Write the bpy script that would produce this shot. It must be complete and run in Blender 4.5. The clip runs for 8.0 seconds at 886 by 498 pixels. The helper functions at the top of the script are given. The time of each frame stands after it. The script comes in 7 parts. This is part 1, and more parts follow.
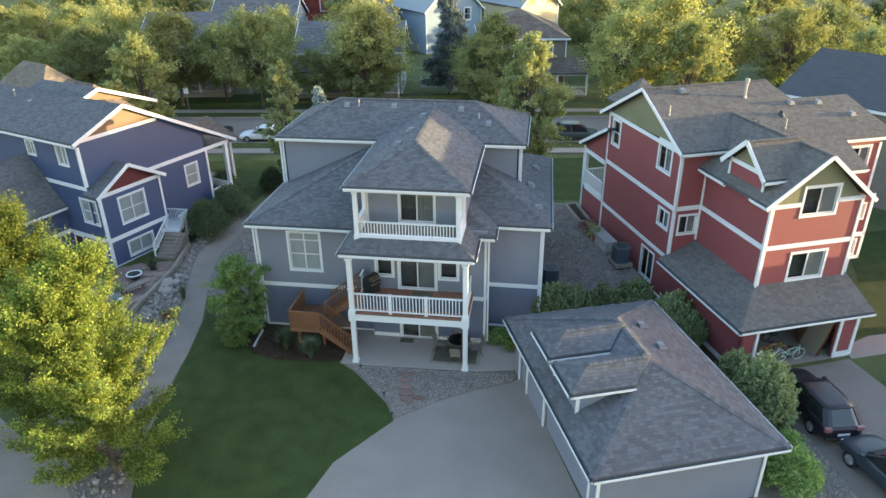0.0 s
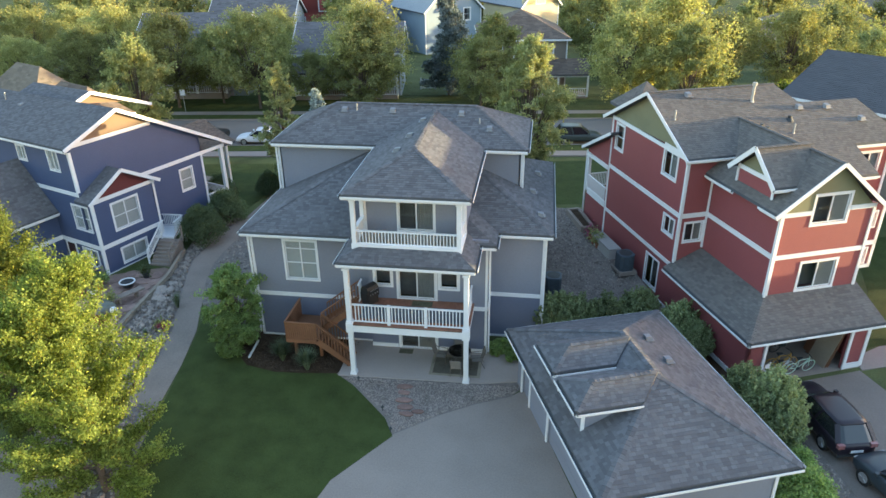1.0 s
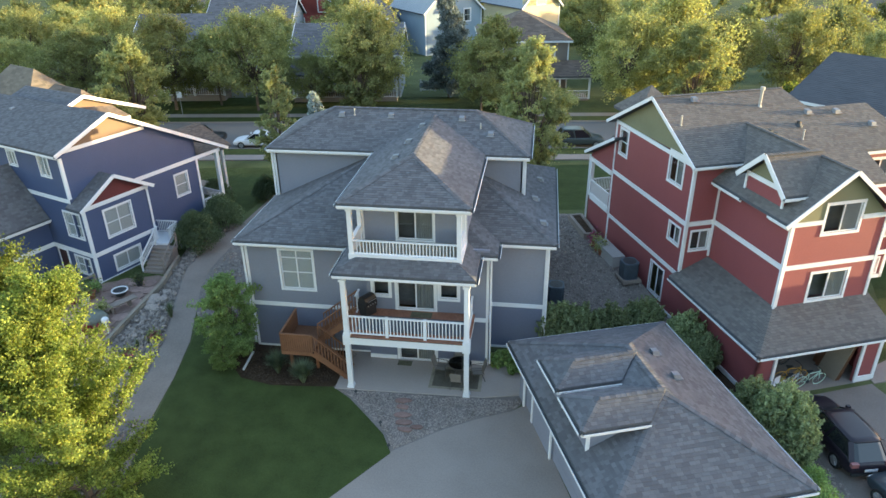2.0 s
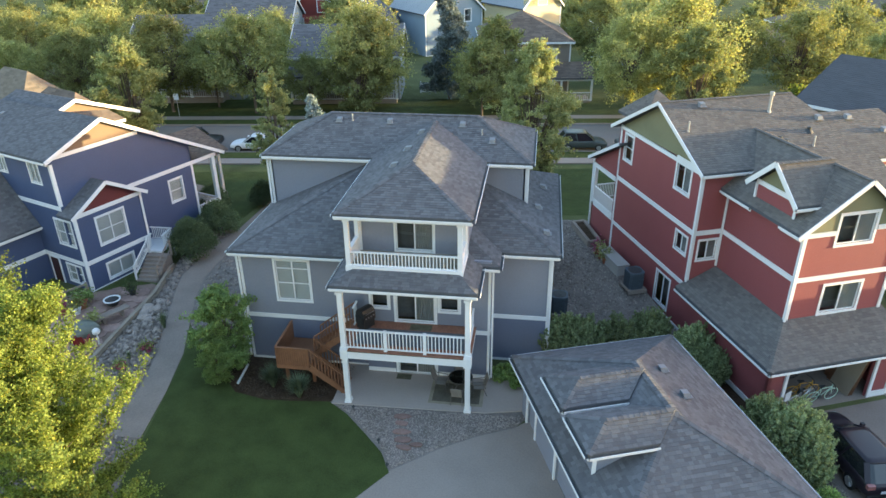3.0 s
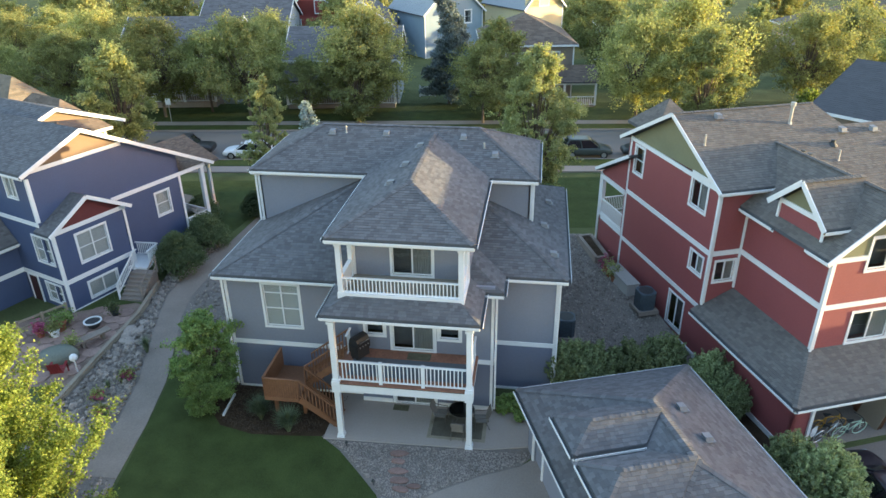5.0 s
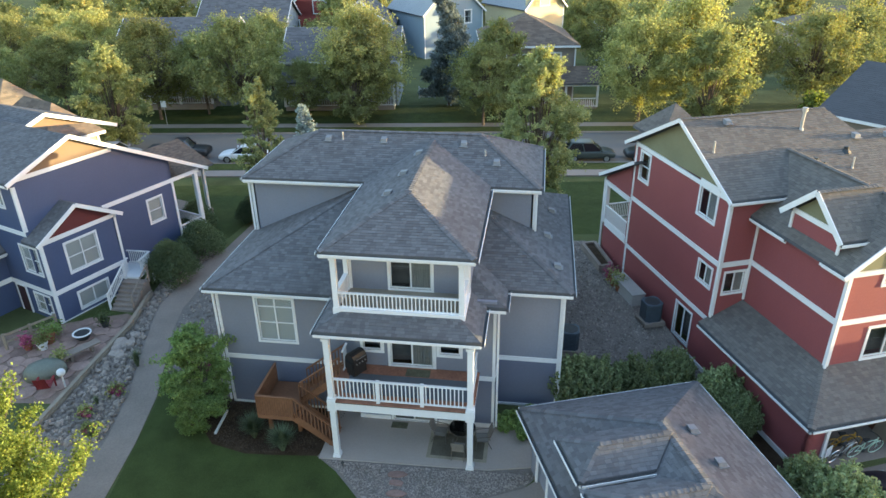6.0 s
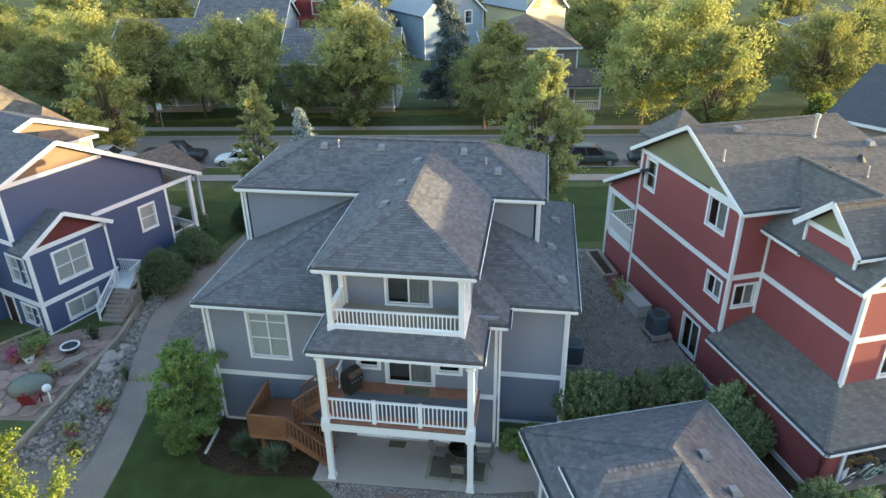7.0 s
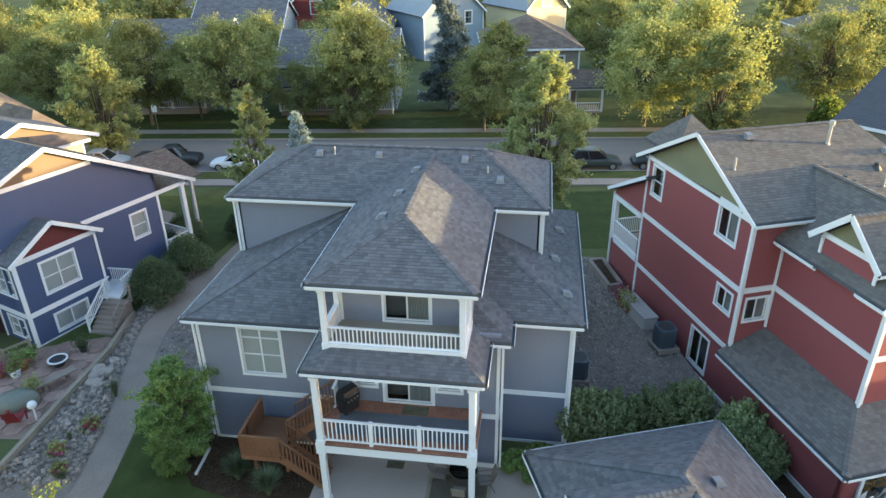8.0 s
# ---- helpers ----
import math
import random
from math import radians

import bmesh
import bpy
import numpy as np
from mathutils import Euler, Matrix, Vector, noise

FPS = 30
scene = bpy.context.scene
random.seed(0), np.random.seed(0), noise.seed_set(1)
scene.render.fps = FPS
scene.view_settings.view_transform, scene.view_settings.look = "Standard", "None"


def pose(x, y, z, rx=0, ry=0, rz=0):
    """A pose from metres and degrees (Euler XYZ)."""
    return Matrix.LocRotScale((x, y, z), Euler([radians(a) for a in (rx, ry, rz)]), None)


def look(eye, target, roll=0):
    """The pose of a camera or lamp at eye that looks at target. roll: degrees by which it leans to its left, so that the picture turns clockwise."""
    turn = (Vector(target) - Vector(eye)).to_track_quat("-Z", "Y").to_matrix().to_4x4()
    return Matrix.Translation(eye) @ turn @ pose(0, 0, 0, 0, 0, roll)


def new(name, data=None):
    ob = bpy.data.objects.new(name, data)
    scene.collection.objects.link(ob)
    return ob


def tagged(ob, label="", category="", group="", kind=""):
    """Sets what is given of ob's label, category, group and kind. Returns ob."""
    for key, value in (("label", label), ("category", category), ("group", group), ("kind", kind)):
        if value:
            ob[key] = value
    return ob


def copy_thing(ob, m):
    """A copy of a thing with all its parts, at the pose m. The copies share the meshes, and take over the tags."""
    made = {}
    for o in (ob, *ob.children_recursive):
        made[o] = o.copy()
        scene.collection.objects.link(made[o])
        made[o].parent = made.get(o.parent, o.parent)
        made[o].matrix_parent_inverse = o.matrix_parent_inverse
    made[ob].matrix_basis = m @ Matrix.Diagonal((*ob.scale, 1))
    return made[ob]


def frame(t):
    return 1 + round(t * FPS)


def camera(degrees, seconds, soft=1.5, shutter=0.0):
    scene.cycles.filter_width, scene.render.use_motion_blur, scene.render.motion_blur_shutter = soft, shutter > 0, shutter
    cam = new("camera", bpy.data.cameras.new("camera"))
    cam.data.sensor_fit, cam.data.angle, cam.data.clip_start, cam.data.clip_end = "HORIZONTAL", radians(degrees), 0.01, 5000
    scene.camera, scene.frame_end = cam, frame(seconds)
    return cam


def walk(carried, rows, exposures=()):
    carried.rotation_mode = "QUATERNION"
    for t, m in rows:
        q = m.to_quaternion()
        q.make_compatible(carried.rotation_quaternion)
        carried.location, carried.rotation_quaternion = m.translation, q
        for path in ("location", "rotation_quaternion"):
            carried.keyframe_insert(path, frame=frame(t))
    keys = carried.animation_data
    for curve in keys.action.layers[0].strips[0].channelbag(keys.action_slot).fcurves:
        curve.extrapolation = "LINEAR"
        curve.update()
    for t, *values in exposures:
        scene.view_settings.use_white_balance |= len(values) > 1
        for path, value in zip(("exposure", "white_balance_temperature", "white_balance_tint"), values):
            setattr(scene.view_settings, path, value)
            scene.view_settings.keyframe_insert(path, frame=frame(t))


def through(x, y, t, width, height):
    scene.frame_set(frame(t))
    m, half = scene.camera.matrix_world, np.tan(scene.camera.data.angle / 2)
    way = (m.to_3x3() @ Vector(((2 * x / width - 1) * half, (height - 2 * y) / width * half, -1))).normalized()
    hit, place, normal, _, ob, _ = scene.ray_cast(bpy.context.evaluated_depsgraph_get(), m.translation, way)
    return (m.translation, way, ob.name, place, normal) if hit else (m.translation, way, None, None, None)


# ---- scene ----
cam = camera(66.0, 8.0)
PATH = [
    (0, (0.845, 1.966, 19.948), (0.583, 3.741, 19.065), -0.7),
    (0.5, (0.753, 2.454, 19.963), (0.492, 4.229, 19.079), -0.7),
    (1, (0.669, 2.95, 19.973), (0.409, 4.725, 19.088), -0.7),
    (1.5, (0.609, 3.447, 19.955), (0.349, 5.222, 19.071), -0.7),
    (3, (0.387, 5.048, 19.995), (0.126, 6.822, 19.109), -0.7),
    (3.5, (0.314, 5.617, 19.984), (0.053, 7.391, 19.098), -0.7),
    (4, (0.24, 6.19, 19.992), (-0.021, 7.963, 19.105), -0.7),
    (4.5, (0.149, 6.78, 19.973), (-0.112, 8.554, 19.086), -0.7),
    (6, (-0.086, 8.582, 19.971), (-0.347, 10.355, 19.081), -0.8),
    (6.5, (-0.17, 9.18, 19.961), (-0.431, 10.952, 19.072), -0.8),
    (7, (-0.214, 9.797, 19.943), (-0.476, 11.569, 19.053), -0.8),
    (7.5, (-0.299, 10.398, 19.941), (-0.561, 12.169, 19.049), -0.8),
    (8, (-0.399, 11.012, 19.931), (-0.66, 12.783, 19.039), -0.8),
]
walk(cam, [(t, look(eye, target, roll)) for t, eye, target, roll in PATH])

# ---- world, sun, exposure ----
SUN_AZ, SUN_EL = 13.0, 1.4
world = bpy.data.worlds.new("world")
scene.world = world
world.use_nodes = True
wn = world.node_tree.nodes
sky = wn.new("ShaderNodeTexSky")
sky.sky_type, sky.sun_disc = "NISHITA", False
sky.sun_elevation, sky.sun_rotation = radians(SUN_EL), radians(90 - SUN_AZ)
sky.ozone_density, sky.dust_density = 1.66, 1.0
wn["Background"].inputs["Strength"].default_value = 0.15
world.node_tree.links.new(sky.outputs[0], wn["Background"].inputs["Color"])
sun = new("sun", bpy.data.lights.new("sun", "SUN"))
sun.data.energy, sun.data.angle, sun.data.color = 0.97, radians(0.53), (1.0, 0.81, 0.43)
sun_from = Vector((math.cos(radians(SUN_AZ)) * math.cos(radians(SUN_EL)), math.sin(radians(SUN_AZ)) * math.cos(radians(SUN_EL)), math.sin(radians(SUN_EL))))
sun.matrix_world = look(sun_from * 100, (0, 0, 0))
scene.view_settings.exposure = 4.13


# ---- materials ----
def material(name, colour, rough=0.7, spread=0.15, scale=6.0, fine=60.0, bump=0.15, metal=0.0, spec=0.4, island=0.0, obj_rand=0.0, dist=0.02):
    """A surface with variation at two scales, fine relief and, where wanted, a tone for each piece."""
    m = bpy.data.materials.new(name)
    m.use_nodes = True
    nt = m.node_tree
    n, l = nt.nodes, nt.links
    b = n["Principled BSDF"]
    b.inputs["Roughness"].default_value, b.inputs["Metallic"].default_value = rough, metal
    b.inputs["Specular IOR Level"].default_value = spec
    co = n.new("ShaderNodeTexCoord")
    big, small = n.new("ShaderNodeTexNoise"), n.new("ShaderNodeTexNoise")
    big.inputs["Scale"].default_value, small.inputs["Scale"].default_value = scale / 10, fine / 4
    big.inputs["Detail"].default_value = 5.0
    small.inputs["Detail"].default_value = 3.0
    for t in (big, small):
        l.new(co.outputs["Object"], t.inputs["Vector"])
    mix = n.new("ShaderNodeMath")
    mix.operation = "ADD"
    l.new(big.outputs["Fac"], mix.inputs[0])
    l.new(small.outputs["Fac"], mix.inputs[1])
    rng = n.new("ShaderNodeMapRange")
    rng.inputs["From Min"].default_value, rng.inputs["From Max"].default_value = 0.6, 1.4
    rng.inputs["To Min"].default_value, rng.inputs["To Max"].default_value = 1 - spread, 1 + spread
    l.new(mix.outputs[0], rng.inputs["Value"])
    last = rng.outputs[0]
    for amount, make, out in ((island, "ShaderNodeNewGeometry", "Random Per Island"), (obj_rand, "ShaderNodeObjectInfo", "Random")):
        if amount:
            g, r2, mu = n.new(make), n.new("ShaderNodeMapRange"), n.new("ShaderNodeMath")
            r2.inputs["To Min"].default_value, r2.inputs["To Max"].default_value = 1 - amount, 1 + amount
            l.new(g.outputs[out], r2.inputs["Value"])
            mu.operation = "MULTIPLY"
            l.new(last, mu.inputs[0])
            l.new(r2.outputs[0], mu.inputs[1])
            last = mu.outputs[0]
    sc = n.new("ShaderNodeVectorMath")
    sc.operation = "SCALE"
    sc.inputs[0].default_value = colour
    l.new(last, sc.inputs["Scale"])
    l.new(sc.outputs[0], b.inputs["Base Color"])
    if bump:
        bp = n.new("ShaderNodeBump")
        bp.inputs["Strength"].default_value, bp.inputs["Distance"].default_value = bump, dist
        l.new(small.outputs["Fac"], bp.inputs["Height"])
        l.new(bp.outputs[0], b.inputs["Normal"])
    return m


def siding(name, colour, lap=0.15, rough=0.6):
    """Painted lap boards: a saw-tooth relief of the boards' height, with slight weathering."""
    m = material(name, colour, rough, 0.07, 8.0, 40.0, 0.0)
    nt = m.node_tree
    n, l = nt.nodes, nt.links
    co, sep = n.new("ShaderNodeTexCoord"), n.new("ShaderNodeSeparateXYZ")
    l.new(co.outputs["Object"], sep.inputs[0])
    dv, fr = n.new("ShaderNodeMath"), n.new("ShaderNodeMath")
    dv.operation, fr.operation = "DIVIDE", "FRACT"
    dv.inputs[1].default_value = lap
    l.new(sep.outputs["Z"], dv.inputs[0])
    l.new(dv.outputs[0], fr.inputs[0])
    iv = n.new("ShaderNodeMath")
    iv.operation = "SUBTRACT"
    iv.inputs[0].default_value = 1.0
    l.new(fr.outputs[0], iv.inputs[1])
    bp = n.new("ShaderNodeBump")
    bp.inputs["Strength"].default_value, bp.inputs["Distance"].default_value = 0.35, 0.012
    l.new(iv.outputs[0], bp.inputs["Height"])
    l.new(bp.outputs[0], n["Principled BSDF"].inputs["Normal"])
    return m


def leaf_material(name, colour, through=0.45, spread=0.35):
    m = bpy.data.materials.new(name)
    m.use_nodes = True
    nt = m.node_tree
    n, l = nt.nodes, nt.links
    b = n["Principled BSDF"]
    b.inputs["Roughness"].default_value = 0.65
    b.inputs["Specular IOR Level"].default_value = 0.12
    g, mr, sc = n.new("ShaderNodeNewGeometry"), n.new("ShaderNodeMapRange"), n.new("ShaderNodeVectorMath")
    mr.inputs["To Min"].default_value, mr.inputs["To Max"].default_value = 1 - spread, 1 + spread
    sc.operation = "SCALE"
    sc.inputs[0].default_value = colour
    l.new(g.outputs["Random Per Island"], mr.inputs["Value"])
    ob, mo, mu = n.new("ShaderNodeObjectInfo"), n.new("ShaderNodeMapRange"), n.new("ShaderNodeMath")
    mo.inputs["To Min"].default_value, mo.inputs["To Max"].default_value = 0.7, 1.3
    mu.operation = "MULTIPLY"
    l.new(ob.outputs["Random"], mo.inputs["Value"])
    l.new(mr.outputs[0], mu.inputs[0])
    l.new(mo.outputs[0], mu.inputs[1])
    l.new(mu.outputs[0], sc.inputs["Scale"])
    l.new(sc.outputs[0], b.inputs["Base Color"])
    tr, mx = n.new("ShaderNodeBsdfTranslucent"), n.new("ShaderNodeMixShader")
    warm = n.new("ShaderNodeVectorMath")
    warm.operation = "MULTIPLY"
    warm.inputs[1].default_value = (1.06, 1.12, 0.68)
    l.new(sc.outputs[0], warm.inputs[0])
    l.new(warm.outputs[0], tr.inputs["Color"])
    mx.inputs[0].default_value = through
    l.new(b.outputs[0], mx.inputs[1])
    l.new(tr.outputs[0], mx.inputs[2])
    l.new(mx.outputs[0], n["Material Output"].inputs["Surface"])
    return m


def glass_material(name, tint=(0.9, 0.92, 0.93)):
    m = bpy.data.materials.new(name)
    m.use_nodes = True
    n, l = m.node_tree.nodes, m.node_tree.links
    n.remove(n["Principled BSDF"])
    tr, gl, fr, mx = n.new("ShaderNodeBsdfTransparent"), n.new("ShaderNodeBsdfGlossy"), n.new("ShaderNodeLayerWeight"), n.new("ShaderNodeMixShader")
    tr.inputs["Color"].default_value = (*tint, 1)
    gl.inputs["Roughness"].default_value = 0.03
    fr.inputs["Blend"].default_value = 0.5
    pw, ma = n.new("ShaderNodeMath"), n.new("ShaderNodeMath")
    pw.operation, ma.operation = "POWER", "MULTIPLY_ADD"
    pw.inputs[1].default_value = 4.0
    ma.inputs[1].default_value, ma.inputs[2].default_value = 0.9, 0.045
    l.new(fr.outputs["Facing"], pw.inputs[0])
    l.new(pw.outputs[0], ma.inputs[0])
    l.new(ma.outputs[0], mx.inputs[0])
    l.new(tr.outputs[0], mx.inputs[1])
    l.new(gl.outputs[0], mx.inputs[2])
    l.new(mx.outputs[0], n["Material Output"].inputs["Surface"])
    return m


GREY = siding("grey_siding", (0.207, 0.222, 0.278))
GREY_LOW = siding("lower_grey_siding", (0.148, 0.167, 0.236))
RED = siding("red_siding", (0.255, 0.072, 0.077))
BLUE = siding("blue_siding", (0.06, 0.085, 0.17))
OLIVE = material("olive_shingle_panel", (0.185, 0.185, 0.115), 0.8, 0.15, 8, 120, 0.3)
TAN_PANEL = material("tan_shingle_panel", (0.175, 0.118, 0.08), 0.8, 0.12, 8, 120, 0.3)
MAROON = material("maroon_shingle_panel", (0.12, 0.028, 0.03), 0.8, 0.15, 8, 120, 0.3)
WHITE = material("white_paint", (0.72, 0.73, 0.76), 0.5, 0.05, 4, 30, 0.03)
GUTTER_IN = material("gutter_inside", (0.085, 0.09, 0.10), 0.7, 0.2, 6, 40, 0.1)
SHINGLE = material("asphalt_shingle", (0.13, 0.129, 0.14), 0.9, 0.12, 5, 160, 0.45, island=0.2, spec=0.2)
SHINGLE_RED = material("brown_asphalt_shingle", (0.145, 0.132, 0.125), 0.9, 0.12, 5, 160, 0.4, island=0.16, spec=0.2)
SHINGLE_TAN = material("tan_asphalt_shingle", (0.15, 0.117, 0.097), 0.9, 0.18, 5, 160, 0.5, island=0.22, spec=0.2)
ONE = {}
for m, spread in ((SHINGLE, 0.2), (SHINGLE_RED, 0.13)):
    c = m.node_tree.nodes["Vector Math"].inputs[0].default_value
    ONE[m.name] = material("single_" + m.name, tuple(c), 0.9, 0.12, 5, 160, 0.5, obj_rand=spread, spec=0.2)
SLATE = material("slate_grey_shingle", (0.088, 0.088, 0.098), 0.9, 0.1, 5, 160, 0.3, island=0.06, spec=0.2)
DECKING = material("roof_underlay", (0.08, 0.085, 0.10), 0.9, 0.2, 5, 60, 0.2)
CEDAR = material("stained_cedar", (0.215, 0.1, 0.055), 0.6, 0.25, 12, 60, 0.2)
CEDAR_DARK = material("dark_stained_door", (0.045, 0.02, 0.022), 0.5, 0.2, 10, 60, 0.1)
BRICKRED = material("weathered_deck_board", (0.26, 0.12, 0.08), 0.8, 0.4, 20, 60, 0.2)
CONCRETE = material("concrete", (0.275, 0.229, 0.203), 0.85, 0.16, 5, 60, 0.15)
PATIO = material("patio_concrete", (0.37, 0.315, 0.285), 0.85, 0.1, 4, 60, 0.1)
CONCRETE_OLD = material("old_concrete", (0.247, 0.202, 0.176), 0.9, 0.2, 6, 60, 0.2)
CONCRETE_DARK = material("driveway_concrete", (0.19, 0.16, 0.143), 0.88, 0.18, 6, 60, 0.2)
ASPHALT = material("street_asphalt", (0.17, 0.16, 0.155), 0.9, 0.12, 2, 60, 0.2)
GRASS = material("lawn", (0.054, 0.074, 0.022), 0.85, 0.45, 9, 120, 0.9, spec=0.15, dist=0.05)
GROUND = material("ground_cover", (0.09, 0.105, 0.045), 0.95, 0.5, 3, 60, 0.6, spec=0.1, dist=0.05)
MULCH = material("bark_mulch", (0.06, 0.04, 0.027), 0.95, 0.5, 20, 120, 0.9, spec=0.1, dist=0.04)
GRAVEL = material("gravel_bed", (0.215, 0.185, 0.168), 0.9, 0.35, 20, 130, 0.9, spec=0.2, dist=0.04)
DIRT = material("dirt", (0.24, 0.175, 0.145), 0.95, 0.35, 10, 90, 0.6, spec=0.1)
FLAGSTONE = material("red_flagstone", (0.28, 0.19, 0.165), 0.85, 0.25, 20, 60, 0.3, obj_rand=0.25)
BARK = material("tree_bark", (0.12, 0.09, 0.07), 0.9, 0.3, 20, 80, 0.6)
GLASS = glass_material("window_glass")
BLIND = material("window_blind", (0.46, 0.46, 0.45), 0.7, 0.08, 4, 30, 0.05)
# the dimness of unlit interiors, put into a dark colour
DARK = material("dim_room_shade", (0.12, 0.12, 0.12), 0.8, 0.3, 6, 30, 0.0)
CURTAIN = material("curtain", (0.26, 0.255, 0.245), 0.9, 0.15, 20, 30, 0.1)
METAL = material("galvanised_metal", (0.45, 0.46, 0.48), 0.45, 0.1, 8, 40, 0.05, metal=0.8)
DARKMETAL = material("dark_metal", (0.045, 0.05, 0.055), 0.5, 0.2, 8, 40, 0.05, metal=0.3)


# ---- building helpers ----
def box(bm, x0, x1, y0, y1, z0, z1):
    v = [bm.verts.new(p) for p in ((x0, y0, z0), (x1, y0, z0), (x1, y1, z0), (x0, y1, z0), (x0, y0, z1), (x1, y0, z1), (x1, y1, z1), (x0, y1, z1))]
    for f in ((3, 2, 1, 0), (4, 5, 6, 7), (0, 1, 5, 4), (1, 2, 6, 5), (2, 3, 7, 6), (3, 0, 4, 7)):
        bm.faces.new([v[i] for i in f])


def prism(bm, pts, offset):
    """A polygon, given in space, made solid along an offset."""
    o = Vector(offset)
    a = [bm.verts.new(p) for p in pts]
    b = [bm.verts.new(Vector(p) + o) for p in pts]
    bm.faces.new(a)
    bm.faces.new(b[::-1])
    for i in range(len(a)):
        j = (i + 1) % len(a)
        bm.faces.new((a[j], a[i], b[i], b[j]))


def beam(bm, p, q, w, h, up=(0, 0, 1)):
    """A squared bar from p to q, w wide and h high."""
    p, q = Vector(p), Vector(q)
    d = (q - p).normalized()
    s = d.cross(Vector(up))
    s = s.normalized() if s.length > 1e-4 else Vector((1, 0, 0))
    u = s.cross(d)
    ring = [s * (w / 2 * a) + u * (h / 2 * b) for a, b in ((-1, -1), (1, -1), (1, 1), (-1, 1))]
    a, b = [bm.verts.new(p + r) for r in ring], [bm.verts.new(q + r) for r in ring]
    bm.faces.new(a[::-1])
    bm.faces.new(b)
    for i in range(4):
        j = (i + 1) % 4
        bm.faces.new((a[i], a[j], b[j], b[i]))


def tube(bm, p, q, r0, r1=None, n=10):
    p, q = Vector(p), Vector(q)
    r1 = r0 if r1 is None else r1
    d = (q - p).normalized()
    s = d.orthogonal().normalized()
    u = d.cross(s)
    a, b = [], []
    for i in range(n):
        c = s * math.cos(2 * math.pi * i / n) + u * math.sin(2 * math.pi * i / n)
        a.append(bm.verts.new(p + c * r0))
        b.append(bm.verts.new(q + c * r1))
    bm.faces.new(a[::-1])
    bm.faces.new(b)
    for i in range(n):
        j = (i + 1) % n
        bm.faces.new((a[i], a[j], b[j], b[i]))


def part(name, bm, mat, parent=None, label="", kind="", place=None, smooth=False):
    """Links a bmesh as one mesh object under a thing or part."""
    if isinstance(bm, bpy.types.Mesh):
        me = bm
    else:
        bmesh.ops.recalc_face_normals(bm, faces=bm.faces)
        me = bpy.data.meshes.new(name)
        bm.to_mesh(me)
        bm.free()
        me.materials.append(mat)
        if smooth:
            me.polygons.foreach_set("use_smooth", [True] * len(me.polygons))
    ob = new(name, me)
    ob.parent = parent
    if place is not None:
        ob.matrix_basis = place
    return tagged(ob, label, "", "", kind)


def thing(name, m, label, category, group="", kind=""):
    ob = new(name)
    ob.empty_display_size = 0.3
    ob.matrix_basis = m
    return tagged(ob, label, category, group, kind)


def boxes(name, rows, mat, parent, label=""):
    """Squared members, each a part of its own."""
    for r in rows:
        bm = bmesh.new()
        box(bm, *r)
        ob = part(name, bm, mat, parent, label)
    return ob


def face(x, y, angle, z=0.0):
    """The frame of a wall seen from outside: its x to the right, its y into the wall."""
    return pose(x, y, z, 0, 0, angle)


def wall(house, at, width, z0, z1, mat, holes=(), thick=0.15, name="wall", gable=None):
    """A wall with real openings; holes are (u0, u1, v0, v1); gable: (u, z) points above z1."""
    us = sorted({0.0, width, *[h[0] for h in holes], *[h[1] for h in holes]})
    vs = sorted({z0, z1, *[h[2] for h in holes], *[h[3] for h in holes]})
    nu, nv = len(us) - 1, len(vs) - 1
    solid = {(i, j) for i in range(nu) for j in range(nv) if not any(h[0] < (us[i] + us[i + 1]) / 2 < h[1] and h[2] < (vs[j] + vs[j + 1]) / 2 < h[3] for h in holes)}
    bm = bmesh.new()
    made = {}
    def corner(i, j, k):
        if (i, j, k) not in made:
            made[i, j, k] = bm.verts.new((us[i], k * thick, vs[j]))
        return made[i, j, k]
    for i, j in solid:
        for k in (0, 1):
            bm.faces.new([corner(a, b, k) for a, b in ((i, j), (i + 1, j), (i + 1, j + 1), (i, j + 1))])
        for (di, dj), (p, q) in (((-1, 0), ((i, j), (i, j + 1))), ((1, 0), ((i + 1, j), (i + 1, j + 1))), ((0, -1), ((i, j), (i + 1, j))), ((0, 1), ((i, j + 1), (i + 1, j + 1)))):
            if (i + di, j + dj) not in solid:
                bm.faces.new((corner(*p, 0), corner(*q, 0), corner(*q, 1), corner(*p, 1)))
    w = part(name, bm, mat, house, place=at)
    if gable:
        bm = bmesh.new()
        prism(bm, [(u, 0, z) for u, z in gable], (0, thick, 0))
        part("gable_wall", bm, mat, house, place=at)
    return w


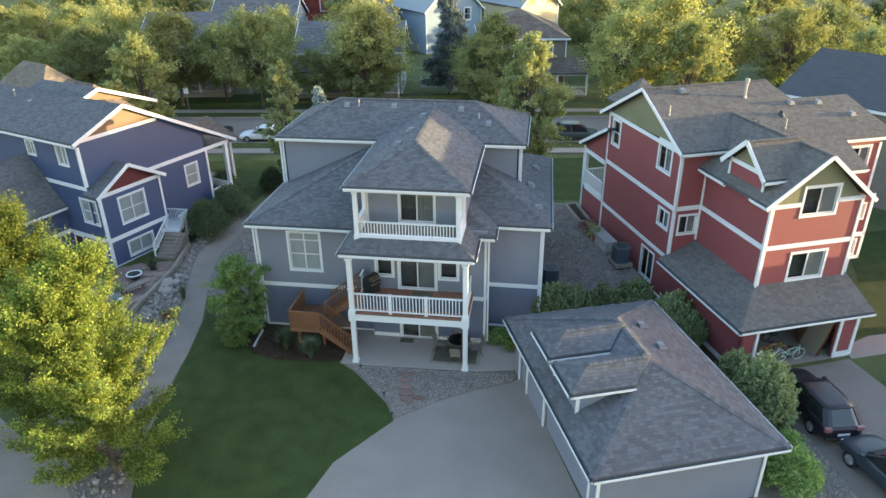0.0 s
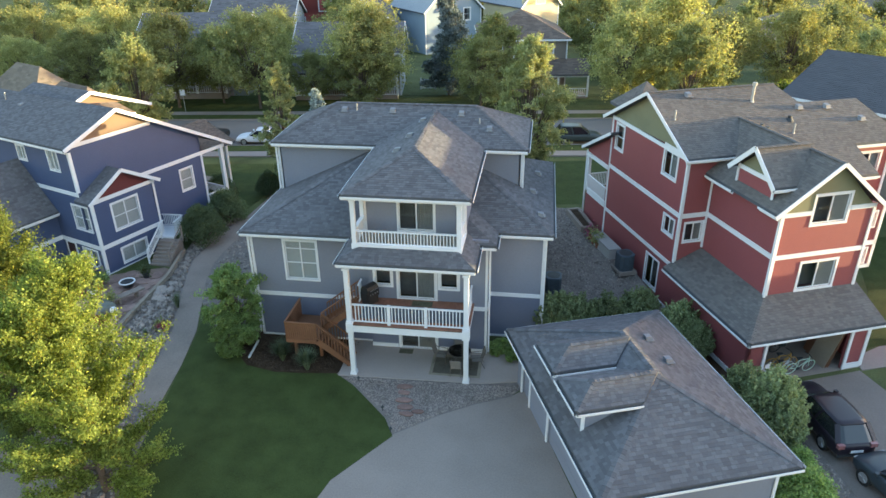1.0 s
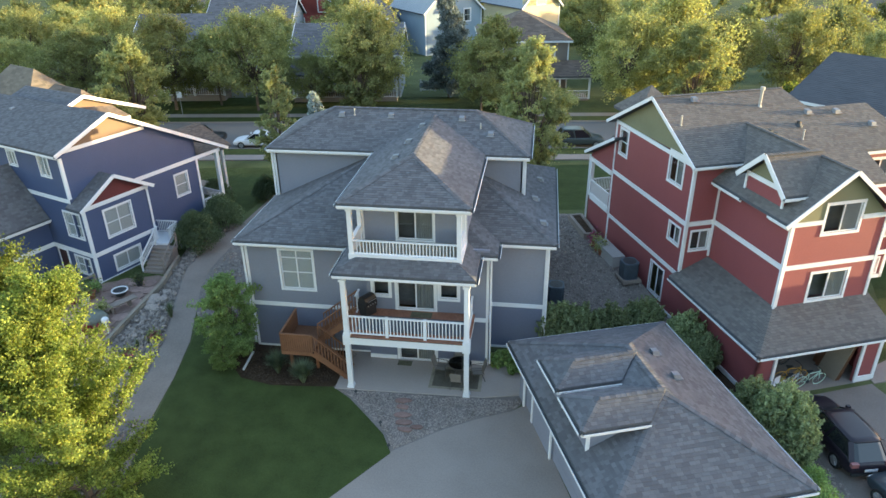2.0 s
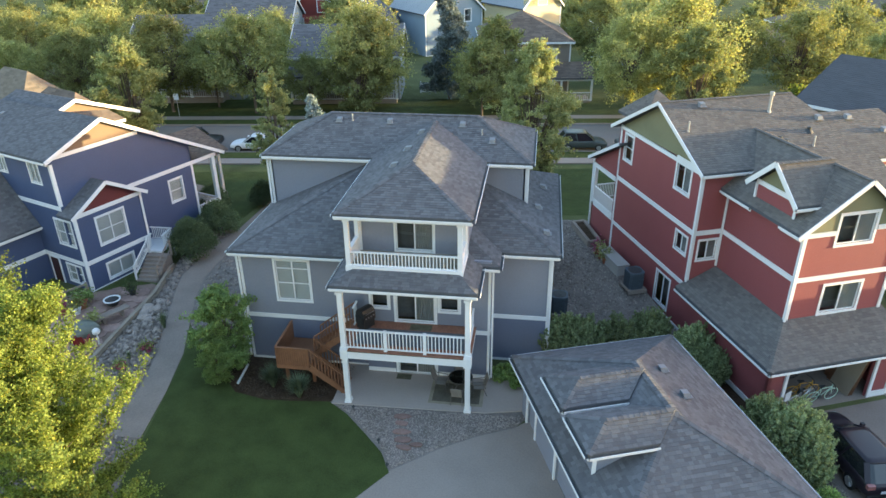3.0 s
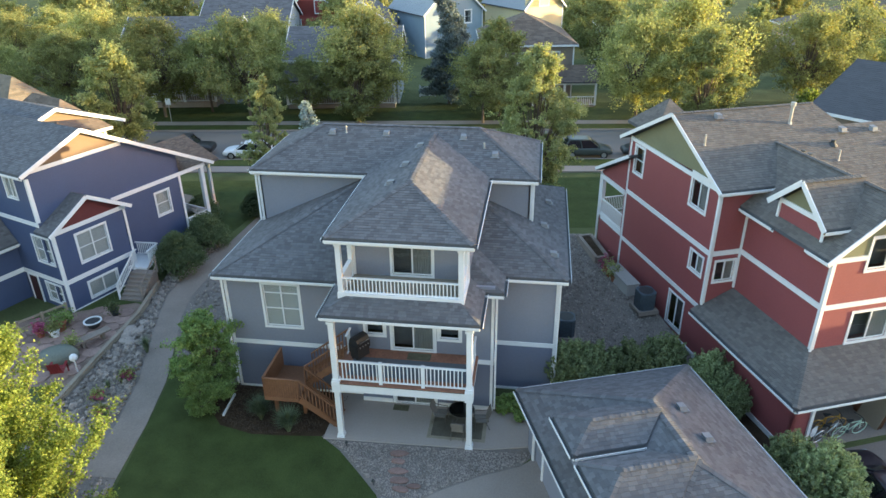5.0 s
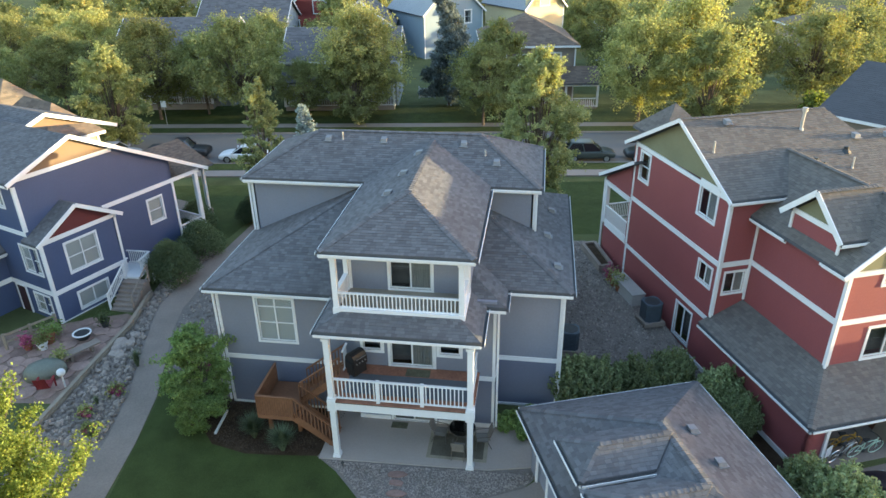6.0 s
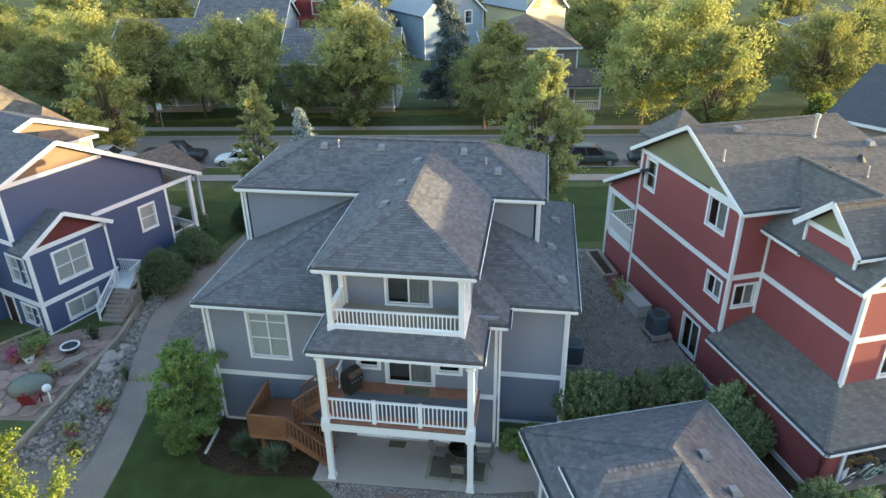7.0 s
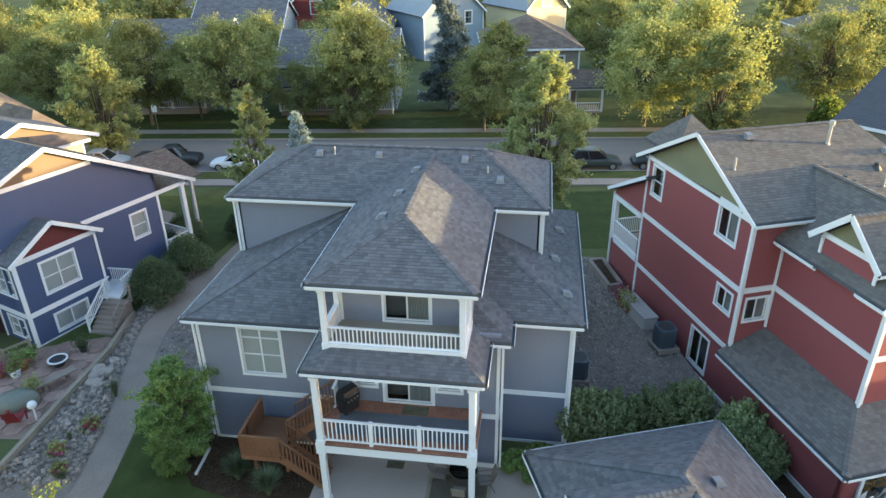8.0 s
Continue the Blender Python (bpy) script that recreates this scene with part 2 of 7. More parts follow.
def window(house, at, u0, u1, v0, v1, cols=2, bars=(), fill="blind", trim=0.1, label="", sill=True):
    """A trimmed window in a wall's opening: casing, sash, panes, bars and what hangs behind."""
    w, h = u1 - u0, v1 - v0
    bm = bmesh.new()
    for r in ((-trim, w + trim, -0.035, 0.02, h, h + trim), (-trim, w + trim, -0.04, 0.02, -trim, 0), (-trim, 0, -0.03, 0.02, 0, h), (w, w + trim, -0.03, 0.02, 0, h)):
        box(bm, *r)
    win = part("window", bm, WHITE, house, label, place=at @ Matrix.Translation((u0, 0, v0)))
    bm = bmesh.new()
    s = 0.05
    for r in ((0, w, 0.03, 0.08, 0, s), (0, w, 0.03, 0.08, h - s, h), (0, s, 0.03, 0.08, s, h - s), (w - s, w, 0.03, 0.08, s, h - s)):
        box(bm, *r)
    for c in range(1, cols):
        box(bm, w * c / cols - 0.03, w * c / cols + 0.03, 0.03, 0.08, s, h - s)
    part("window_frame", bm, WHITE, win)
    for b in bars:
        bm = bmesh.new()
        box(bm, s, w - s, 0.025, 0.075, h * b - 0.022, h * b + 0.022)
        part("glazing_bar", bm, WHITE, win)
    for c in range(cols):
        bm = bmesh.new()
        box(bm, w * c / cols + 0.03, w * (c + 1) / cols - 0.03, 0.05, 0.056, s, h - s)
        p = part("pane", bm, GLASS, win)
        p.visible_shadow = False
    bm = bmesh.new()
    if fill == "blind":
        zz = h - 0.03
        while zz > 0.05:
            beam(bm, (0.03, 0.095, zz), (w - 0.03, 0.095, zz), 0.012, 0.058, (0, 0.3, 0.95))
            zz -= 0.052
        part("blind", bm, BLIND, win)
    elif fill == "half":
        for i in range(8):
            x = w / 2 + 0.02 + i * (w / 2 - 0.05) / 8
            tube(bm, (x + 0.05, 0.12, 0.02), (x + 0.05, 0.12, h - 0.02), (w / 2 - 0.05) / 14, n=8)
        part("curtain", bm, CURTAIN, win)
    else:
        bm.free()
    # dark sheet behind the panes, coloured to stand for the room's shade
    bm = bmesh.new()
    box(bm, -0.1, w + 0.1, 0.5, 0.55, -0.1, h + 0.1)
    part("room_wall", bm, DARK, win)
    return win


def hole(u0, u1, v0, v1):
    return (u0, u1, v0, v1)


def clip_row(poly, v):
    """Where the level v cuts a convex polygon given in (u, v): its left and right ends."""
    hits = []
    for i in range(len(poly)):
        (u0, v0), (u1, v1) = poly[i], poly[(i + 1) % len(poly)]
        if v0 == v1:
            if abs(v - v0) < 1e-9:
                hits += [u0, u1]
        elif min(v0, v1) <= v <= max(v0, v1):
            hits.append(u0 + (u1 - u0) * (v - v0) / (v1 - v0))
    return (min(hits), max(hits)) if hits else None


def shingle_rows(poly3, course=0.15, tab=0.33, seed=1):
    """The tabs of one roof plane, as lists of four corners with a lift; the plane's first edge is its eave."""
    rnd = random.Random(seed)
    P = [Vector(p) for p in poly3]
    nrm = Vector((0, 0, 0))
    for i in range(len(P)):
        nrm += (P[i] - P[0]).cross(P[(i + 1) % len(P)] - P[0])
    nrm.normalize()
    if nrm.z < 0:
        nrm = -nrm
    e = Vector((0, 0, 1)).cross(nrm)
    e = e.normalized()
    s = nrm.cross(e)
    if s.z < 0:
        s = -s
    o = P[0]
    poly = [((p - o).dot(e), (p - o).dot(s)) for p in P]
    lo, hi = min(v for _, v in poly), max(v for _, v in poly)
    out = []
    v = lo
    while v < hi - 0.02:
        v1 = min(v + course, hi)
        a, b = clip_row(poly, v + 1e-4), clip_row(poly, v1 - 1e-4)
        if a and b:
            u = a[0] - rnd.random() * tab
            while u < a[1]:
                w = tab * rnd.uniform(0.6, 1.5)
                l0, r0 = max(u, a[0]), min(u + w, a[1])
                l1, r1 = max(u, b[0]), min(u + w, b[1])
                if r0 - l0 > 0.01:
                    l1, r1 = (l1, r1) if r1 > l1 else ((b[0], b[0] + 0.002) if u < b[0] else (b[1] - 0.002, b[1]))
                    lift = rnd.uniform(0.012, 0.023)
                    q = [o + e * l0 + s * v + nrm * lift, o + e * (r0 - 0.006) + s * v + nrm * lift, o + e * (r1 - 0.006) + s * (v1 + 0.01) + nrm * 0.006, o + e * l1 + s * (v1 + 0.01) + nrm * 0.006]
                    out.append((q, nrm * -lift))
                u += w
        v += course
    return out


def tabs_mesh(name, tabs, mat):
    verts, faces = [], []
    for q, drop in tabs:
        k = len(verts)
        verts += [tuple(p) for p in q] + [tuple(q[0] + drop), tuple(q[1] + drop)]
        faces += [(k, k + 1, k + 2, k + 3), (k + 4, k + 5, k + 1, k)]
    me = bpy.data.meshes.new(name)
    me.from_pydata(verts, [], faces)
    me.materials.append(mat)
    return me


def roof(house, planes, mat=None, thick=0.14, course=0.14, name="roof", tab=0.21, near=None):
    """A roof of solid planes, each covered with its courses of shingle tabs."""
    mat = mat or SHINGLE
    bm = bmesh.new()
    tabs = []
    for i, p in enumerate(planes):
        prism(bm, p, (0, 0, -thick))
        tabs += shingle_rows(p, course, tab, i + 7)
    r = part(name, bm, DECKING, house)
    if near:
        tabs.sort(key=lambda t: (t[0][0].x - near[0]) ** 2 + (t[0][0].y - near[1]) ** 2)
        for t in tabs[:300]:
            o = t[0][0].copy()
            part("shingle", tabs_mesh("shingle", [([p - o for p in t[0]], t[1])], ONE[mat.name]), mat, r, place=Matrix.Translation(o))
        tabs = tabs[300:]
    part("shingles", tabs_mesh("shingles", tabs, mat), mat, r, kind="stuff")
    return r


def ridge_caps(owner, p, q, mat=None, single=True, wide=0.15):
    """Bent cap tabs laid along a hip or ridge from p (low) to q (high)."""
    mat = mat or SHINGLE
    p, q = Vector(p), Vector(q)
    d = (q - p).normalized()
    s = d.cross(Vector((0, 0, 1))).normalized()
    u = s.cross(d)
    n = max(2, int((q - p).length / 0.19))
    rnd = random.Random(n)
    verts, faces = [], []
    for i in range(n):
        a, b = p + (q - p) * (i / n), p + (q - p) * ((i + 1.25) / n)
        k = len(verts)
        for c, lift in ((a, 0.034), (b, 0.02)):
            verts += [tuple(c - s * wide + u * (lift - 0.035)), tuple(c + u * (lift + rnd.uniform(0, 0.004))), tuple(c + s * wide + u * (lift - 0.035))]
        verts += [tuple(a - s * wide + u * -0.03), tuple(a + s * wide + u * -0.03), tuple(a)]
        faces += [(k, k + 1, k + 4, k + 3), (k + 1, k + 2, k + 5, k + 4), (k, k + 6, k + 8, k + 1), (k + 1, k + 8, k + 7, k + 2)]
    if single:
        for i in range(n):
            me = bpy.data.meshes.new("ridge_cap")
            me.from_pydata(verts[i * 9:i * 9 + 9], [], [tuple(x - i * 9 for x in f) for f in faces[i * 4:i * 4 + 4]])
            me.materials.append(ONE[mat.name])
            part("ridge_cap", me, mat, owner)
    else:
        me = bpy.data.meshes.new("ridge_caps")
        me.from_pydata(verts, [], faces)
        me.materials.append(mat)
        part("ridge_caps", me, mat, owner, kind="stuff")


def hip(x0, x1, y0, y1, z, s):
    """The four planes of a hipped roof over a rectangle."""
    w, d = x1 - x0, y1 - y0
    k = min(w, d) / 2
    zr = z + k * s
    if w >= d:
        a, b = (x0 + k, (y0 + y1) / 2, zr), (x1 - k, (y0 + y1) / 2, zr)
        return [[(x0, y0, z), (x1, y0, z), b, a], [(x1, y1, z), (x0, y1, z), a, b], [(x0, y1, z), (x0, y0, z), a], [(x1, y0, z), (x1, y1, z), b]]
    a, b = ((x0 + x1) / 2, y0 + k, zr), ((x0 + x1) / 2, y1 - k, zr)
    return [[(x0, y1, z), (x0, y0, z), a, b], [(x1, y0, z), (x1, y1, z), b, a], [(x0, y0, z), (x1, y0, z), a], [(x1, y1, z), (x0, y1, z), b]]


def gutter(house, p, q, out, drop=0.13):
    """A fascia with an open gutter along an eave; out points away from the roof."""
    p, q, o = Vector(p), Vector(q), Vector(out).normalized()
    bm = bmesh.new()
    for a, b, w, h in ((0.0, -0.20, 0.03, 0.13), (0.13, -0.115, 0.02, 0.10)):
        beam(bm, p + o * a + Vector((0, 0, b)), q + o * a + Vector((0, 0, b)), w, h)
    g = part("gutter", bm, WHITE, house)
    bm = bmesh.new()
    beam(bm, p + o * 0.012 + Vector((0, 0, -0.07)), q + o * 0.012 + Vector((0, 0, -0.07)), 0.02, 0.12)
    beam(bm, p + o * 0.065 + Vector((0, 0, -0.15)), q + o * 0.065 + Vector((0, 0, -0.15)), 0.125, 0.02)
    part("drip_edge", bm, GUTTER_IN, g)


def strip(name, p, q, w, h, mat, house, up=(0, 0, 1)):
    bm = bmesh.new()
    beam(bm, p, q, w, h, up)
    return part(name, bm, mat, house)


def railing(house, p, q, z, height=0.95, gap=0.13, mat=None, posts=0, bottom=0.1, size=0.04):
    """Rails with single balusters between p and q."""
    mat = mat or WHITE
    p, q = Vector((*p, z)), Vector((*q, z))
    d = q - p
    up = Vector((0, 0, 1))
    bm = bmesh.new()
    beam(bm, p + up * height, q + up * height, 0.09, 0.06)
    beam(bm, p + up * bottom, q + up * bottom, 0.06, 0.06)
    r = part("railing", bm, mat, house)
    bm = bmesh.new()
    box(bm, -size / 2, size / 2, -size / 2, size / 2, bottom, height)
    base = None
    n = max(2, round(d.length / gap))
    ang = math.degrees(math.atan2(d.y, d.x))
    for i in range(1, n):
        c = p + d * (i / n)
        if base is None:
            base = part("baluster", bm, mat, r, place=pose(c.x, c.y, c.z, 0, 0, ang))
        else:
            part("baluster", base.data, mat, r, place=pose(c.x, c.y, c.z, 0, 0, ang))
    for i in range(posts):
        c = p + d * ((i + 1) / (posts + 1))
        bm = bmesh.new()
        box(bm, -0.07, 0.07, -0.07, 0.07, 0, height + 0.05)
        part("rail_post", bm, mat, r, place=pose(c.x, c.y, c.z, 0, 0, ang))
    return r


# ---- the grey house ----
house = thing("house", Matrix(), "grey lap-sided house with white trim, hipped roofs, deck and balcony", "house")
AT_L, AT_C, AT_R = face(-13.2, 31.85, 0), face(-7.2, 31.45, 0), face(-1.36, 33.15, 0)
win_l = hole(1.70, 3.30, 3.48, 5.57)
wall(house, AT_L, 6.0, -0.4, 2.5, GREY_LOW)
wall(house, AT_L, 6.0, 2.5, 6.05, GREY, [win_l])
window(house, AT_L, *win_l, 2, (0.43, 0.8), "blind")
patio_door, deck_door = hole(1.5, 3.28, 0.06, 2.1), hole(1.5, 3.28, 2.99, 5.02)
base_l, base_r = hole(0.62, 1.2, 1.0, 2.0), hole(3.75, 4.6, 1.0, 2.0)
deck_l, deck_r = hole(0.34, 1.11, 3.66, 4.65), hole(3.54, 4.38, 3.66, 4.65)
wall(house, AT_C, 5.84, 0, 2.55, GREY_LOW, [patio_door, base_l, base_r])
wall(house, AT_C, 5.84, 2.55, 6.3, GREY, [deck_door, deck_l, deck_r])
for h, f in ((patio_door, "half"), (deck_door, "half"), (base_l, "dark"), (base_r, "dark"), (deck_l, "dark"), (deck_r, "dark")):
    window(house, AT_C, *h, 2 if f == "half" else 1, (), f, 0.12)
wall(house, face(-1.36, 31.455, 90), 1.695, 0, 6.1, GREY)
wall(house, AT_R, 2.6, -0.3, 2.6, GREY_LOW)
wall(house, AT_R, 2.6, 2.6, 6.05, GREY)
wall(house, face(1.24, 33.155, 90), 9.84, -0.3, 6.05, GREY)
wall(house, face(-13.2, 42.995, -90), 11.14, -0.4, 6.05, GREY)
wall(house, face(1.24, 43.0, 180), 14.44, 0, 6.05, GREY)
wall(house, face(-7.2, 31.85, -90), 0.395, 0, 6.05, GREY)
# upper storey
AT_B = face(-7.2, 31.5, 0)
balcony_door = hole(1.62, 3.27, 6.64, 8.5)
wall(house, AT_B, 4.75, 6.3, 9.0, GREY, [balcony_door])
window(house, AT_B, *balcony_door, 2, (), "half", 0.09)
wall(house, face(-7.2, 37.0, -90), 5.495, 6.2, 9.0, GREY)
wall(house, face(-2.45, 31.505, 90), 5.495, 6.2, 9.0, GREY)
wall(house, face(-13.3, 37.0, 0), 13.2, 6.0, 9.0, GREY)
wall(house, face(-13.3, 42.1, -90), 5.1, 6.0, 9.0, GREY)
wall(house, face(-0.1, 37.0, 90), 5.1, 6.0, 9.0, GREY)
wall(house, face(-0.1, 42.1, 180), 13.2, 6.0, 9.0, GREY)
# roofs
UX0, UX1, UY0, UY1, UZ, UD = -13.5, 0.16, 36.61, 42.51, 9.07, 2.95
TX0, TX1, TXM, TY0, TYA, TZ = -7.72, -2.05, -4.94, 29.6, 32.6, 10.34
LX, LY, RX, RY, EZ = -13.56, 31.5, 1.62, 32.77, 6.12
PX0, PX1, PY, JX, JY = -7.95, -1.75, 28.85, -1.0, 31.32
roof(house, hip(UX0, UX1, UY0, UY1, UZ, 0.5))
roof(house, [[(TX0, 39.2, UZ), (TX0, TY0, UZ), (TXM, TYA, TZ), (TXM, 39.2, TZ)],
             [(TX1, TY0, UZ), (TX1, 39.2, UZ), (TXM, 39.2, TZ), (TXM, TYA, TZ)],
             [(TX0, TY0, UZ), (TX1, TY0, UZ), (TXM, TYA, TZ)]], near=(-4.8, 29.8))
K = 0.46
roof(house, [[(LX, LY, EZ), (-6.5, LY, EZ), (-6.5, LY + 5.7, EZ + 5.7 * K), (LX + 5.7, LY + 5.7, EZ + 5.7 * K)],
             [(LX, 43.5, EZ), (LX, LY, EZ), (LX + 6.0, LY + 6.0, EZ + 6.0 * K)],
             [(RX, 43.5, EZ), (LX, 43.5, EZ), (LX + 6.0, LY + 6.0, EZ + 6.0 * K), (-4.2, LY + 6.0, EZ + 6.0 * K)],
             [(-2.6, RY, EZ), (RX, RY, EZ), (RX - 4.2, RY + 4.2, EZ + 4.2 * K), (-2.6, RY + 4.2, EZ + 4.2 * K)],
             [(RX, RY, EZ), (RX, 43.5, EZ), (RX - 5.3, RY + 5.3, EZ + 5.3 * K)]])
roof(house, [[(PX0, PY, EZ), (PX1, PY, EZ), (PX1 - 0.9, PY + 0.9, EZ + 0.4), (PX0 + 0.9, PY + 0.9, EZ + 0.4)],
             [(PX1, PY, EZ), (PX1, 34.0, EZ), (PX1 - 0.9, 34.0, EZ + 0.4), (PX1 - 0.9, PY + 0.9, EZ + 0.4)],
             [(PX0, 34.0, EZ), (PX0, PY, EZ), (PX0 + 0.9, PY + 0.9, EZ + 0.4), (PX0 + 0.9, 34.0, EZ + 0.4)],
             [(-2.6, JY, EZ), (JX, JY, EZ), (JX - 1.5, JY + 1.5, EZ + 1.5 * K), (-2.6, JY + 1.5, EZ + 1.5 * K)],
             [(JX, JY, EZ), (JX, 34.7, EZ), (-2.6, 34.7, EZ + 1.6 * K), (-2.6, JY + 1.6, EZ + 1.6 * K)]])
for p, q, o in (((UX0, UY0), (TX0, UY0), (0, -1)), ((TX1, UY0), (UX1, UY0), (0, -1)), ((UX0, UY0), (UX0, UY1), (-1, 0)), ((UX1, UY0), (UX1, UY1), (1, 0)),
                ((TX0, TY0), (TX1, TY0), (0, -1)), ((TX0, TY0), (TX0, UY0), (-1, 0)), ((TX1, TY0), (TX1, UY0), (1, 0))):
    gutter(house, (*p, UZ), (*q, UZ), (*o, 0))
for p, q, o in (((LX, LY), (PX0, LY), (0, -1)), ((LX, LY), (LX, 43.5), (-1, 0)), ((RX, RY), (RX, 43.5), (1, 0)), ((JX, RY), (RX, RY), (0, -1)),
                ((PX0, PY), (PX1, PY), (0, -1)), ((PX0, PY), (PX0, LY), (-1, 0)), ((PX1, PY), (PX1, JY), (1, 0)), ((PX1, JY), (JX, JY), (0, -1)), ((JX, JY), (JX, RY), (1, 0))):
    gutter(house, (*p, EZ), (*q, EZ), (*o, 0))
UR = (UY0 + UY1) / 2
for p, q in (((UX0, UY0, UZ), (UX0 + UD, UR, UZ + UD / 2)), ((UX1, UY0, UZ), (UX1 - UD, UR, UZ + UD / 2)), ((UX1, UY1, UZ), (UX1 - UD, UR, UZ + UD / 2)), ((UX0 + UD, UR, UZ + UD / 2), (UX1 - UD, UR, UZ + UD / 2)),
             ((TX0, TY0, UZ), (TXM, TYA, TZ)), ((TX1, TY0, UZ), (TXM, TYA, TZ)), ((TXM, TYA, TZ), (TXM, 39.1, TZ + 0.01)),
             ((LX, LY, EZ), (LX + 5.3, LY + 5.3, EZ + 5.3 * K)), ((RX, RY, EZ), (RX - 4.1, RY + 4.1, EZ + 4.1 * K))):
    ridge_caps(house, p, q)
# soffits and ceilings
boxes("soffit", [(-13.4, -7.2, 31.55, 31.87, 5.88, 5.93), (-13.4, -13.15, 31.8, 43.4, 5.88, 5.93), (-1.3, 1.55, 32.8, 33.17, 5.88, 5.93), (1.2, 1.55, 33.15, 43.4, 5.88, 5.93)], WHITE, house)
boxes("porch_ceiling", [(-7.85, -1.8, 28.95, 31.45, 5.88, 5.95)], WHITE, house)
boxes("balcony_ceiling", [(-7.62, -2.15, 29.7, 31.9, 8.88, 8.95)], WHITE, house)
# bands and corner boards
boxes("band", [(-13.23, -7.2, 31.82, 31.85, 2.44, 2.66)], WHITE, house)
boxes("band", [(-1.33, 1.27, 33.12, 33.15, 2.42, 2.64)], WHITE, house)
boxes("band", [(-2.2, -1.33, 31.42, 31.45, 2.5, 2.72), (-1.36, -1.33, 31.42, 33.15, 2.5, 2.72)], WHITE, house)
boxes("base_board", [(-13.23, -7.2, 31.81, 31.85, -0.1, 0.12)], WHITE, house)
boxes("base_board", [(-7.2, -5.85, 31.41, 31.45, 0.03, 0.25), (-3.75, -1.33, 31.41, 31.45, 0.03, 0.25), (-1.33, 1.27, 33.11, 33.15, -0.1, 0.12)], WHITE, house)
for x, y, z0, z1 in ((-13.24, 31.81, -0.3, 5.9), (1.17, 33.11, -0.2, 5.9), (-1.48, 31.41, 0, 5.95), (-13.33, 36.96, 6.2, 8.95), (-0.17, 36.96, 6.8, 8.95), (-7.23, 31.46, 6.3, 8.88), (-2.52, 31.46, 6.3, 8.88)):
    boxes("corner_board", [(x, x + 0.12, y, y + 0.04, z0, z1)], WHITE, house)
# porch posts, deck and balcony
for x in (-7.56, -2.13):
    bm = bmesh.new()
    box(bm, x - 0.11, x + 0.11, 28.9, 29.12, 0.02, 5.9)
    for z, s in ((0.02, 0.16), (0.12, 0.14), (2.45, 0.17), (2.95, 0.15), (5.7, 0.16)):
        box(bm, x - s, x + s, 29.01 - s, 29.01 + s, z, z + (0.1 if z != 2.45 else 0.5))
    part("porch_post", bm, WHITE, house)
boxes("deck_beam", [(-7.66, -2.03, 28.9, 29.04, 2.48, 2.86), (-7.68, -7.56, 28.96, 31.45, 2.56, 2.86), (-2.13, -2.01, 28.96, 31.45, 2.56, 2.86)], WHITE, house)
deck = boxes("deck_floor", [(-7.7, -1.99, 28.86, 31.41, 2.86, 2.885)], DARKMETAL, house)
for i in range(19):
    bm = bmesh.new()
    box(bm, -7.7, -1.99, 28.86 + i * 0.135, 28.99 + i * 0.135, 2.89, 2.915)
    part("deck_board", bm, BRICKRED, deck)
railing(house, (-7.42, 29.0), (-2.26, 29.0), 2.93, 0.98, 0.155, posts=2)
railing(house, (-2.12, 29.15), (-2.12, 31.4), 2.93, 0.98, 0.155)
railing(house, (-7.56, 30.75), (-7.56, 31.4), 2.93, 0.98, 0.155)
BALCONY = material("beige_balcony_coating", (0.30, 0.265, 0.22), 0.8, 0.15, 8, 60, 0.1)
# balcony
BX0, BX1, BY = -7.42, -2.42, 29.72
boxes("balcony_rim", [(BX0, BX1, BY, BY + 0.12, 6.36, 6.64), (BX0, BX0 + 0.12, BY + 0.12, 31.86, 6.4, 6.64), (BX1 - 0.12, BX1, BY + 0.12, 31.86, 6.4, 6.64)], WHITE, house)
boxes("balcony_floor", [(BX0 + 0.12, BX1 - 0.12, BY + 0.12, 31.86, 6.44, 6.54)], BALCONY, house)
for x in (BX0 + 0.13, BX1 - 0.13):
    boxes("balcony_post", [(x - 0.1, x + 0.1, BY + 0.03, BY + 0.23, 6.54, 8.88), (x - 0.13, x + 0.13, BY, BY + 0.26, 8.66, 8.88)], WHITE, house)
    boxes("side_panel", [(x - 0.05, x + 0.05, BY + 0.23, 31.46, 6.54, 7.24), (x - 0.09, x + 0.09, BY + 0.23, 31.46, 7.24, 7.3)], WHITE, house)
    boxes("half_post", [(x - 0.09, x + 0.09, 31.3, 31.5, 6.54, 8.88)], WHITE, house)
railing(house, (BX0 + 0.23, BY + 0.12), (BX1 - 0.23, BY + 0.12), 6.56, 0.7, 0.145)
# downspouts
for x, y, z0, z1 in ((-13.3, 31.74, 0.2, 5.85), (1.33, 33.05, 0.2, 5.85), (-1.26, 31.36, 0.2, 5.9), (-13.38, 36.9, 6.3, 8.9), (-0.02, 36.9, 6.9, 8.8)):
    strip("downspout", (x, y, z0), (x, y, z1), 0.08, 0.07, WHITE, house, (0, 1, 0))

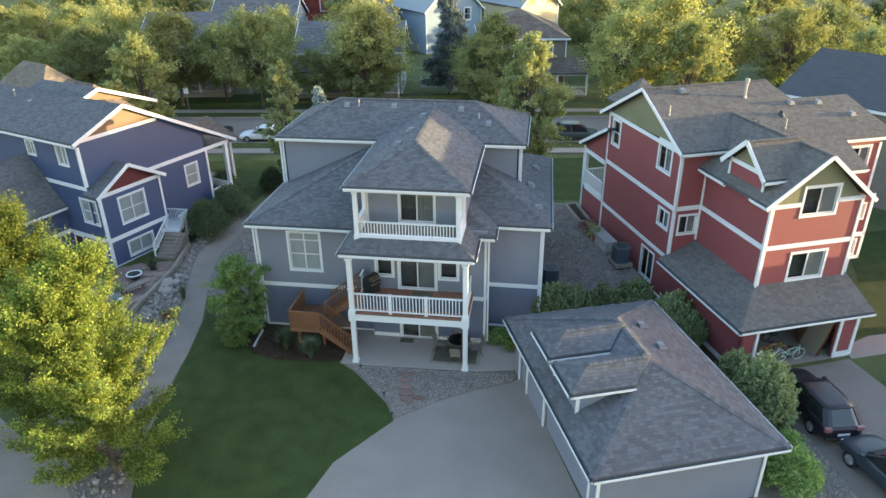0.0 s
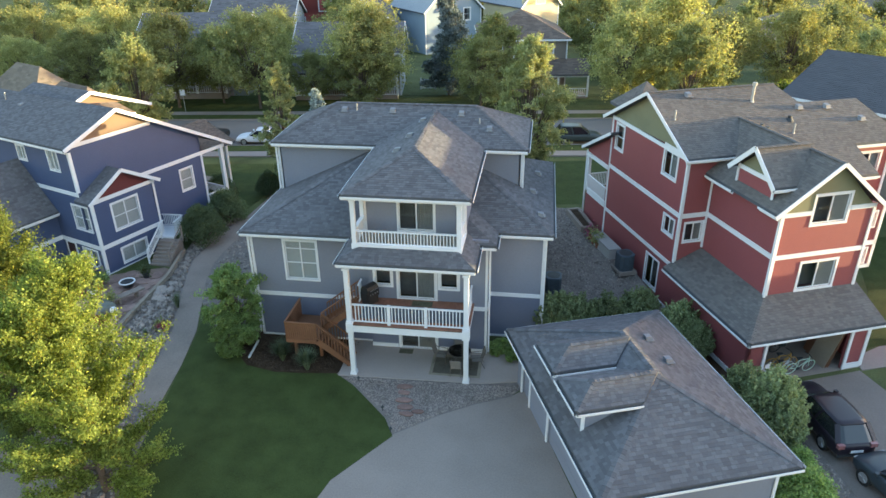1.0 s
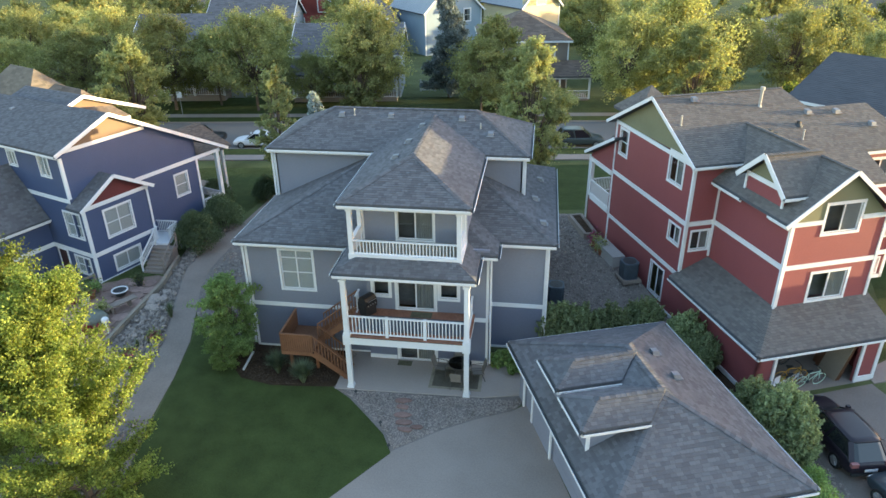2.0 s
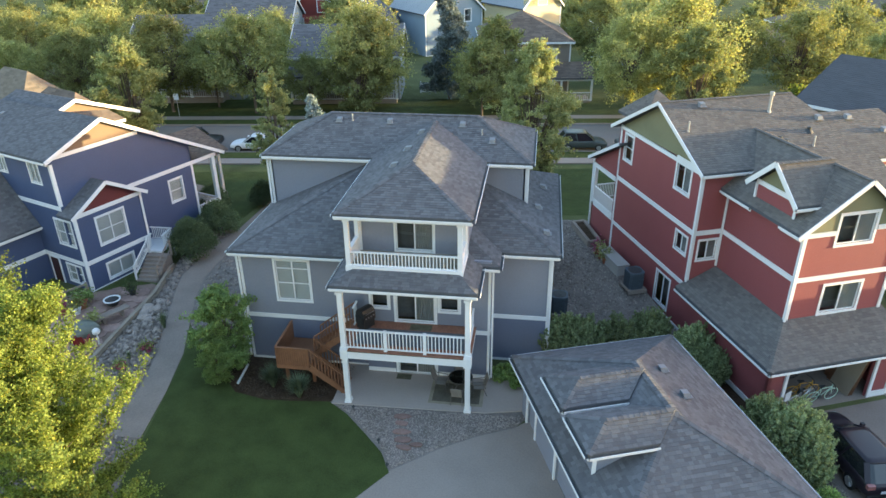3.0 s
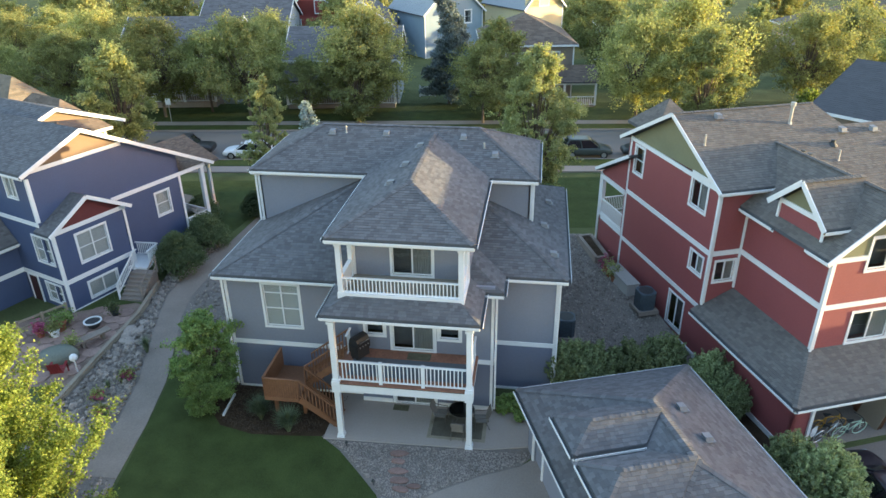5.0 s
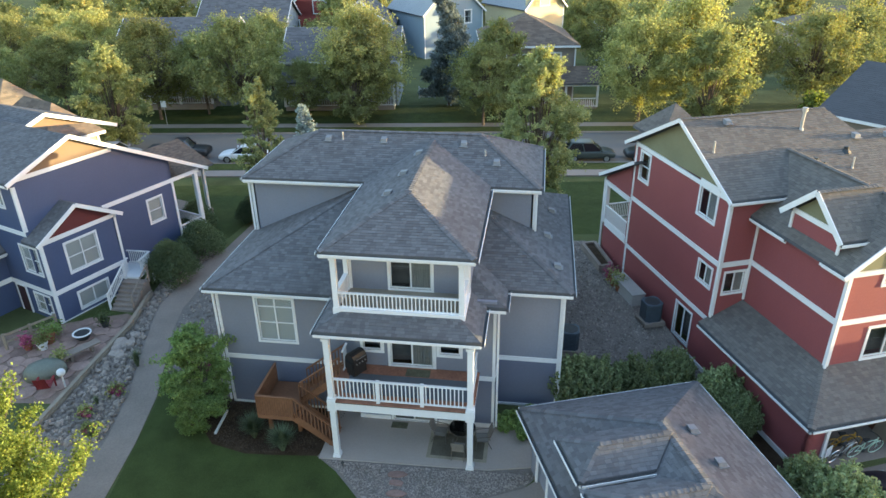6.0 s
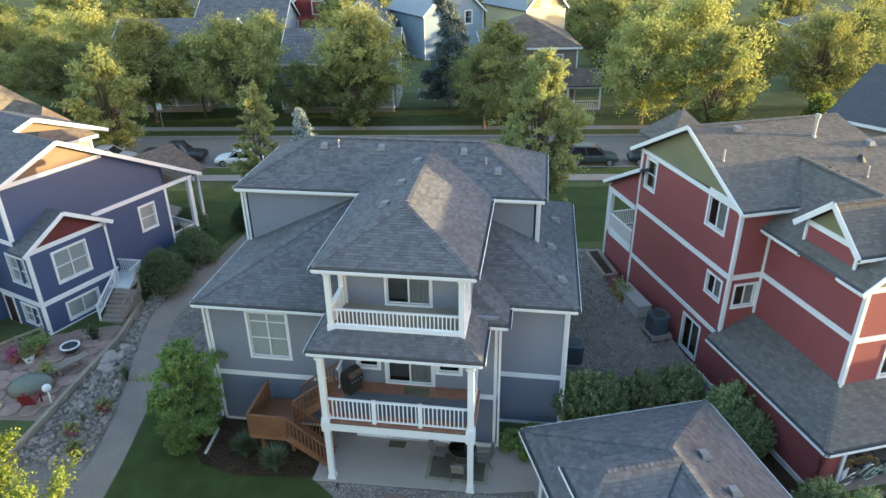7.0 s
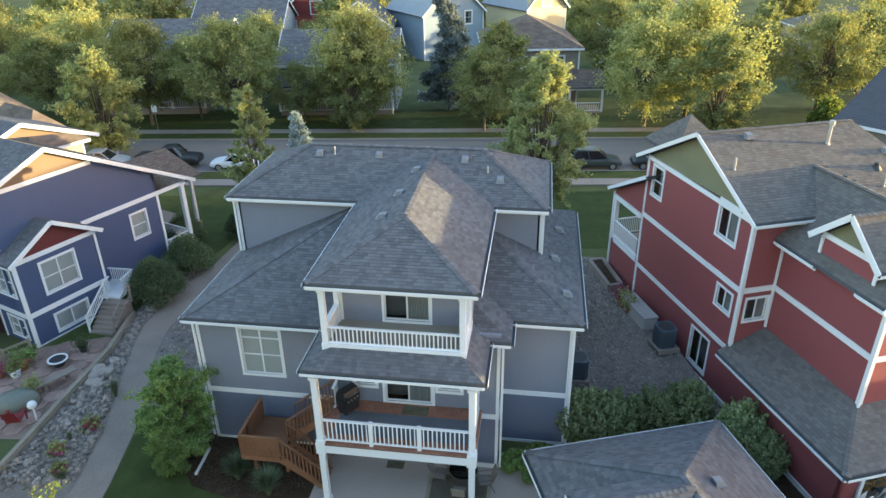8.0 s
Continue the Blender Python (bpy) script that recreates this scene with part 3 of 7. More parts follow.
# ---- the garage ----
G = pose(3.24, 19.68, 0, 0, 0, 19.7)
garage = thing("garage", G, "grey detached garage with a hipped shingle roof and two dormers", "garage")
GW, GD, GS, GZ = 7.45, 10.45, 0.47, 2.8
roof(garage, hip(0, GW, 0, GD, GZ, GS), near=(1.8, 9.6))
k = GW / 2
for p, q in (((0, 0, GZ), (k, k, GZ + k * GS)), ((GW, 0, GZ), (k, k, GZ + k * GS)), ((0, GD, GZ), (k, GD - k, GZ + k * GS)), ((GW, GD, GZ), (k, GD - k, GZ + k * GS)), ((k, k, GZ + k * GS), (k, GD - k, GZ + k * GS))):
    ridge_caps(garage, p, q, None, True)
wall(garage, face(0.45, 0.45, 0), GW - 0.9, 0, 2.6, GREY)
wall(garage, face(0.45, GD - 0.45, -90), GD - 0.9, 0, 2.6, GREY, [hole(0.7, 1.75, 0, 2.2), hole(4.1, 8.9, 0, 2.2)])
wall(garage, face(GW - 0.45, 0.45, 90), GD - 0.9, 0, 2.6, GREY)
wall(garage, face(GW - 0.45, GD - 0.45, 180), GW - 0.9, 0, 2.6, GREY)
for u0, u1 in ((0.7, 1.75), (4.1, 8.9)):
    y1, y0 = GD - 0.45 - u0, GD - 0.45 - u1
    bm = bmesh.new()
    for i in range(4):
        box(bm, 0.56, 0.6, y0, y1, i * 0.55 + 0.01, i * 0.55 + 0.54)
    part("garage_door", bm, GREY, garage)
    boxes("door_trim", [(0.40, 0.47, y0 - 0.1, y0 + 0.02, 0, 2.3), (0.40, 0.47, y1 - 0.02, y1 + 0.1, 0, 2.3), (0.41, 0.46, y0, y1, 2.2, 2.3)], WHITE, garage)
for p, q, o in (((0, 0), (GW, 0), (0, -1)), ((0, 0), (0, GD), (-1, 0)), ((GW, 0), (GW, GD), (1, 0)), ((0, GD), (GW, GD), (0, 1))):
    gutter(garage, (*p, GZ), (*q, GZ), (*o, 0))
boxes("soffit", [(0.02, GW - 0.02, 0.02, 0.46, 2.53, 2.57), (0.02, 0.46, 0.46, GD - 0.46, 2.53, 2.57), (GW - 0.46, GW - 0.02, 0.46, GD - 0.46, 2.53, 2.57), (0.02, GW - 0.02, GD - 0.46, GD - 0.02, 2.53, 2.57)], WHITE, garage)
for x, y in ((0.41, 0.41), (GW - 0.53, 0.41)):
    boxes("corner_board", [(x, x + 0.12, y, y + 0.05, 0, 2.55)], WHITE, garage)
for y0, y1 in ((5.1, 7.1), (2.75, 4.75)):
    ym, k, zd = (y0 + y1) / 2, (y1 - y0) / 2, 4.2
    zr = zd + k * 0.47
    roof(garage, [[(0.22, y1, zd), (0.22, y0, zd), (0.22 + k, ym, zr)],
                  [(0.22, y0, zd), (2.75, y0, zd), (3.75, ym, zr), (0.22 + k, ym, zr)],
                  [(2.75, y1, zd), (0.22, y1, zd), (0.22 + k, ym, zr), (3.75, ym, zr)]], name="dormer_roof", thick=0.1)
    for p, q in (((0.22, y0, zd), (0.22 + k, ym, zr)), ((0.22, y1, zd), (0.22 + k, ym, zr)), ((0.22 + k, ym, zr), (3.6, ym, zr + 0.01))):
        ridge_caps(garage, p, q, None, True, 0.12)
    boxes("dormer_wall", [(0.55, 2.6, y0 + 0.28, y1 - 0.28, 2.9, 4.12)], GREY, garage)
    boxes("dormer_corner", [(0.52, 0.66, y0 + 0.24, y0 + 0.28, 3.0, 4.1)], WHITE, garage)
    boxes("dormer_soffit", [(0.26, 2.5, y0 + 0.03, y1 - 0.03, 4.04, 4.09)], WHITE, garage)
    gutter(garage, (0.22, y0, zd), (0.22, y1, zd), (-1, 0, 0))
    gutter(garage, (0.22, y0, zd), (2.7, y0, zd), (0, -1, 0))

# ---- the red house ----
R = pose(10.38, 29.73, -0.02, 0, 0, 21.1) @ Matrix.Diagonal((0.98, 1.015, 1.03, 1))
red_house = thing("house", R, "red three-storey house with white bands, olive gables and open garage", "house")
# ground floor with the garage
wall(red_house, face(0.5, 16.0, -90), 15.5, 0, 2.65, RED, [hole(6.05, 7.35, 0.55, 2.25)])
window(red_house, face(0.5, 16.0, -90), 6.05, 7.35, 0.55, 2.25, 2, (), "dark", 0.1)
wall(red_house, face(0.5, 0.5, 0), 6.6, 0, 2.65, RED, [hole(0.95, 5.5, 0, 2.15)])
wall(red_house, face(7.1, 0.5, 90), 8.0, 0, 2.65, RED)
# garage back in the same dark colour, which paints in the interior's shade
boxes("garage_back", [(0.7, 7.0, 6.2, 6.35, 0, 2.6)], DARK, red_house)
boxes("garage_floor", [(0.65, 7.0, 0.4, 6.2, 0.0, 0.03)], CONCRETE, red_house)
boxes("door_trim", [(1.3, 1.45, 0.42, 0.5, 0, 2.3), (6.0, 6.15, 0.42, 0.5, 0, 2.3), (1.45, 6.0, 0.42, 0.5, 2.15, 2.3), (6.95, 7.13, 0.45, 0.5, 0, 2.4), (6.15, 7.13, 0.44, 0.5, 0.02, 0.3)], WHITE, red_house)
roof(red_house, [[(0, 0, 2.7), (7.3, 0, 2.7), (7.3, 2.3, 3.69), (2.3, 2.3, 3.69)], [(0, 7.4, 2.7), (0, 0, 2.7), (2.3, 2.3, 3.69), (2.3, 7.4, 3.69)]], SHINGLE_RED, name="skirt_roof")
gutter(red_house, (0, 0, 2.7), (7.3, 0, 2.7), (0, -1, 0))
gutter(red_house, (0, 0, 2.7), (0, 7.3, 2.7), (-1, 0, 0))
# rear block
B_AT = face(0.5, 15.6, -90)
w1, w2, w3 = hole(0.62, 1.5, 6.85, 8.25), hole(6.1, 7.35, 7.15, 8.4), hole(6.85, 7.85, 4.2, 5.1)
wall(red_house, B_AT, 8.3, 2.65, 8.6, RED, [w1, w2, w3])
window(red_house, B_AT, *w1, 1, (0.5,), "half", 0.12)
window(red_house, B_AT, *w2, 2, (), "half", 0.12)
window(red_house, B_AT, *w3, 2, (), "half", 0.1)
wall(red_house, face(0.5, 7.3, 0), 3.0, 2.7, 8.75, RED, [hole(0.4, 1.4, 4.1, 5.1)])
window(red_house, face(0.5, 7.3, 0), 0.4, 1.4, 4.1, 5.1, 2, (), "half", 0.1)
wall(red_house, face(9.0, 15.6, 180), 8.5, 0, 8.4, RED)
bm = bmesh.new()
prism(bm, [(0.52, 15.6, 8.55), (0.52, 7.3, 8.75), (0.52, 11.4, 10.78)], (0.12, 0, 0))
part("gable_panel", bm, OLIVE, red_house)
boxes("gable_trim", [(0.45, 0.52, 7.3, 15.6, 8.42, 8.62)], WHITE, red_house)
ridge_caps(red_house, (0.1, 11.4, 10.92), (7.9, 11.4, 10.92), SHINGLE_RED)
ridge_caps(red_house, (0, 0, 2.7), (2.1, 2.1, 3.6), SHINGLE_RED)
ridge_caps(red_house, (4.5, 1.75, 9.85), (4.5, 9.9, 9.87), SHINGLE_RED)
roof(red_house, [[(0.1, 6.9, 8.72), (8.6, 6.9, 8.72), (8.6, 9.9, 8.72 + 3 * 2.2 / 4.5), (7.9, 11.4, 10.92), (0.1, 11.4, 10.92)], [(8.6, 16.1, 8.5), (0.1, 16.1, 8.5), (0.1, 11.4, 10.92), (7.9, 11.4, 10.92)], [(8.6, 9.9, 10.18), (8.6, 16.1, 8.5), (7.9, 11.4, 10.92)]], SHINGLE_RED)
strip("rake", (0.1, 6.8, 8.6), (0.1, 11.4, 10.86), 0.05, 0.18, WHITE, red_house)
strip("rake", (0.1, 16.2, 8.4), (0.1, 11.4, 10.86), 0.05, 0.18, WHITE, red_house)
gutter(red_house, (0.1, 6.9, 8.72), (3.0, 6.9, 8.72), (0, -1, 0))
boxes("corner_board", [(0.46, 0.5, 7.26, 7.4, 3.0, 8.7), (0.46, 0.62, 7.26, 7.3, 3.0, 8.7)], WHITE, red_house)
boxes("corner_board", [(0.46, 0.5, 15.45, 15.6, 0.0, 8.4)], WHITE, red_house)
boxes("band", [(0.46, 0.5, 7.26, 15.6, 5.42, 5.66), (0.46, 2.1, 7.26, 7.3, 5.42, 5.66)], WHITE, red_house)
boxes("band", [(0.46, 0.5, 7.4, 15.6, 2.6, 2.82)], WHITE, red_house)
boxes("base_board", [(0.44, 0.5, 0.5, 15.6, 0.02, 0.25)], WHITE, red_house)
# front block
F_L, F_F = face(2.1, 7.3, -90), face(2.1, 2.1, 0)
fu, fl = hole(1.65, 3.45, 7.0, 8.3), hole(1.7, 3.6, 3.72, 5.05)
wall(red_house, F_L, 5.2, 3.3, 7.5, RED)
wall(red_house, F_F, 4.95, 3.3, 7.55, RED, [fl, hole(1.65, 3.45, 7.0, 7.55)])
bm = bmesh.new()
for pts in ([(2.1, 7.55), (3.75, 7.55), (3.75, 9.0)], [(3.75, 8.3), (5.55, 8.3), (5.55, 9.0), (4.5, 9.75), (3.75, 9.05)], [(5.55, 7.55), (7.05, 7.55), (5.55, 8.9)]):
    prism(bm, [(x, 2.1, z) for x, z in pts], (0, 0.15, 0))
part("gable_panel", bm, OLIVE, red_house)
window(red_house, F_F, *fl, 2, (), "half", 0.12)
window(red_house, F_F, *fu, 2, (), "half", 0.12)
wall(red_house, face(7.05, 2.1, 90), 6.0, 2.6, 7.5, RED)
boxes("band", [(2.06, 2.1, 2.06, 7.3, 5.42, 5.66), (2.06, 7.1, 2.06, 2.1, 5.4, 5.62)], WHITE, red_house)
boxes("gable_trim", [(2.06, 3.6, 2.05, 2.1, 7.45, 7.65), (5.7, 7.1, 2.05, 2.1, 7.5, 7.7)], WHITE, red_house)
boxes("corner_board", [(2.05, 2.1, 2.05, 2.2, 3.55, 7.5), (2.05, 2.22, 2.05, 2.1, 3.55, 7.5)], WHITE, red_house)
boxes("corner_board", [(6.95, 7.1, 2.05, 2.1, 3.55, 7.6)], WHITE, red_house)
roof(red_house, [[(1.6, 11.0, 7.78), (1.6, 1.75, 7.78), (4.5, 1.75, 9.85), (4.5, 11.0, 9.85)], [(7.4, 1.75, 7.7), (7.4, 11.0, 7.7), (4.5, 11.0, 9.85), (4.5, 1.75, 9.85)]], SHINGLE_RED)
strip("rake", (1.5, 1.75, 7.62), (4.5, 1.75, 9.8), 0.05, 0.18, WHITE, red_house, (0, 0, 1))
strip("rake", (7.5, 1.75, 7.5), (4.5, 1.75, 9.8), 0.05, 0.18, WHITE, red_house, (0, 0, 1))
gutter(red_house, (1.6, 1.75, 7.78), (1.6, 3.0, 7.78), (-1, 0, 0))
gutter(red_house, (1.6, 5.0, 7.78), (1.6, 7.2, 7.78), (-1, 0, 0))
# small cross gable on the long side
boxes("gable_wall", [(2.0, 2.15, 2.85, 5.35, 7.3, 8.8)], RED, red_house)
bm = bmesh.new()
prism(bm, [(1.99, 2.85, 8.8), (1.99, 5.35, 8.8), (1.99, 4.1, 9.85)], (0.12, 0, 0))
part("gable_panel", bm, OLIVE, red_house)
boxes("gable_trim", [(1.94, 1.99, 2.8, 5.4, 8.7, 8.9), (1.94, 2.0, 2.76, 2.88, 7.9, 8.7), (1.94, 2.0, 5.32, 5.44, 7.9, 8.7)], WHITE, red_house)
cross = roof(red_house, [[(1.65, 2.5, 8.72), (4.7, 2.5, 8.72), (4.7, 4.1, 10.04), (1.65, 4.1, 10.04)], [(4.7, 5.7, 8.72), (1.65, 5.7, 8.72), (1.65, 4.1, 10.04), (4.7, 4.1, 10.04)]], SHINGLE_RED, thick=0.1)
strip("rake", (1.65, 2.45, 8.62), (1.65, 4.1, 10.0), 0.05, 0.22, WHITE, red_house)
strip("rake", (1.65, 5.75, 8.62), (1.65, 4.1, 10.0), 0.05, 0.22, WHITE, red_house)
gutter(red_house, (1.65, 2.5, 8.72), (3.1, 2.5, 8.72), (0, -1, 0))
ridge_caps(red_house, (1.65, 4.1, 10.04), (4.5, 4.1, 10.04), SHINGLE_RED)
boxes("window_head", [(0.46, 0.5, 8.15, 9.6, 8.48, 8.75)], WHITE, red_house)
# right-hand wing, the narrow bay beside the front block and the street side
boxes("bay_wall", [(7.05, 8.15, 2.55, 2.7, 4.2, 7.5), (8.0, 8.15, 2.7, 7.3, 4.2, 7.5), (7.05, 8.0, 2.7, 5.4, 4.2, 4.3)], RED, red_house)
boxes("band", [(7.1, 8.18, 2.5, 2.55, 5.35, 5.57), (7.1, 8.18, 2.5, 2.55, 4.15, 4.32)], WHITE, red_house)
boxes("corner_board", [(8.03, 8.18, 2.5, 2.55, 4.15, 7.5)], WHITE, red_house)
bay_win = face(7.05, 2.5, 0)
for v in (4.45, 6.3):
    window(red_house, bay_win, 0.3, 0.68, v, v + 0.75, 1, (), "dark", 0.06)
wall(red_house, face(7.05, 5.4, 0), 2.7, 0, 7.6, RED)
wall(red_house, face(9.75, 5.4, 90), 2.0, 0, 7.6, RED)
ww = hole(1.25, 2.45, 6.75, 8.0)
wall(red_house, face(9.75, 7.3, 0), 3.1, 0, 8.6, RED, [ww])
window(red_house, face(9.75, 7.3, 0), *ww, 2, (), "half", 0.12)
wall(red_house, face(12.85, 7.3, 90), 6.0, 0, 8.3, RED)
wall(red_house, face(12.85, 13.3, 180), 4.0, 0, 8.3, RED)
boxes("band", [(9.75, 12.9, 7.25, 7.3, 5.3, 5.52)], WHITE, red_house)
boxes("corner_board", [(12.72, 12.88, 7.25, 7.3, 0, 8.2)], WHITE, red_house)
K2 = 2.2 / 4.5
def slope_z(y):
    """Height of the rear block's front roof plane."""
    return 8.72 + K2 * (y - 6.9)


roof(red_house, [[(7.0, 5.0, slope_z(5.0)), (9.95, 5.0, slope_z(5.0)), (9.95, 6.9, 8.72), (7.0, 6.9, 8.72)]], SHINGLE_RED, name="lower_roof")
roof(red_house, [[(8.6, 6.9, 8.72), (13.3, 6.9, 8.72), (12.3, 9.9, slope_z(9.9)), (8.6, 9.9, slope_z(9.9))], [(13.3, 13.5, 8.0), (8.6, 13.5, 8.0), (8.6, 9.9, slope_z(9.9)), (12.3, 9.9, slope_z(9.9))], [(13.3, 6.9, 8.72), (13.3, 13.5, 8.0), (12.3, 9.9, slope_z(9.9))]], SHINGLE_RED)
gutter(red_house, (8.6, 5.0, slope_z(5.0)), (9.95, 5.0, slope_z(5.0)), (0, -1, 0))
gutter(red_house, (10.0, 6.9, 8.72), (13.3, 6.9, 8.72), (0, -1, 0))
roof(red_house, hip(0.75, 3.75, 13.7, 16.7, 9.15, 0.95), SHINGLE_RED)
# street-side porch
roof(red_house, [[(5.0, 18.8, 5.75), (0.1, 18.8, 5.75), (0.1, 14.8, 7.8), (5.0, 14.8, 7.8)]], SHINGLE_RED, name="porch_roof")
strip("rake", (0.08, 15.0, 7.68), (0.08, 18.8, 5.72), 0.06, 0.18, WHITE, red_house)
boxes("porch_wall", [(0.5, 5.0, 15.6, 15.75, 0, 8.4)], RED, red_house)
bm = bmesh.new()
prism(bm, [(0.46, 15.55, 5.4), (0.46, 18.5, 5.4), (0.46, 18.5, 5.7), (0.46, 15.55, 7.25)], (0.12, 0, 0))
part("porch_gable", bm, RED, red_house)
strip("porch_beam", (0.46, 15.6, 5.36), (0.46, 18.6, 5.36), 0.14, 0.26, WHITE, red_house)
boxes("porch_post", [(0.42, 0.64, 18.3, 18.52, 2.9, 5.25)], WHITE, red_house)
boxes("porch_floor", [(0.5, 6.0, 15.6, 18.6, 2.7, 2.9)], CONCRETE, red_house)
boxes("porch_skirt", [(0.48, 0.56, 15.6, 18.5, 0.0, 2.7)], RED, red_house)
boxes("porch_panel", [(0.46, 0.54, 15.7, 18.3, 2.7, 3.05)], WHITE, red_house)
railing(red_house, (0.5, 15.7), (0.5, 18.3), 3.0, 0.95, 0.12)
railing(red_house, (0.6, 18.45), (5.0, 18.45), 3.0, 0.95, 0.12)
strip("downspout", (0.4, 18.55, 0.6), (0.4, 18.55, 5.6), 0.09, 0.08, WHITE, red_house, (0, 1, 0))
strip("downspout", (0.42, 7.2, 3.0), (0.42, 7.2, 8.3), 0.09, 0.08, WHITE, red_house, (0, 1, 0))
strip("downspout", (2.0, 2.0, 3.6), (2.0, 2.0, 7.5), 0.09, 0.08, WHITE, red_house, (0, 1, 0))
strip("downspout", (2.02, 7.22, 3.7), (2.02, 7.22, 7.5), 0.09, 0.08, WHITE, red_house, (0, 1, 0))

# ---- the blue house ----
Bm = pose(-25.3, 36.93, -0.1, 0, 0, 69.0) @ Matrix.Diagonal((1.054, 0.94, 1.075, 1))
blue_house = thing("house", Bm, "deep blue house with white trim and sunlit tan gables", "house")
# bay: its long side looks down its own -y
bay_a, bay_b = hole(1.2, 2.92, 2.5, 4.05), hole(1.22, 2.92, 0.4, 1.28)
wall(blue_house, face(0, 0, 0), 4.25, -0.1, 4.55, BLUE, [bay_a, bay_b])
window(blue_house, face(0, 0, 0), *bay_a, 2, (0.5,), "blind", 0.1)
window(blue_house, face(0, 0, 0), *bay_b, 2, (), "blind", 0.1)
bl_a, bl_b = hole(3.5, 5.0, 2.75, 4.15), hole(3.5, 4.9, 0.45, 1.45)
wall(blue_house, face(0, 5.5, -90), 5.5, -0.1, 4.55, BLUE, [bl_a, bl_b])
window(blue_house, face(0, 5.5, -90), *bl_a, 2, (0.5,), "blind", 0.1)
window(blue_house, face(0, 5.5, -90), *bl_b, 2, (0.5,), "blind", 0.1)
wall(blue_house, face(4.25, 0, 90), 1.0, -0.1, 4.55, BLUE)
bm = bmesh.new()
prism(bm, [(0.1, -0.02, 4.6), (4.15, -0.02, 4.6), (2.1, -0.02, 5.75)], (0, 0.1, 0))
part("gable_panel", bm, MAROON, blue_house)
boxes("gable_trim", [(-0.05, 4.3, -0.06, -0.02, 4.42, 4.64)], WHITE, blue_house)
roof(blue_house, [[(-0.25, 1.2, 4.6), (-0.25, -0.35, 4.6), (2.1, -0.35, 5.95), (2.1, 1.2, 5.95)], [(4.5, -0.35, 4.6), (4.5, 1.2, 4.6), (2.1, 1.2, 5.95), (2.1, -0.35, 5.95)]])
for a in (-0.3, 4.55):
    strip("rake", (a, -0.35, 4.52), (2.1, -0.35, 5.9), 0.05, 0.2, WHITE, blue_house)
boxes("band", [(-0.03, 4.28, -0.03, 0, 1.65, 1.9), (-0.03, 0, -0.03, 5.0, 1.65, 1.9)], WHITE, blue_house)
boxes("base_board", [(-0.03, 4.28, -0.03, 0, -0.05, 0.15)], WHITE, blue_house)
boxes("corner_board", [(-0.03, 0.12, -0.04, 0, -0.1, 4.5), (-0.04, 0, -0.03, 0.12, -0.1, 4.5)], WHITE, blue_house)
boxes("corner_board", [(4.15, 4.28, -0.04, 0, -0.1, 4.5)], WHITE, blue_house)
# low wing beside the bay, and the door between them
wall(blue_house, face(-8.0, 4.05, 0), 8.0, -0.1, 3.4, BLUE)
roof(blue_house, [[(-8.2, 3.7, 3.45), (-0.02, 3.7, 3.45), (-0.02, 6.6, 6.3), (-8.2, 6.6, 6.3)], [(-0.02, 9.5, 3.45), (-8.2, 9.5, 3.45), (-8.2, 6.6, 6.3), (-0.02, 6.6, 6.3)]], name="wing_roof")
gutter(blue_house, (-8.2, 3.7, 3.45), (-0.02, 3.7, 3.45), (0, -1, 0))
wall(blue_house, face(-8.0, 9.3, -90), 5.1, -0.1, 3.4, BLUE)
boxes("band", [(-8.0, -0.03, 4.0, 4.05, 1.65, 1.9)], WHITE, blue_house)
boxes("door", [(-0.03, 0.0, 2.78, 3.6, -0.1, 1.6)], CEDAR_DARK, blue_house, "dark stained side door")
boxes("door_frame", [(-0.06, 0.0, 2.68, 2.78, -0.1, 1.7), (-0.06, 0.0, 3.6, 3.7, -0.1, 1.7), (-0.06, 0.0, 2.78, 3.6, 1.6, 1.7)], WHITE, blue_house)
# main block
mw = hole(7.05, 8.0, 2.75, 4.1)
wall(blue_house, face(0.0, 1.0, 0), 9.0, 0, 4.85, BLUE, [mw], gable=[(0, 4.85), (9.0, 4.85), (9.0, 5.95), (3.2, 8.95), (0, 7.65)])
window(blue_house, face(0, 1.0, 0), *mw, 1, (0.5,), "blind", 0.1)
bl2 = hole(11.8, 12.75, 6.1, 7.35)
wall(blue_house, face(0.0, 15.0, -90), 14.0, 4.5, 7.7, BLUE, [bl2, hole(8.6, 9.4, 6.3, 7.1)])
window(blue_house, face(0.0, 15.0, -90), *bl2, 2, (), "blind", 0.08)
window(blue_house, face(0.0, 15.0, -90), 8.6, 9.4, 6.3, 7.1, 2, (), "blind", 0.08)
wall(blue_house, face(0.0, 15.0, -90), 9.6, -0.1, 4.5, BLUE)
wall(blue_house, face(9.0, 1.0, 90), 14.0, 0, 5.8, BLUE)
bm = bmesh.new()
prism(bm, [(0.2, 0.96, 7.72), (5.3, 0.96, 7.72), (3.2, 0.96, 8.85)], (0, 0.06, 0))
part("gable_panel", bm, TAN_PANEL, blue_house)
strip("gable_trim", (0.0, 0.94, 7.62), (5.5, 0.94, 7.62), 0.06, 0.2, WHITE, blue_house)
roof(blue_house, [[(-0.35, 15, 7.65), (-0.35, 0.6, 7.65), (3.2, 0.6, 9.05), (3.2, 15, 9.05)], [(11.4, 0.6, 4.88), (11.4, 15, 4.88), (3.2, 15, 9.05), (3.2, 0.6, 9.05)]])
strip("rake", (-0.4, 0.6, 7.54), (3.2, 0.6, 8.98), 0.06, 0.2, WHITE, blue_house)
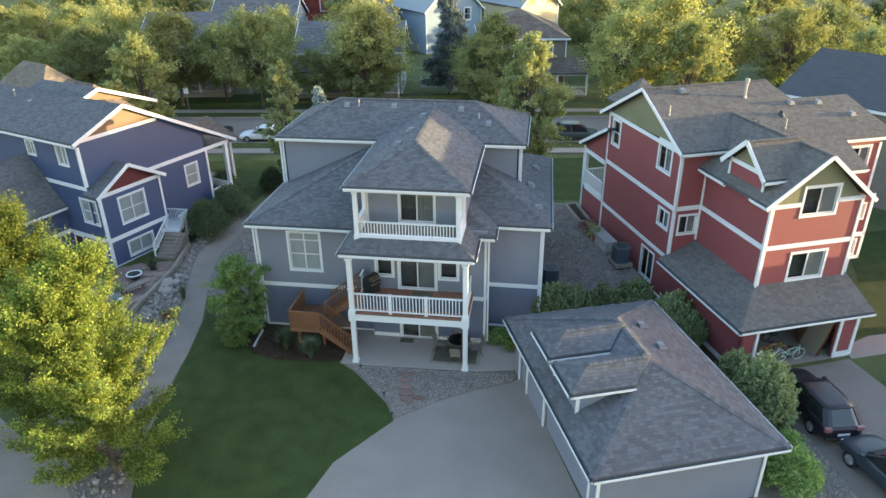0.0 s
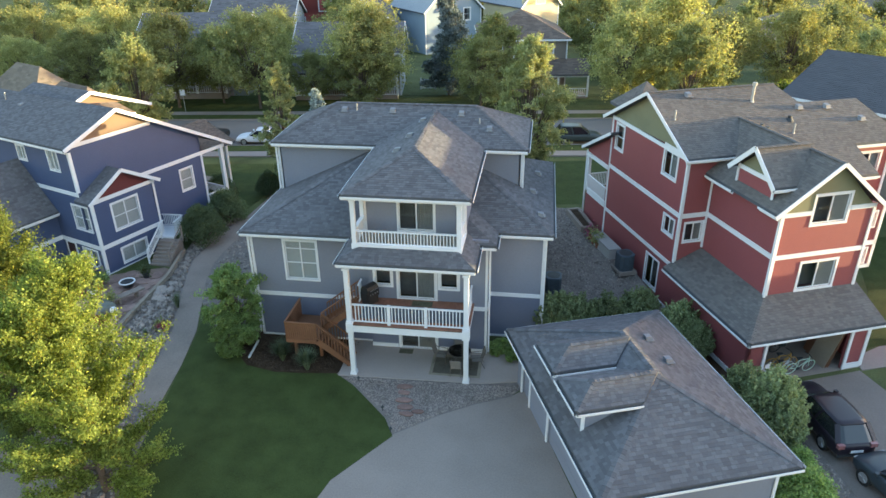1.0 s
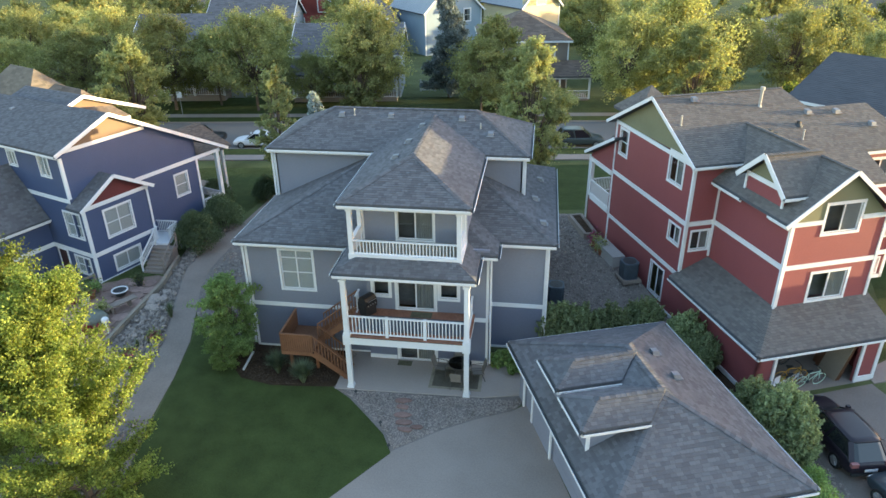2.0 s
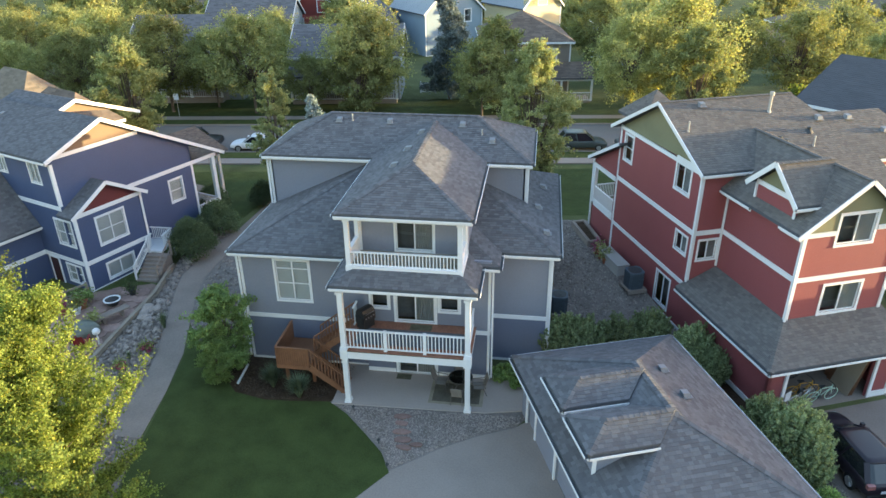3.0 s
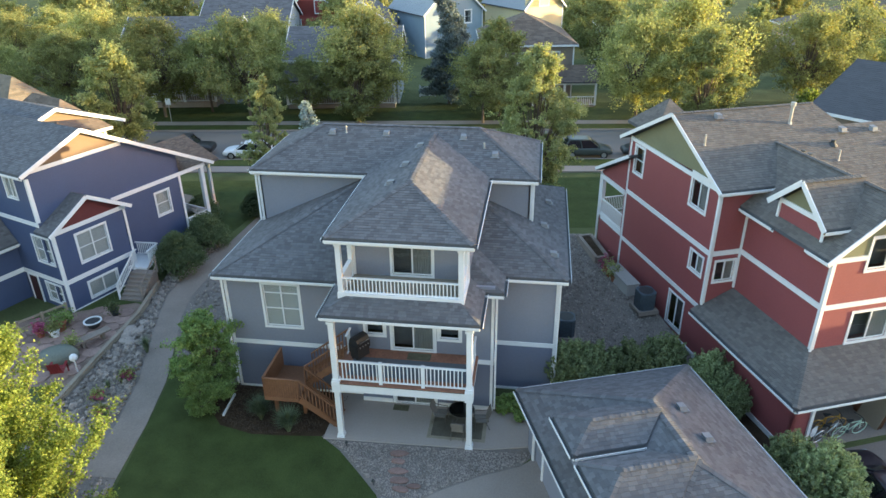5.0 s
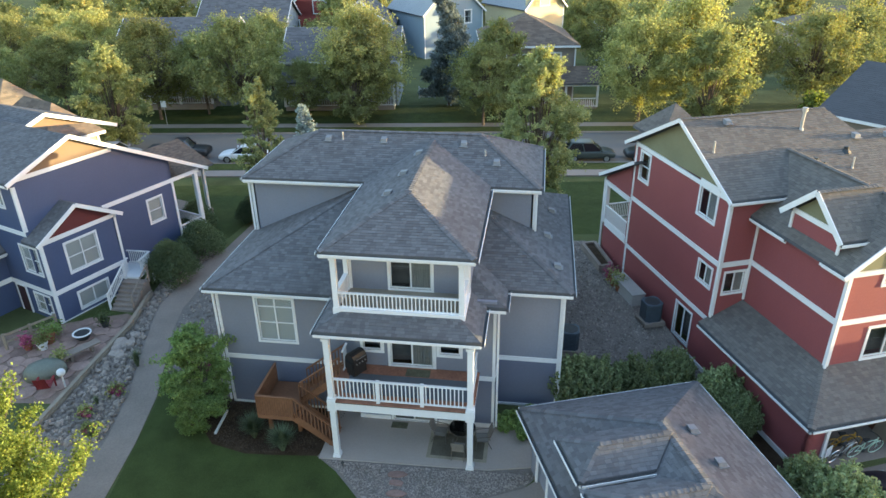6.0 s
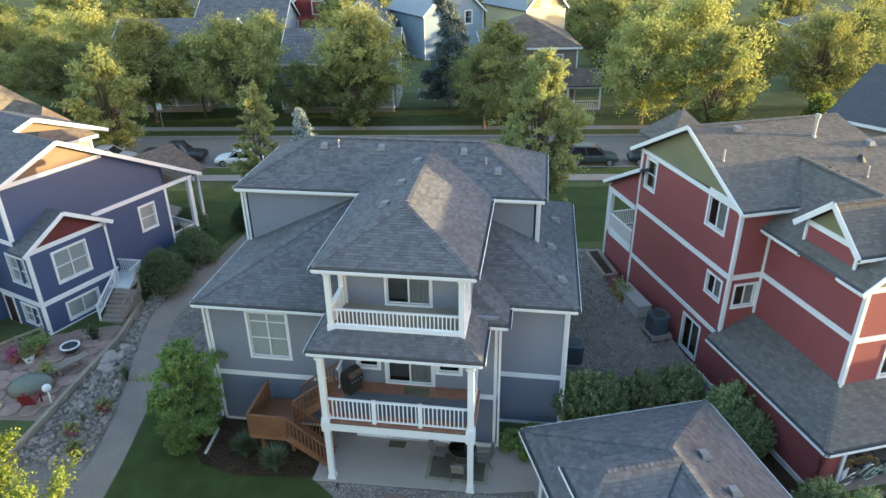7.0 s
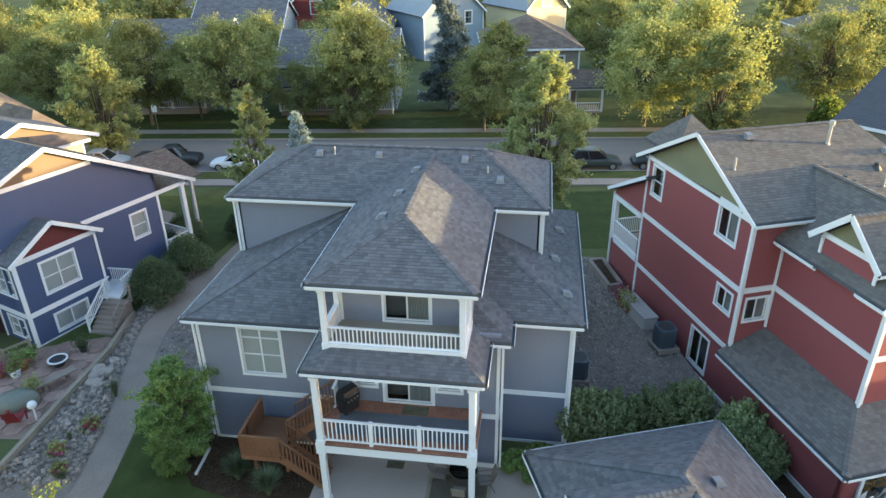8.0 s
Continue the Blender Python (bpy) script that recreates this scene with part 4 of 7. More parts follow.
strip("rake", (11.5, 0.6, 4.76), (3.2, 0.6, 8.98), 0.06, 0.2, WHITE, blue_house)
strip("porch_beam", (4.2, 0.96, 4.75), (11.0, 0.96, 4.75), 0.08, 0.22, WHITE, blue_house)
gutter(blue_house, (-0.35, 0.6, 7.65), (-0.35, 15, 7.65), (-1, 0, 0))
boxes("corner_board", [(-0.03, 0.13, 0.95, 1.0, 5.0, 7.3), (-0.04, 0.0, 0.96, 1.12, 5.0, 7.3)], WHITE, blue_house)
boxes("corner_board", [(8.88, 9.03, 0.95, 1.0, 0.5, 4.8)], WHITE, blue_house)
boxes("band", [(-0.03, 0, 1.0, 9.0, 4.75, 4.98)], WHITE, blue_house)
boxes("porch_post", [(10.6, 10.85, 0.9, 1.15, 0.8, 4.7)], WHITE, blue_house)
boxes("porch_floor", [(9.0, 11.0, 0.9, 8.0, 0.7, 0.85)], CONCRETE, blue_house)
railing(blue_house, (9.05, 1.0), (10.6, 1.0), 0.85, 0.95, 0.14)
railing(blue_house, (10.72, 1.15), (10.72, 8.0), 0.85, 0.95, 0.14)
# cross roof of the street porch
roof(blue_house, [[(9.0, 3.2, 3.95), (14.0, 3.2, 3.95), (14.0, 6.6, 5.2), (9.0, 6.6, 5.2)], [(14.0, 10.0, 3.95), (9.0, 10.0, 3.95), (9.0, 6.6, 5.2), (14.0, 6.6, 5.2)]], SHINGLE_TAN, name="porch_roof")
boxes("porch_floor", [(11.0, 13.6, 3.5, 9.7, 0.3, 0.85)], CONCRETE, blue_house)
boxes("porch_post", [(13.3, 13.5, y, y + 0.2, 0.85, 3.95) for y in (3.6, 9.4)], WHITE, blue_house)
# second gable behind
bm = bmesh.new()
prism(bm, [(3.9, 6.0, 8.6), (8.6, 6.0, 7.8), (4.9, 6.0, 9.05)], (0, 0.1, 0))
part("gable_panel", bm, TAN_PANEL, blue_house)
roof(blue_house, [[(9.0, 5.6, 7.62), (9.0, 12, 7.62), (4.9, 12, 9.2), (4.9, 5.6, 9.2)], [(3.6, 12, 8.72), (3.6, 5.6, 8.72), (4.9, 5.6, 9.2), (4.9, 12, 9.2)]])
strip("rake", (9.1, 5.6, 7.5), (4.9, 5.6, 9.12), 0.06, 0.2, WHITE, blue_house)
strip("rake", (3.6, 5.6, 8.66), (4.9, 5.6, 9.12), 0.06, 0.2, WHITE, blue_house)


# ---- ground ----
def flat(name, pts, z, mat, label="", thick=0.0, parent=None, kind="structure"):
    bm = bmesh.new()
    if thick:
        prism(bm, [(x, y, z) for x, y in pts], (0, 0, -thick))
    else:
        bm.faces.new([bm.verts.new((x, y, z)) for x, y in pts])
        bmesh.ops.triangulate(bm, faces=bm.faces)
    ob = part(name, bm, mat, parent)
    if sum(f.normal.z * f.area for f in ob.data.polygons) < 0 and not thick:
        ob.data.flip_normals()
    return tagged(ob, label, "ground" if kind == "structure" else "", "", kind)


def fall(y):
    """The land falls gently away beyond the far side of the street."""
    return -0.045 * max(0.0, y - 78.0)


bm = bmesh.new()
ys = [-150, 0, 20, 40, 60, 78, 100, 140, 200, 400, 1500]
rows = []
for y in ys:
    rows.append([bm.verts.new((x, y, fall(min(y, 220)))) for x in (-1500, -200, -60, 0, 60, 200, 1500)])
for i in range(len(ys) - 1):
    for j in range(6):
        bm.faces.new((rows[i][j], rows[i][j + 1], rows[i + 1][j + 1], rows[i + 1][j]))
tagged(part("ground", bm, GROUND), "rough grassy ground reaching the horizon", "ground", "", "structure")
flat("lawn", [(-8.49, 28.93), (-7.41, 28.14), (-6.23, 26.92), (-5.37, 25.99), (-4.82, 24.91), (-5.51, 23.91), (-6.73, 22.12), (-7.23, 20.15), (-7.34, 14.95), (-13.74, 14.76), (-13.89, 19.29), (-15.24, 23.49), (-16.11, 28.07), (-16.69, 31.01), (-17.1, 32.54), (-14.79, 31.14), (-14.13, 30.3), (-12.99, 29.06), (-11.43, 28.72), (-10.27, 28.74)], 0.012, GRASS, "mown green lawn in shade")
flat("driveway", [(-4.83, 25.01), (-3.82, 25.82), (-2.96, 26.54), (-1.5, 27.46), (0.02, 28.19), (0.63, 28.8), (3.6, 20.04), (5.38, 12.44), (-7.22, 12.06), (-7.23, 20.15), (-6.73, 22.12), (-5.51, 23.91)], 0.008, CONCRETE, "pale concrete driveway")
flat("gravel_bed", [(-8.49, 28.93), (-7.41, 28.14), (-6.23, 26.92), (-5.37, 25.99), (-4.83, 24.96), (-3.82, 25.82), (-2.96, 26.54), (-1.5, 27.46), (0.02, 28.19), (0.72, 29.1), (0.07, 30.79), (-1.39, 31.67), (-7.43, 31.57), (-8.24, 30.65)], 0.004, GRAVEL, "pinkish grey gravel bed")
flat("patio", [(-8.3, 28.75), (-1.4, 28.95), (0.5, 29.35), (1.0, 30.4), (0.2, 31.0), (-0.9, 31.9), (-8.3, 31.9)], 0.05, PATIO, "concrete patio slab under the deck", 0.1)
flat("mulch_bed", [(-8.38, 28.88), (-10.27, 28.69), (-11.43, 28.63), (-13.02, 29.0), (-14.2, 30.25), (-14.9, 31.14), (-13.56, 31.98), (-7.45, 32.08), (-7.82, 30.65)], 0.02, MULCH, "dark bark mulch bed")
flat("path", [(-17.34, 25.43), (-17.6, 28.6), (-18.25, 31.44), (-19.42, 34.7), (-20.33, 37.25), (-20.96, 39.43), (-20.94, 41.65), (-20.92, 43.5), (-20.3, 46.3), (-19.63, 58.48), (-18.17, 58.47), (-19.2, 46), (-19.45, 43.5), (-19.53, 41), (-19.46, 39.3), (-18.92, 36.95), (-17.99, 34.5), (-16.92, 31.6), (-16.25, 28.6), (-15.77, 25.47)], 0.03, CONCRETE_OLD, "curving concrete garden path", 0.08)
flat("rock_bed", [(-17.34, 25.43), (-17.6, 28.6), (-18.25, 31.44), (-19.42, 34.7), (-20.33, 37.25), (-20.96, 39.43), (-20.94, 41.65), (-20.92, 43.5), (-20.3, 46.3), (-22.57, 46.24), (-22.4, 42.5), (-22.08, 40.5), (-21.35, 36.95), (-21.2, 32.9), (-20.95, 27.6), (-20.19, 25.37)], 0.016, GRAVEL, "grey rock garden bed")
flat("rock_bed", [(-16.79, 32.75), (-17.99, 34.5), (-18.92, 36.95), (-19.46, 39.3), (-19.53, 41), (-19.45, 43.5), (-19.2, 46), (-18.78, 47.35), (-14.51, 47.36), (-13.55, 31.88), (-14.9, 31.24)], 0.014, GRAVEL, "pinkish gravel bed along the house wall")
flat("rock_bed", [(-17.34, 25.43), (-15.77, 25.47), (-14.83, 21.52), (-13.89, 19.29), (-14.27, 17.16), (-17.8, 20.46), (-19.53, 21.5), (-21.04, 25.35)], 0.013, GRAVEL, "rock bed round the tree by the alley")
flat("alley", [(-29.95, 9.48), (-13.57, 11.87), (-13.91, 18.23), (-14.82, 19.37), (-18.02, 20.65), (-19.63, 21.4), (-22.36, 22.92), (-31.31, 26.26)], 0.01, CONCRETE_OLD, "worn concrete alley paving")
def yard_z(x, y):
    """The side yard climbs towards the street."""
    return 0.012 + 1.0 * min(1.0, max(0.0, (y - 34.5) / 5.5))


bm = bmesh.new()
last = None
for y, xa, xb in ((33.2, 1.3, 3.0), (34.5, 1.3, 8.6), (37.3, 1.3, 7.6), (40.0, 1.3, 6.5), (45.0, 1.3, 4.6), (48.5, 1.3, 3.4)):
    row = [bm.verts.new((xa, y, yard_z(0, y))), bm.verts.new((xb, y, yard_z(0, y)))]
    if last:
        bm.faces.new((last[0], last[1], row[1], row[0]))
    last = row
tagged(part("gravel_yard", bm, GRAVEL), "gravel side yard sloping up between the houses", "ground", "", "structure")
flat("side_driveway", [(11.9, 27.64), (10.9, 29.99), (16.55, 32.27), (17.23, 30.5), (19.08, 25.18), (20.97, 15.86), (14.75, 15.52), (13.48, 22.91), (12.8, 26.09)], 0.012, CONCRETE_DARK, "grey concrete driveway of the red house")
flat("gravel_strip", [(11.9, 27.64), (12.8, 26.09), (13.48, 22.91), (14.75, 15.52), (11.24, 15.42), (9.5, 22.14), (10.9, 26.54)], 0.006, GRAVEL, "grey gravel strip beside the driveway")
flat("side_lawn", [(17.23, 30.5), (19.31, 31.41), (28.29, 33.75), (27.83, 20.72), (21.03, 18.66), (19.08, 25.18)], 0.01, GRASS, "lawn beside the driveway")
flat("walkway", [(16.65, 32.27), (16.56, 33.27), (18.29, 34.49), (28.42, 37.75), (28.37, 36.43), (18.66, 33)], 0.05, CONCRETE, "concrete walkway to the garage side", 0.06)
flat("side_lawn", [(17.28, 34.08), (18.29, 34.6), (28.42, 37.85), (30.92, 50.72), (21.67, 47.46), (19.99, 40.19)], 0.011, GRASS, "lawn behind the walkway")
flat("front_lawn", [(-28.58, 46.23), (-21.03, 46.25), (-19.64, 58.7), (-30.53, 57.17)], 0.01, GRASS, "green front lawn")
flat("front_lawn", [(-17.63, 48.45), (10.28, 52.8), (9.73, 62.74), (-18.19, 58.81)], 0.009, GRASS, "green front lawn")

flat("side_bed", [(9.0, 35.3), (10.9, 30.4), (11.2, 29.6), (11.9, 27.6), (10.9, 26.5), (9.2, 29.0), (7.2, 33.0)], 0.007, MULCH, "dark earth strip behind the garage")

# ---- the street ----
ST = pose(-27.5, 62.9, 0, 0, 0, 6.5)
def street_box(name, x0, x1, y0, y1, z, mat, label, thick=0.12):
    bm = bmesh.new()
    box(bm, x0, x1, y0, y1, z - thick, z)
    tagged(part(name, bm, mat, None, label, place=ST), "", name, "", "structure")
street_box("road", -90, 110, 0, 9.0, 0.02, ASPHALT, "grey asphalt residential street")
street_box("kerb", -90, 110, -0.2, 0, 0.14, CONCRETE, "concrete kerb")
street_box("kerb", -90, 110, 9.0, 9.2, 0.14, CONCRETE, "concrete kerb")
street_box("verge", -90, 110, -1.9, -0.2, 0.12, GRASS, "grass strip by the kerb")
street_box("verge", -90, 110, 9.2, 11.0, 0.12, GRASS, "grass strip by the kerb")
street_box("pavement", -90, 110, -3.3, -1.9, 0.11, CONCRETE, "concrete pavement")
street_box("pavement", -90, 110, 11.0, 12.4, 0.11, CONCRETE, "concrete pavement")
street_box("far_lawn", -90, 110, 12.4, 20, 0.06, GRASS, "lawns in front of the far houses")


# ---- plants ----
def leaf_mesh(name, centres, size, mat, seed, flat_up=0.3, long=1.5):
    """Small diamond leaves, one island each, at the given places."""
    r = np.random.default_rng(seed)
    c = np.asarray(centres, dtype=float)
    n = len(c)
    a = r.normal(size=(n, 3))
    a /= np.linalg.norm(a, axis=1, keepdims=True)
    up = r.normal(size=(n, 3)) + np.array([0, 0, flat_up * 3])
    b = np.cross(up, a)
    b /= np.linalg.norm(b, axis=1, keepdims=True) + 1e-9
    s = size * r.uniform(0.6, 1.35, size=(n, 1))
    v = np.stack([c - a * s * long / 2, c + b * s * 0.5, c + a * s * long / 2, c - b * s * 0.5], 1).reshape(-1, 3)
    me = bpy.data.meshes.new(name)
    me.vertices.add(4 * n)
    me.vertices.foreach_set("co", v.ravel())
    me.loops.add(4 * n)
    me.loops.foreach_set("vertex_index", np.arange(4 * n, dtype=np.int32))
    me.polygons.add(n)
    me.polygons.foreach_set("loop_start", np.arange(0, 4 * n, 4, dtype=np.int32))
    me.update()
    me.validate()
    me.materials.append(mat)
    return me


def limb(bm, pts, r0, r1, n=6):
    for i in range(len(pts) - 1):
        k = len(pts) - 1
        tube(bm, pts[i], pts[i + 1], r0 + (r1 - r0) * i / k, r0 + (r1 - r0) * (i + 1) / k, n)


def tree(label, height, radius, leaves, size, mat, seed, shape, low=0.2, limbs=26, clump=0.4):
    """Tapered trunk, rising limbs with side shoots, and leaves gathered round the shoots."""
    rnd, r = random.Random(seed), np.random.default_rng(seed)
    t = thing("tree", Matrix(), label, "tree")
    tr = height * 0.016
    bm = bmesh.new()
    lean = [Vector((rnd.uniform(-0.02, 0.02) * height * k, rnd.uniform(-0.02, 0.02) * height * k, height * 0.93 * k / 5)) for k in range(6)]
    limb(bm, lean, tr, tr * 0.15, 8)
    spots = []
    for i in range(limbs):
        f = low + (0.97 - low) * (i + rnd.random()) / limbs
        at = lean[min(4, int(f * 5))].lerp(lean[min(5, int(f * 5) + 1)], (f * 5) % 1)
        g = (f - low) / (1 - low)
        if shape == "cone":
            reach = radius * (1.05 - g) ** 0.8
        else:
            reach = radius * min(1.0, 0.8 + 1.5 * g) * (1.06 - g) ** 0.7
        reach *= rnd.uniform(0.65, 1.12)
        ang = i * 2.4 + rnd.uniform(-0.5, 0.5)
        rise = {"cone": -0.1, "spray": 1.0}[shape] * reach * rnd.uniform(0.6, 1.3)
        if shape == "spray":
            rise *= min(1.0, 0.05 + 3.5 * g)
        if at.z + rise > height:
            rise = max(0.1, height - at.z)
        tip = at + Vector((math.cos(ang) * reach, math.sin(ang) * reach, rise))
        mid = at.lerp(tip, 0.5) + Vector((0, 0, -0.08 * reach if shape != "cone" else 0.05 * reach))
        limb(bm, [at, mid, tip], tr * 0.28 * (1.1 - f), tr * 0.05, 5)
        if shape == "spray":
            out = Vector((math.cos(ang), math.sin(ang), 0))
            for k in range(16):
                q = 0.2 + 0.8 * (k + rnd.random()) / 16
                p = at.lerp(mid, q * 2) if q < 0.5 else mid.lerp(tip, q * 2 - 1)
                side = Vector((-out.y, out.x, 0)) * rnd.uniform(-0.9, 0.9)
                e = p + (out * rnd.uniform(0.0, 0.7) + side + Vector((0, 0, rnd.uniform(0.25, 1.1)))) * rnd.uniform(0.35, 0.8)
                spots.append((p, e))
            continue
        for k in range(7):
            q = 0.25 + 0.75 * (k + rnd.random()) / 7
            p = at.lerp(mid, q * 2) if q < 0.5 else mid.lerp(tip, q * 2 - 1)
            w = reach * 0.28 * (1.15 - q * 0.6)
            e = p + Vector((rnd.uniform(-w, w), rnd.uniform(-w, w), rnd.uniform(-0.2, 0.9) * w))
            spots.append((p, e))
    part("trunk", bm, BARK, t)
    per = max(1, leaves // len(spots))
    cs = []
    for p, e in spots:
        k = r.random((per, 1))
        base = np.array(p) * (1 - k) + np.array(e) * k
        cs.append(base + r.normal(size=(per, 3)) * clump * np.array([1, 1, 0.8]))
    part("crown", leaf_mesh("crown", np.concatenate(cs), size, mat, seed), mat, t, kind="stuff")
    return t


def lobed_tree(label, height, radius, leaves, size, mat, seed, low=0.28, lobes=46, name="tree", category="tree", taper=0.5, rough=1.0):
    """A broad-leaved tree: trunk, limbs that reach into separate leafy lobes, an uneven crown with gaps between them."""
    rnd, r = random.Random(seed), np.random.default_rng(seed)
    t = thing(name, Matrix(), label, category)
    bm = bmesh.new()
    tr = height * 0.017
    fork = Vector((rnd.uniform(-0.2, 0.2), rnd.uniform(-0.2, 0.2), height * (low + 0.1)))
    limb(bm, [Vector((0, 0, 0)), Vector((fork.x * 0.3, fork.y * 0.3, fork.z * 0.5)), fork], tr, tr * 0.7, 8)
    mid, half = height * (0.97 + low) / 2, height * (0.93 - low) / 2
    radius *= 0.8
    cs = []
    ph = [rnd.uniform(0, 6.28) for _ in range(3)]
    for i in range(lobes):
        a = i * 2.39996 + rnd.uniform(-0.4, 0.4)
        u = -0.95 + 1.9 * (i + 0.5) / lobes
        uneven = 1 + rough * (0.2 * math.sin(2 * a + ph[0] + u) + 0.14 * math.sin(3 * a + ph[1] - 3 * u) + 0.1 * math.sin(5 * a + ph[2] + 6 * u))
        wide = math.sqrt(max(0.0, 1 - u * u)) * (1 - taper * max(0.0, u)) * (1 + 0.2 * min(0.0, u)) * uneven
        q = rnd.choice((1.1, 1.0, 0.85, 0.5)) * rnd.uniform(0.85, 1.08)
        c = Vector((math.cos(a) * wide * q * radius, math.sin(a) * wide * q * radius, mid + u * half * rnd.uniform(0.85, 1.06)))
        rad = radius * rnd.uniform(0.1, 0.27)
        knee = fork.lerp(c, 0.5) + Vector((0, 0, -0.06 * radius))
        limb(bm, [fork, knee, c], tr * 0.3, tr * 0.05, 5)
        n = int(leaves / lobes * (rad / (0.19 * radius)) ** 2)
        out = np.array([c.x, c.y, (c.z - mid) * 0.6 + 0.35 * radius])
        out /= np.linalg.norm(out) + 0.01
        # several leafy twigs fan out of each lobe
        twigs = r.normal(size=(7, 3)) * np.array([1, 1, 0.55]) + out * 0.9
        pick = twigs[r.integers(0, 7, size=n)]
        k = r.uniform(0.0, 1.0, size=(n, 1)) ** 0.7
        cs.append(np.array(c) + pick * k * rad + r.normal(size=(n, 3)) * rad * 0.26)
    part("trunk", bm, BARK, t)
    part("crown", leaf_mesh("crown", np.concatenate(cs), size, mat, seed, 0.45), mat, t, kind="stuff")
    return t


def bush(label, rx, ry, h, leaves, size, mat, seed, name="bush", category="bush", lumps=14):
    """Stems from the ground and leaves on uneven lumps."""
    rnd, r = random.Random(seed), np.random.default_rng(seed)
    t = thing(name, Matrix(), label, category)
    bm = bmesh.new()
    cs = []
    per = leaves // lumps
    for i in range(lumps):
        a = i * 2.4
        q = math.sqrt((i + 0.5) / lumps)
        c = Vector((math.cos(a) * q * rx * 0.72, math.sin(a) * q * ry * 0.72, h * (0.78 - 0.5 * q * q) * rnd.uniform(0.75, 1.15)))
        limb(bm, [Vector((c.x * 0.15, c.y * 0.15, 0)), Vector((c.x * 0.6, c.y * 0.6, c.z * 0.6)), c], 0.03, 0.008, 5)
        d = r.normal(size=(per, 3))
        d /= np.linalg.norm(d, axis=1, keepdims=True)
        rad = min(rx, ry, h) * rnd.uniform(0.26, 0.5) * (14 / max(14, lumps)) ** 0.33
        pts = np.array(c) + d * rad * r.uniform(0.45, 1.25, size=(per, 1)) * np.array([1, 1, 0.9])
        pts[:, 2] = np.maximum(pts[:, 2], 0.04)
        cs.append(pts)
    part("stem", bm, BARK, t)
    part("foliage", leaf_mesh("foliage", np.concatenate(cs), size, mat, seed), mat, t, kind="stuff")
    return t


def willow_bush(label, rx, ry, h, shoots, mat, seed, size=0.07):
    """Upright leafy shoots that lean outwards from one root, uneven in length."""
    rnd, r = random.Random(seed), np.random.default_rng(seed)
    t = thing("bush", Matrix(), label, "bush")
    bm = bmesh.new()
    cs = []
    for i in range(shoots):
        a, q = i * 2.39996, math.sqrt((i + 0.5) / shoots)
        foot = Vector((math.cos(a) * q * rx * 0.45, math.sin(a) * q * ry * 0.45, 0))
        tip = Vector((math.cos(a) * q * rx * rnd.uniform(0.8, 1.05), math.sin(a) * q * ry * rnd.uniform(0.8, 1.05), h * (1 - 0.5 * q ** 3) * rnd.uniform(0.58, 1.14)))
        knee = foot.lerp(tip, 0.55) + Vector((0, 0, 0.05 * h))
        if i % 3 == 0:
            limb(bm, [foot, knee, tip], 0.016, 0.004, 4)
        n = rnd.randint(70, 110)
        k = r.uniform(0.12, 1.0, size=(n, 1)) ** 0.8
        line = np.array(foot) * (1 - k) ** 2 + 2 * np.array(knee) * k * (1 - k) + np.array(tip) * k ** 2
        cs.append(line + r.normal(size=(n, 3)) * (0.11 - 0.07 * k))
    pts = np.concatenate(cs)
    pts[:, 2] = np.maximum(pts[:, 2], 0.04)
    part("stem", bm, BARK, t)
    part("foliage", leaf_mesh("foliage", pts, size, mat, seed, 0.2, 2.2), mat, t, kind="stuff")
    return t


def tuft(label, h, spread, blades, mat, seed, name="grass_clump", category="plant"):
    """Arching blades from one root."""
    r = random.Random(seed)
    t = thing(name, Matrix(), label, category)
    bm = bmesh.new()
    for i in range(blades):
        a, l = r.uniform(0, 6.28), h * r.uniform(0.6, 1.1)
        o, w = spread * r.uniform(0.05, 1.0), 0.008
        d, s = Vector((math.cos(a), math.sin(a), 0)), Vector((-math.sin(a), math.cos(a), 0))
        p = [d * 0.05, d * o * 0.35 + Vector((0, 0, l * 0.6)), d * o + Vector((0, 0, l * r.uniform(0.75, 1.0)))]
        v = [bm.verts.new(p[0] - s * w), bm.verts.new(p[0] + s * w), bm.verts.new(p[1] + s * w), bm.verts.new(p[1] - s * w), bm.verts.new(p[2])]
        bm.faces.new((v[0], v[1], v[2], v[3]))
        bm.faces.new((v[3], v[2], v[4]))
    part("foliage", bm, mat, t, kind="stuff")
    return t


def put(first, places, group):
    """Sets the first thing at the first place and copies of it at the others: (x, y, z, turn, scale)."""
    for i, (x, y, z, turn, s) in enumerate(places):
        m = pose(x, y, z, 0, 0, turn)
        if i == 0:
            first.matrix_basis = m @ Matrix.Scale(s, 4)
            tagged(first, group=group)
            root = first
        else:
            c = copy_thing(root, m)
            c.scale = (s, s, s)


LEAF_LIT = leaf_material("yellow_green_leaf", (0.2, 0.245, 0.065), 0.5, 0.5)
LEAF_MID = leaf_material("green_leaf", (0.27, 0.285, 0.13), 0.4, 0.28)
LEAF_OLIVE = leaf_material("olive_leaf", (0.315, 0.315, 0.135), 0.4, 0.28)
LEAF_DARK = leaf_material("dark_leaf", (0.13, 0.165, 0.09), 0.35, 0.25)
LEAF_PALE = leaf_material("pale_green_leaf", (0.325, 0.345, 0.175), 0.45, 0.25)
LEAF_BUSH = leaf_material("willow_leaf", (0.26, 0.305, 0.165), 0.38)
LEAF_FRESH = leaf_material("fresh_leaf", (0.26, 0.36, 0.14), 0.45)
NEEDLE = leaf_material("blue_spruce_needle", (0.42, 0.48, 0.48), 0.25)
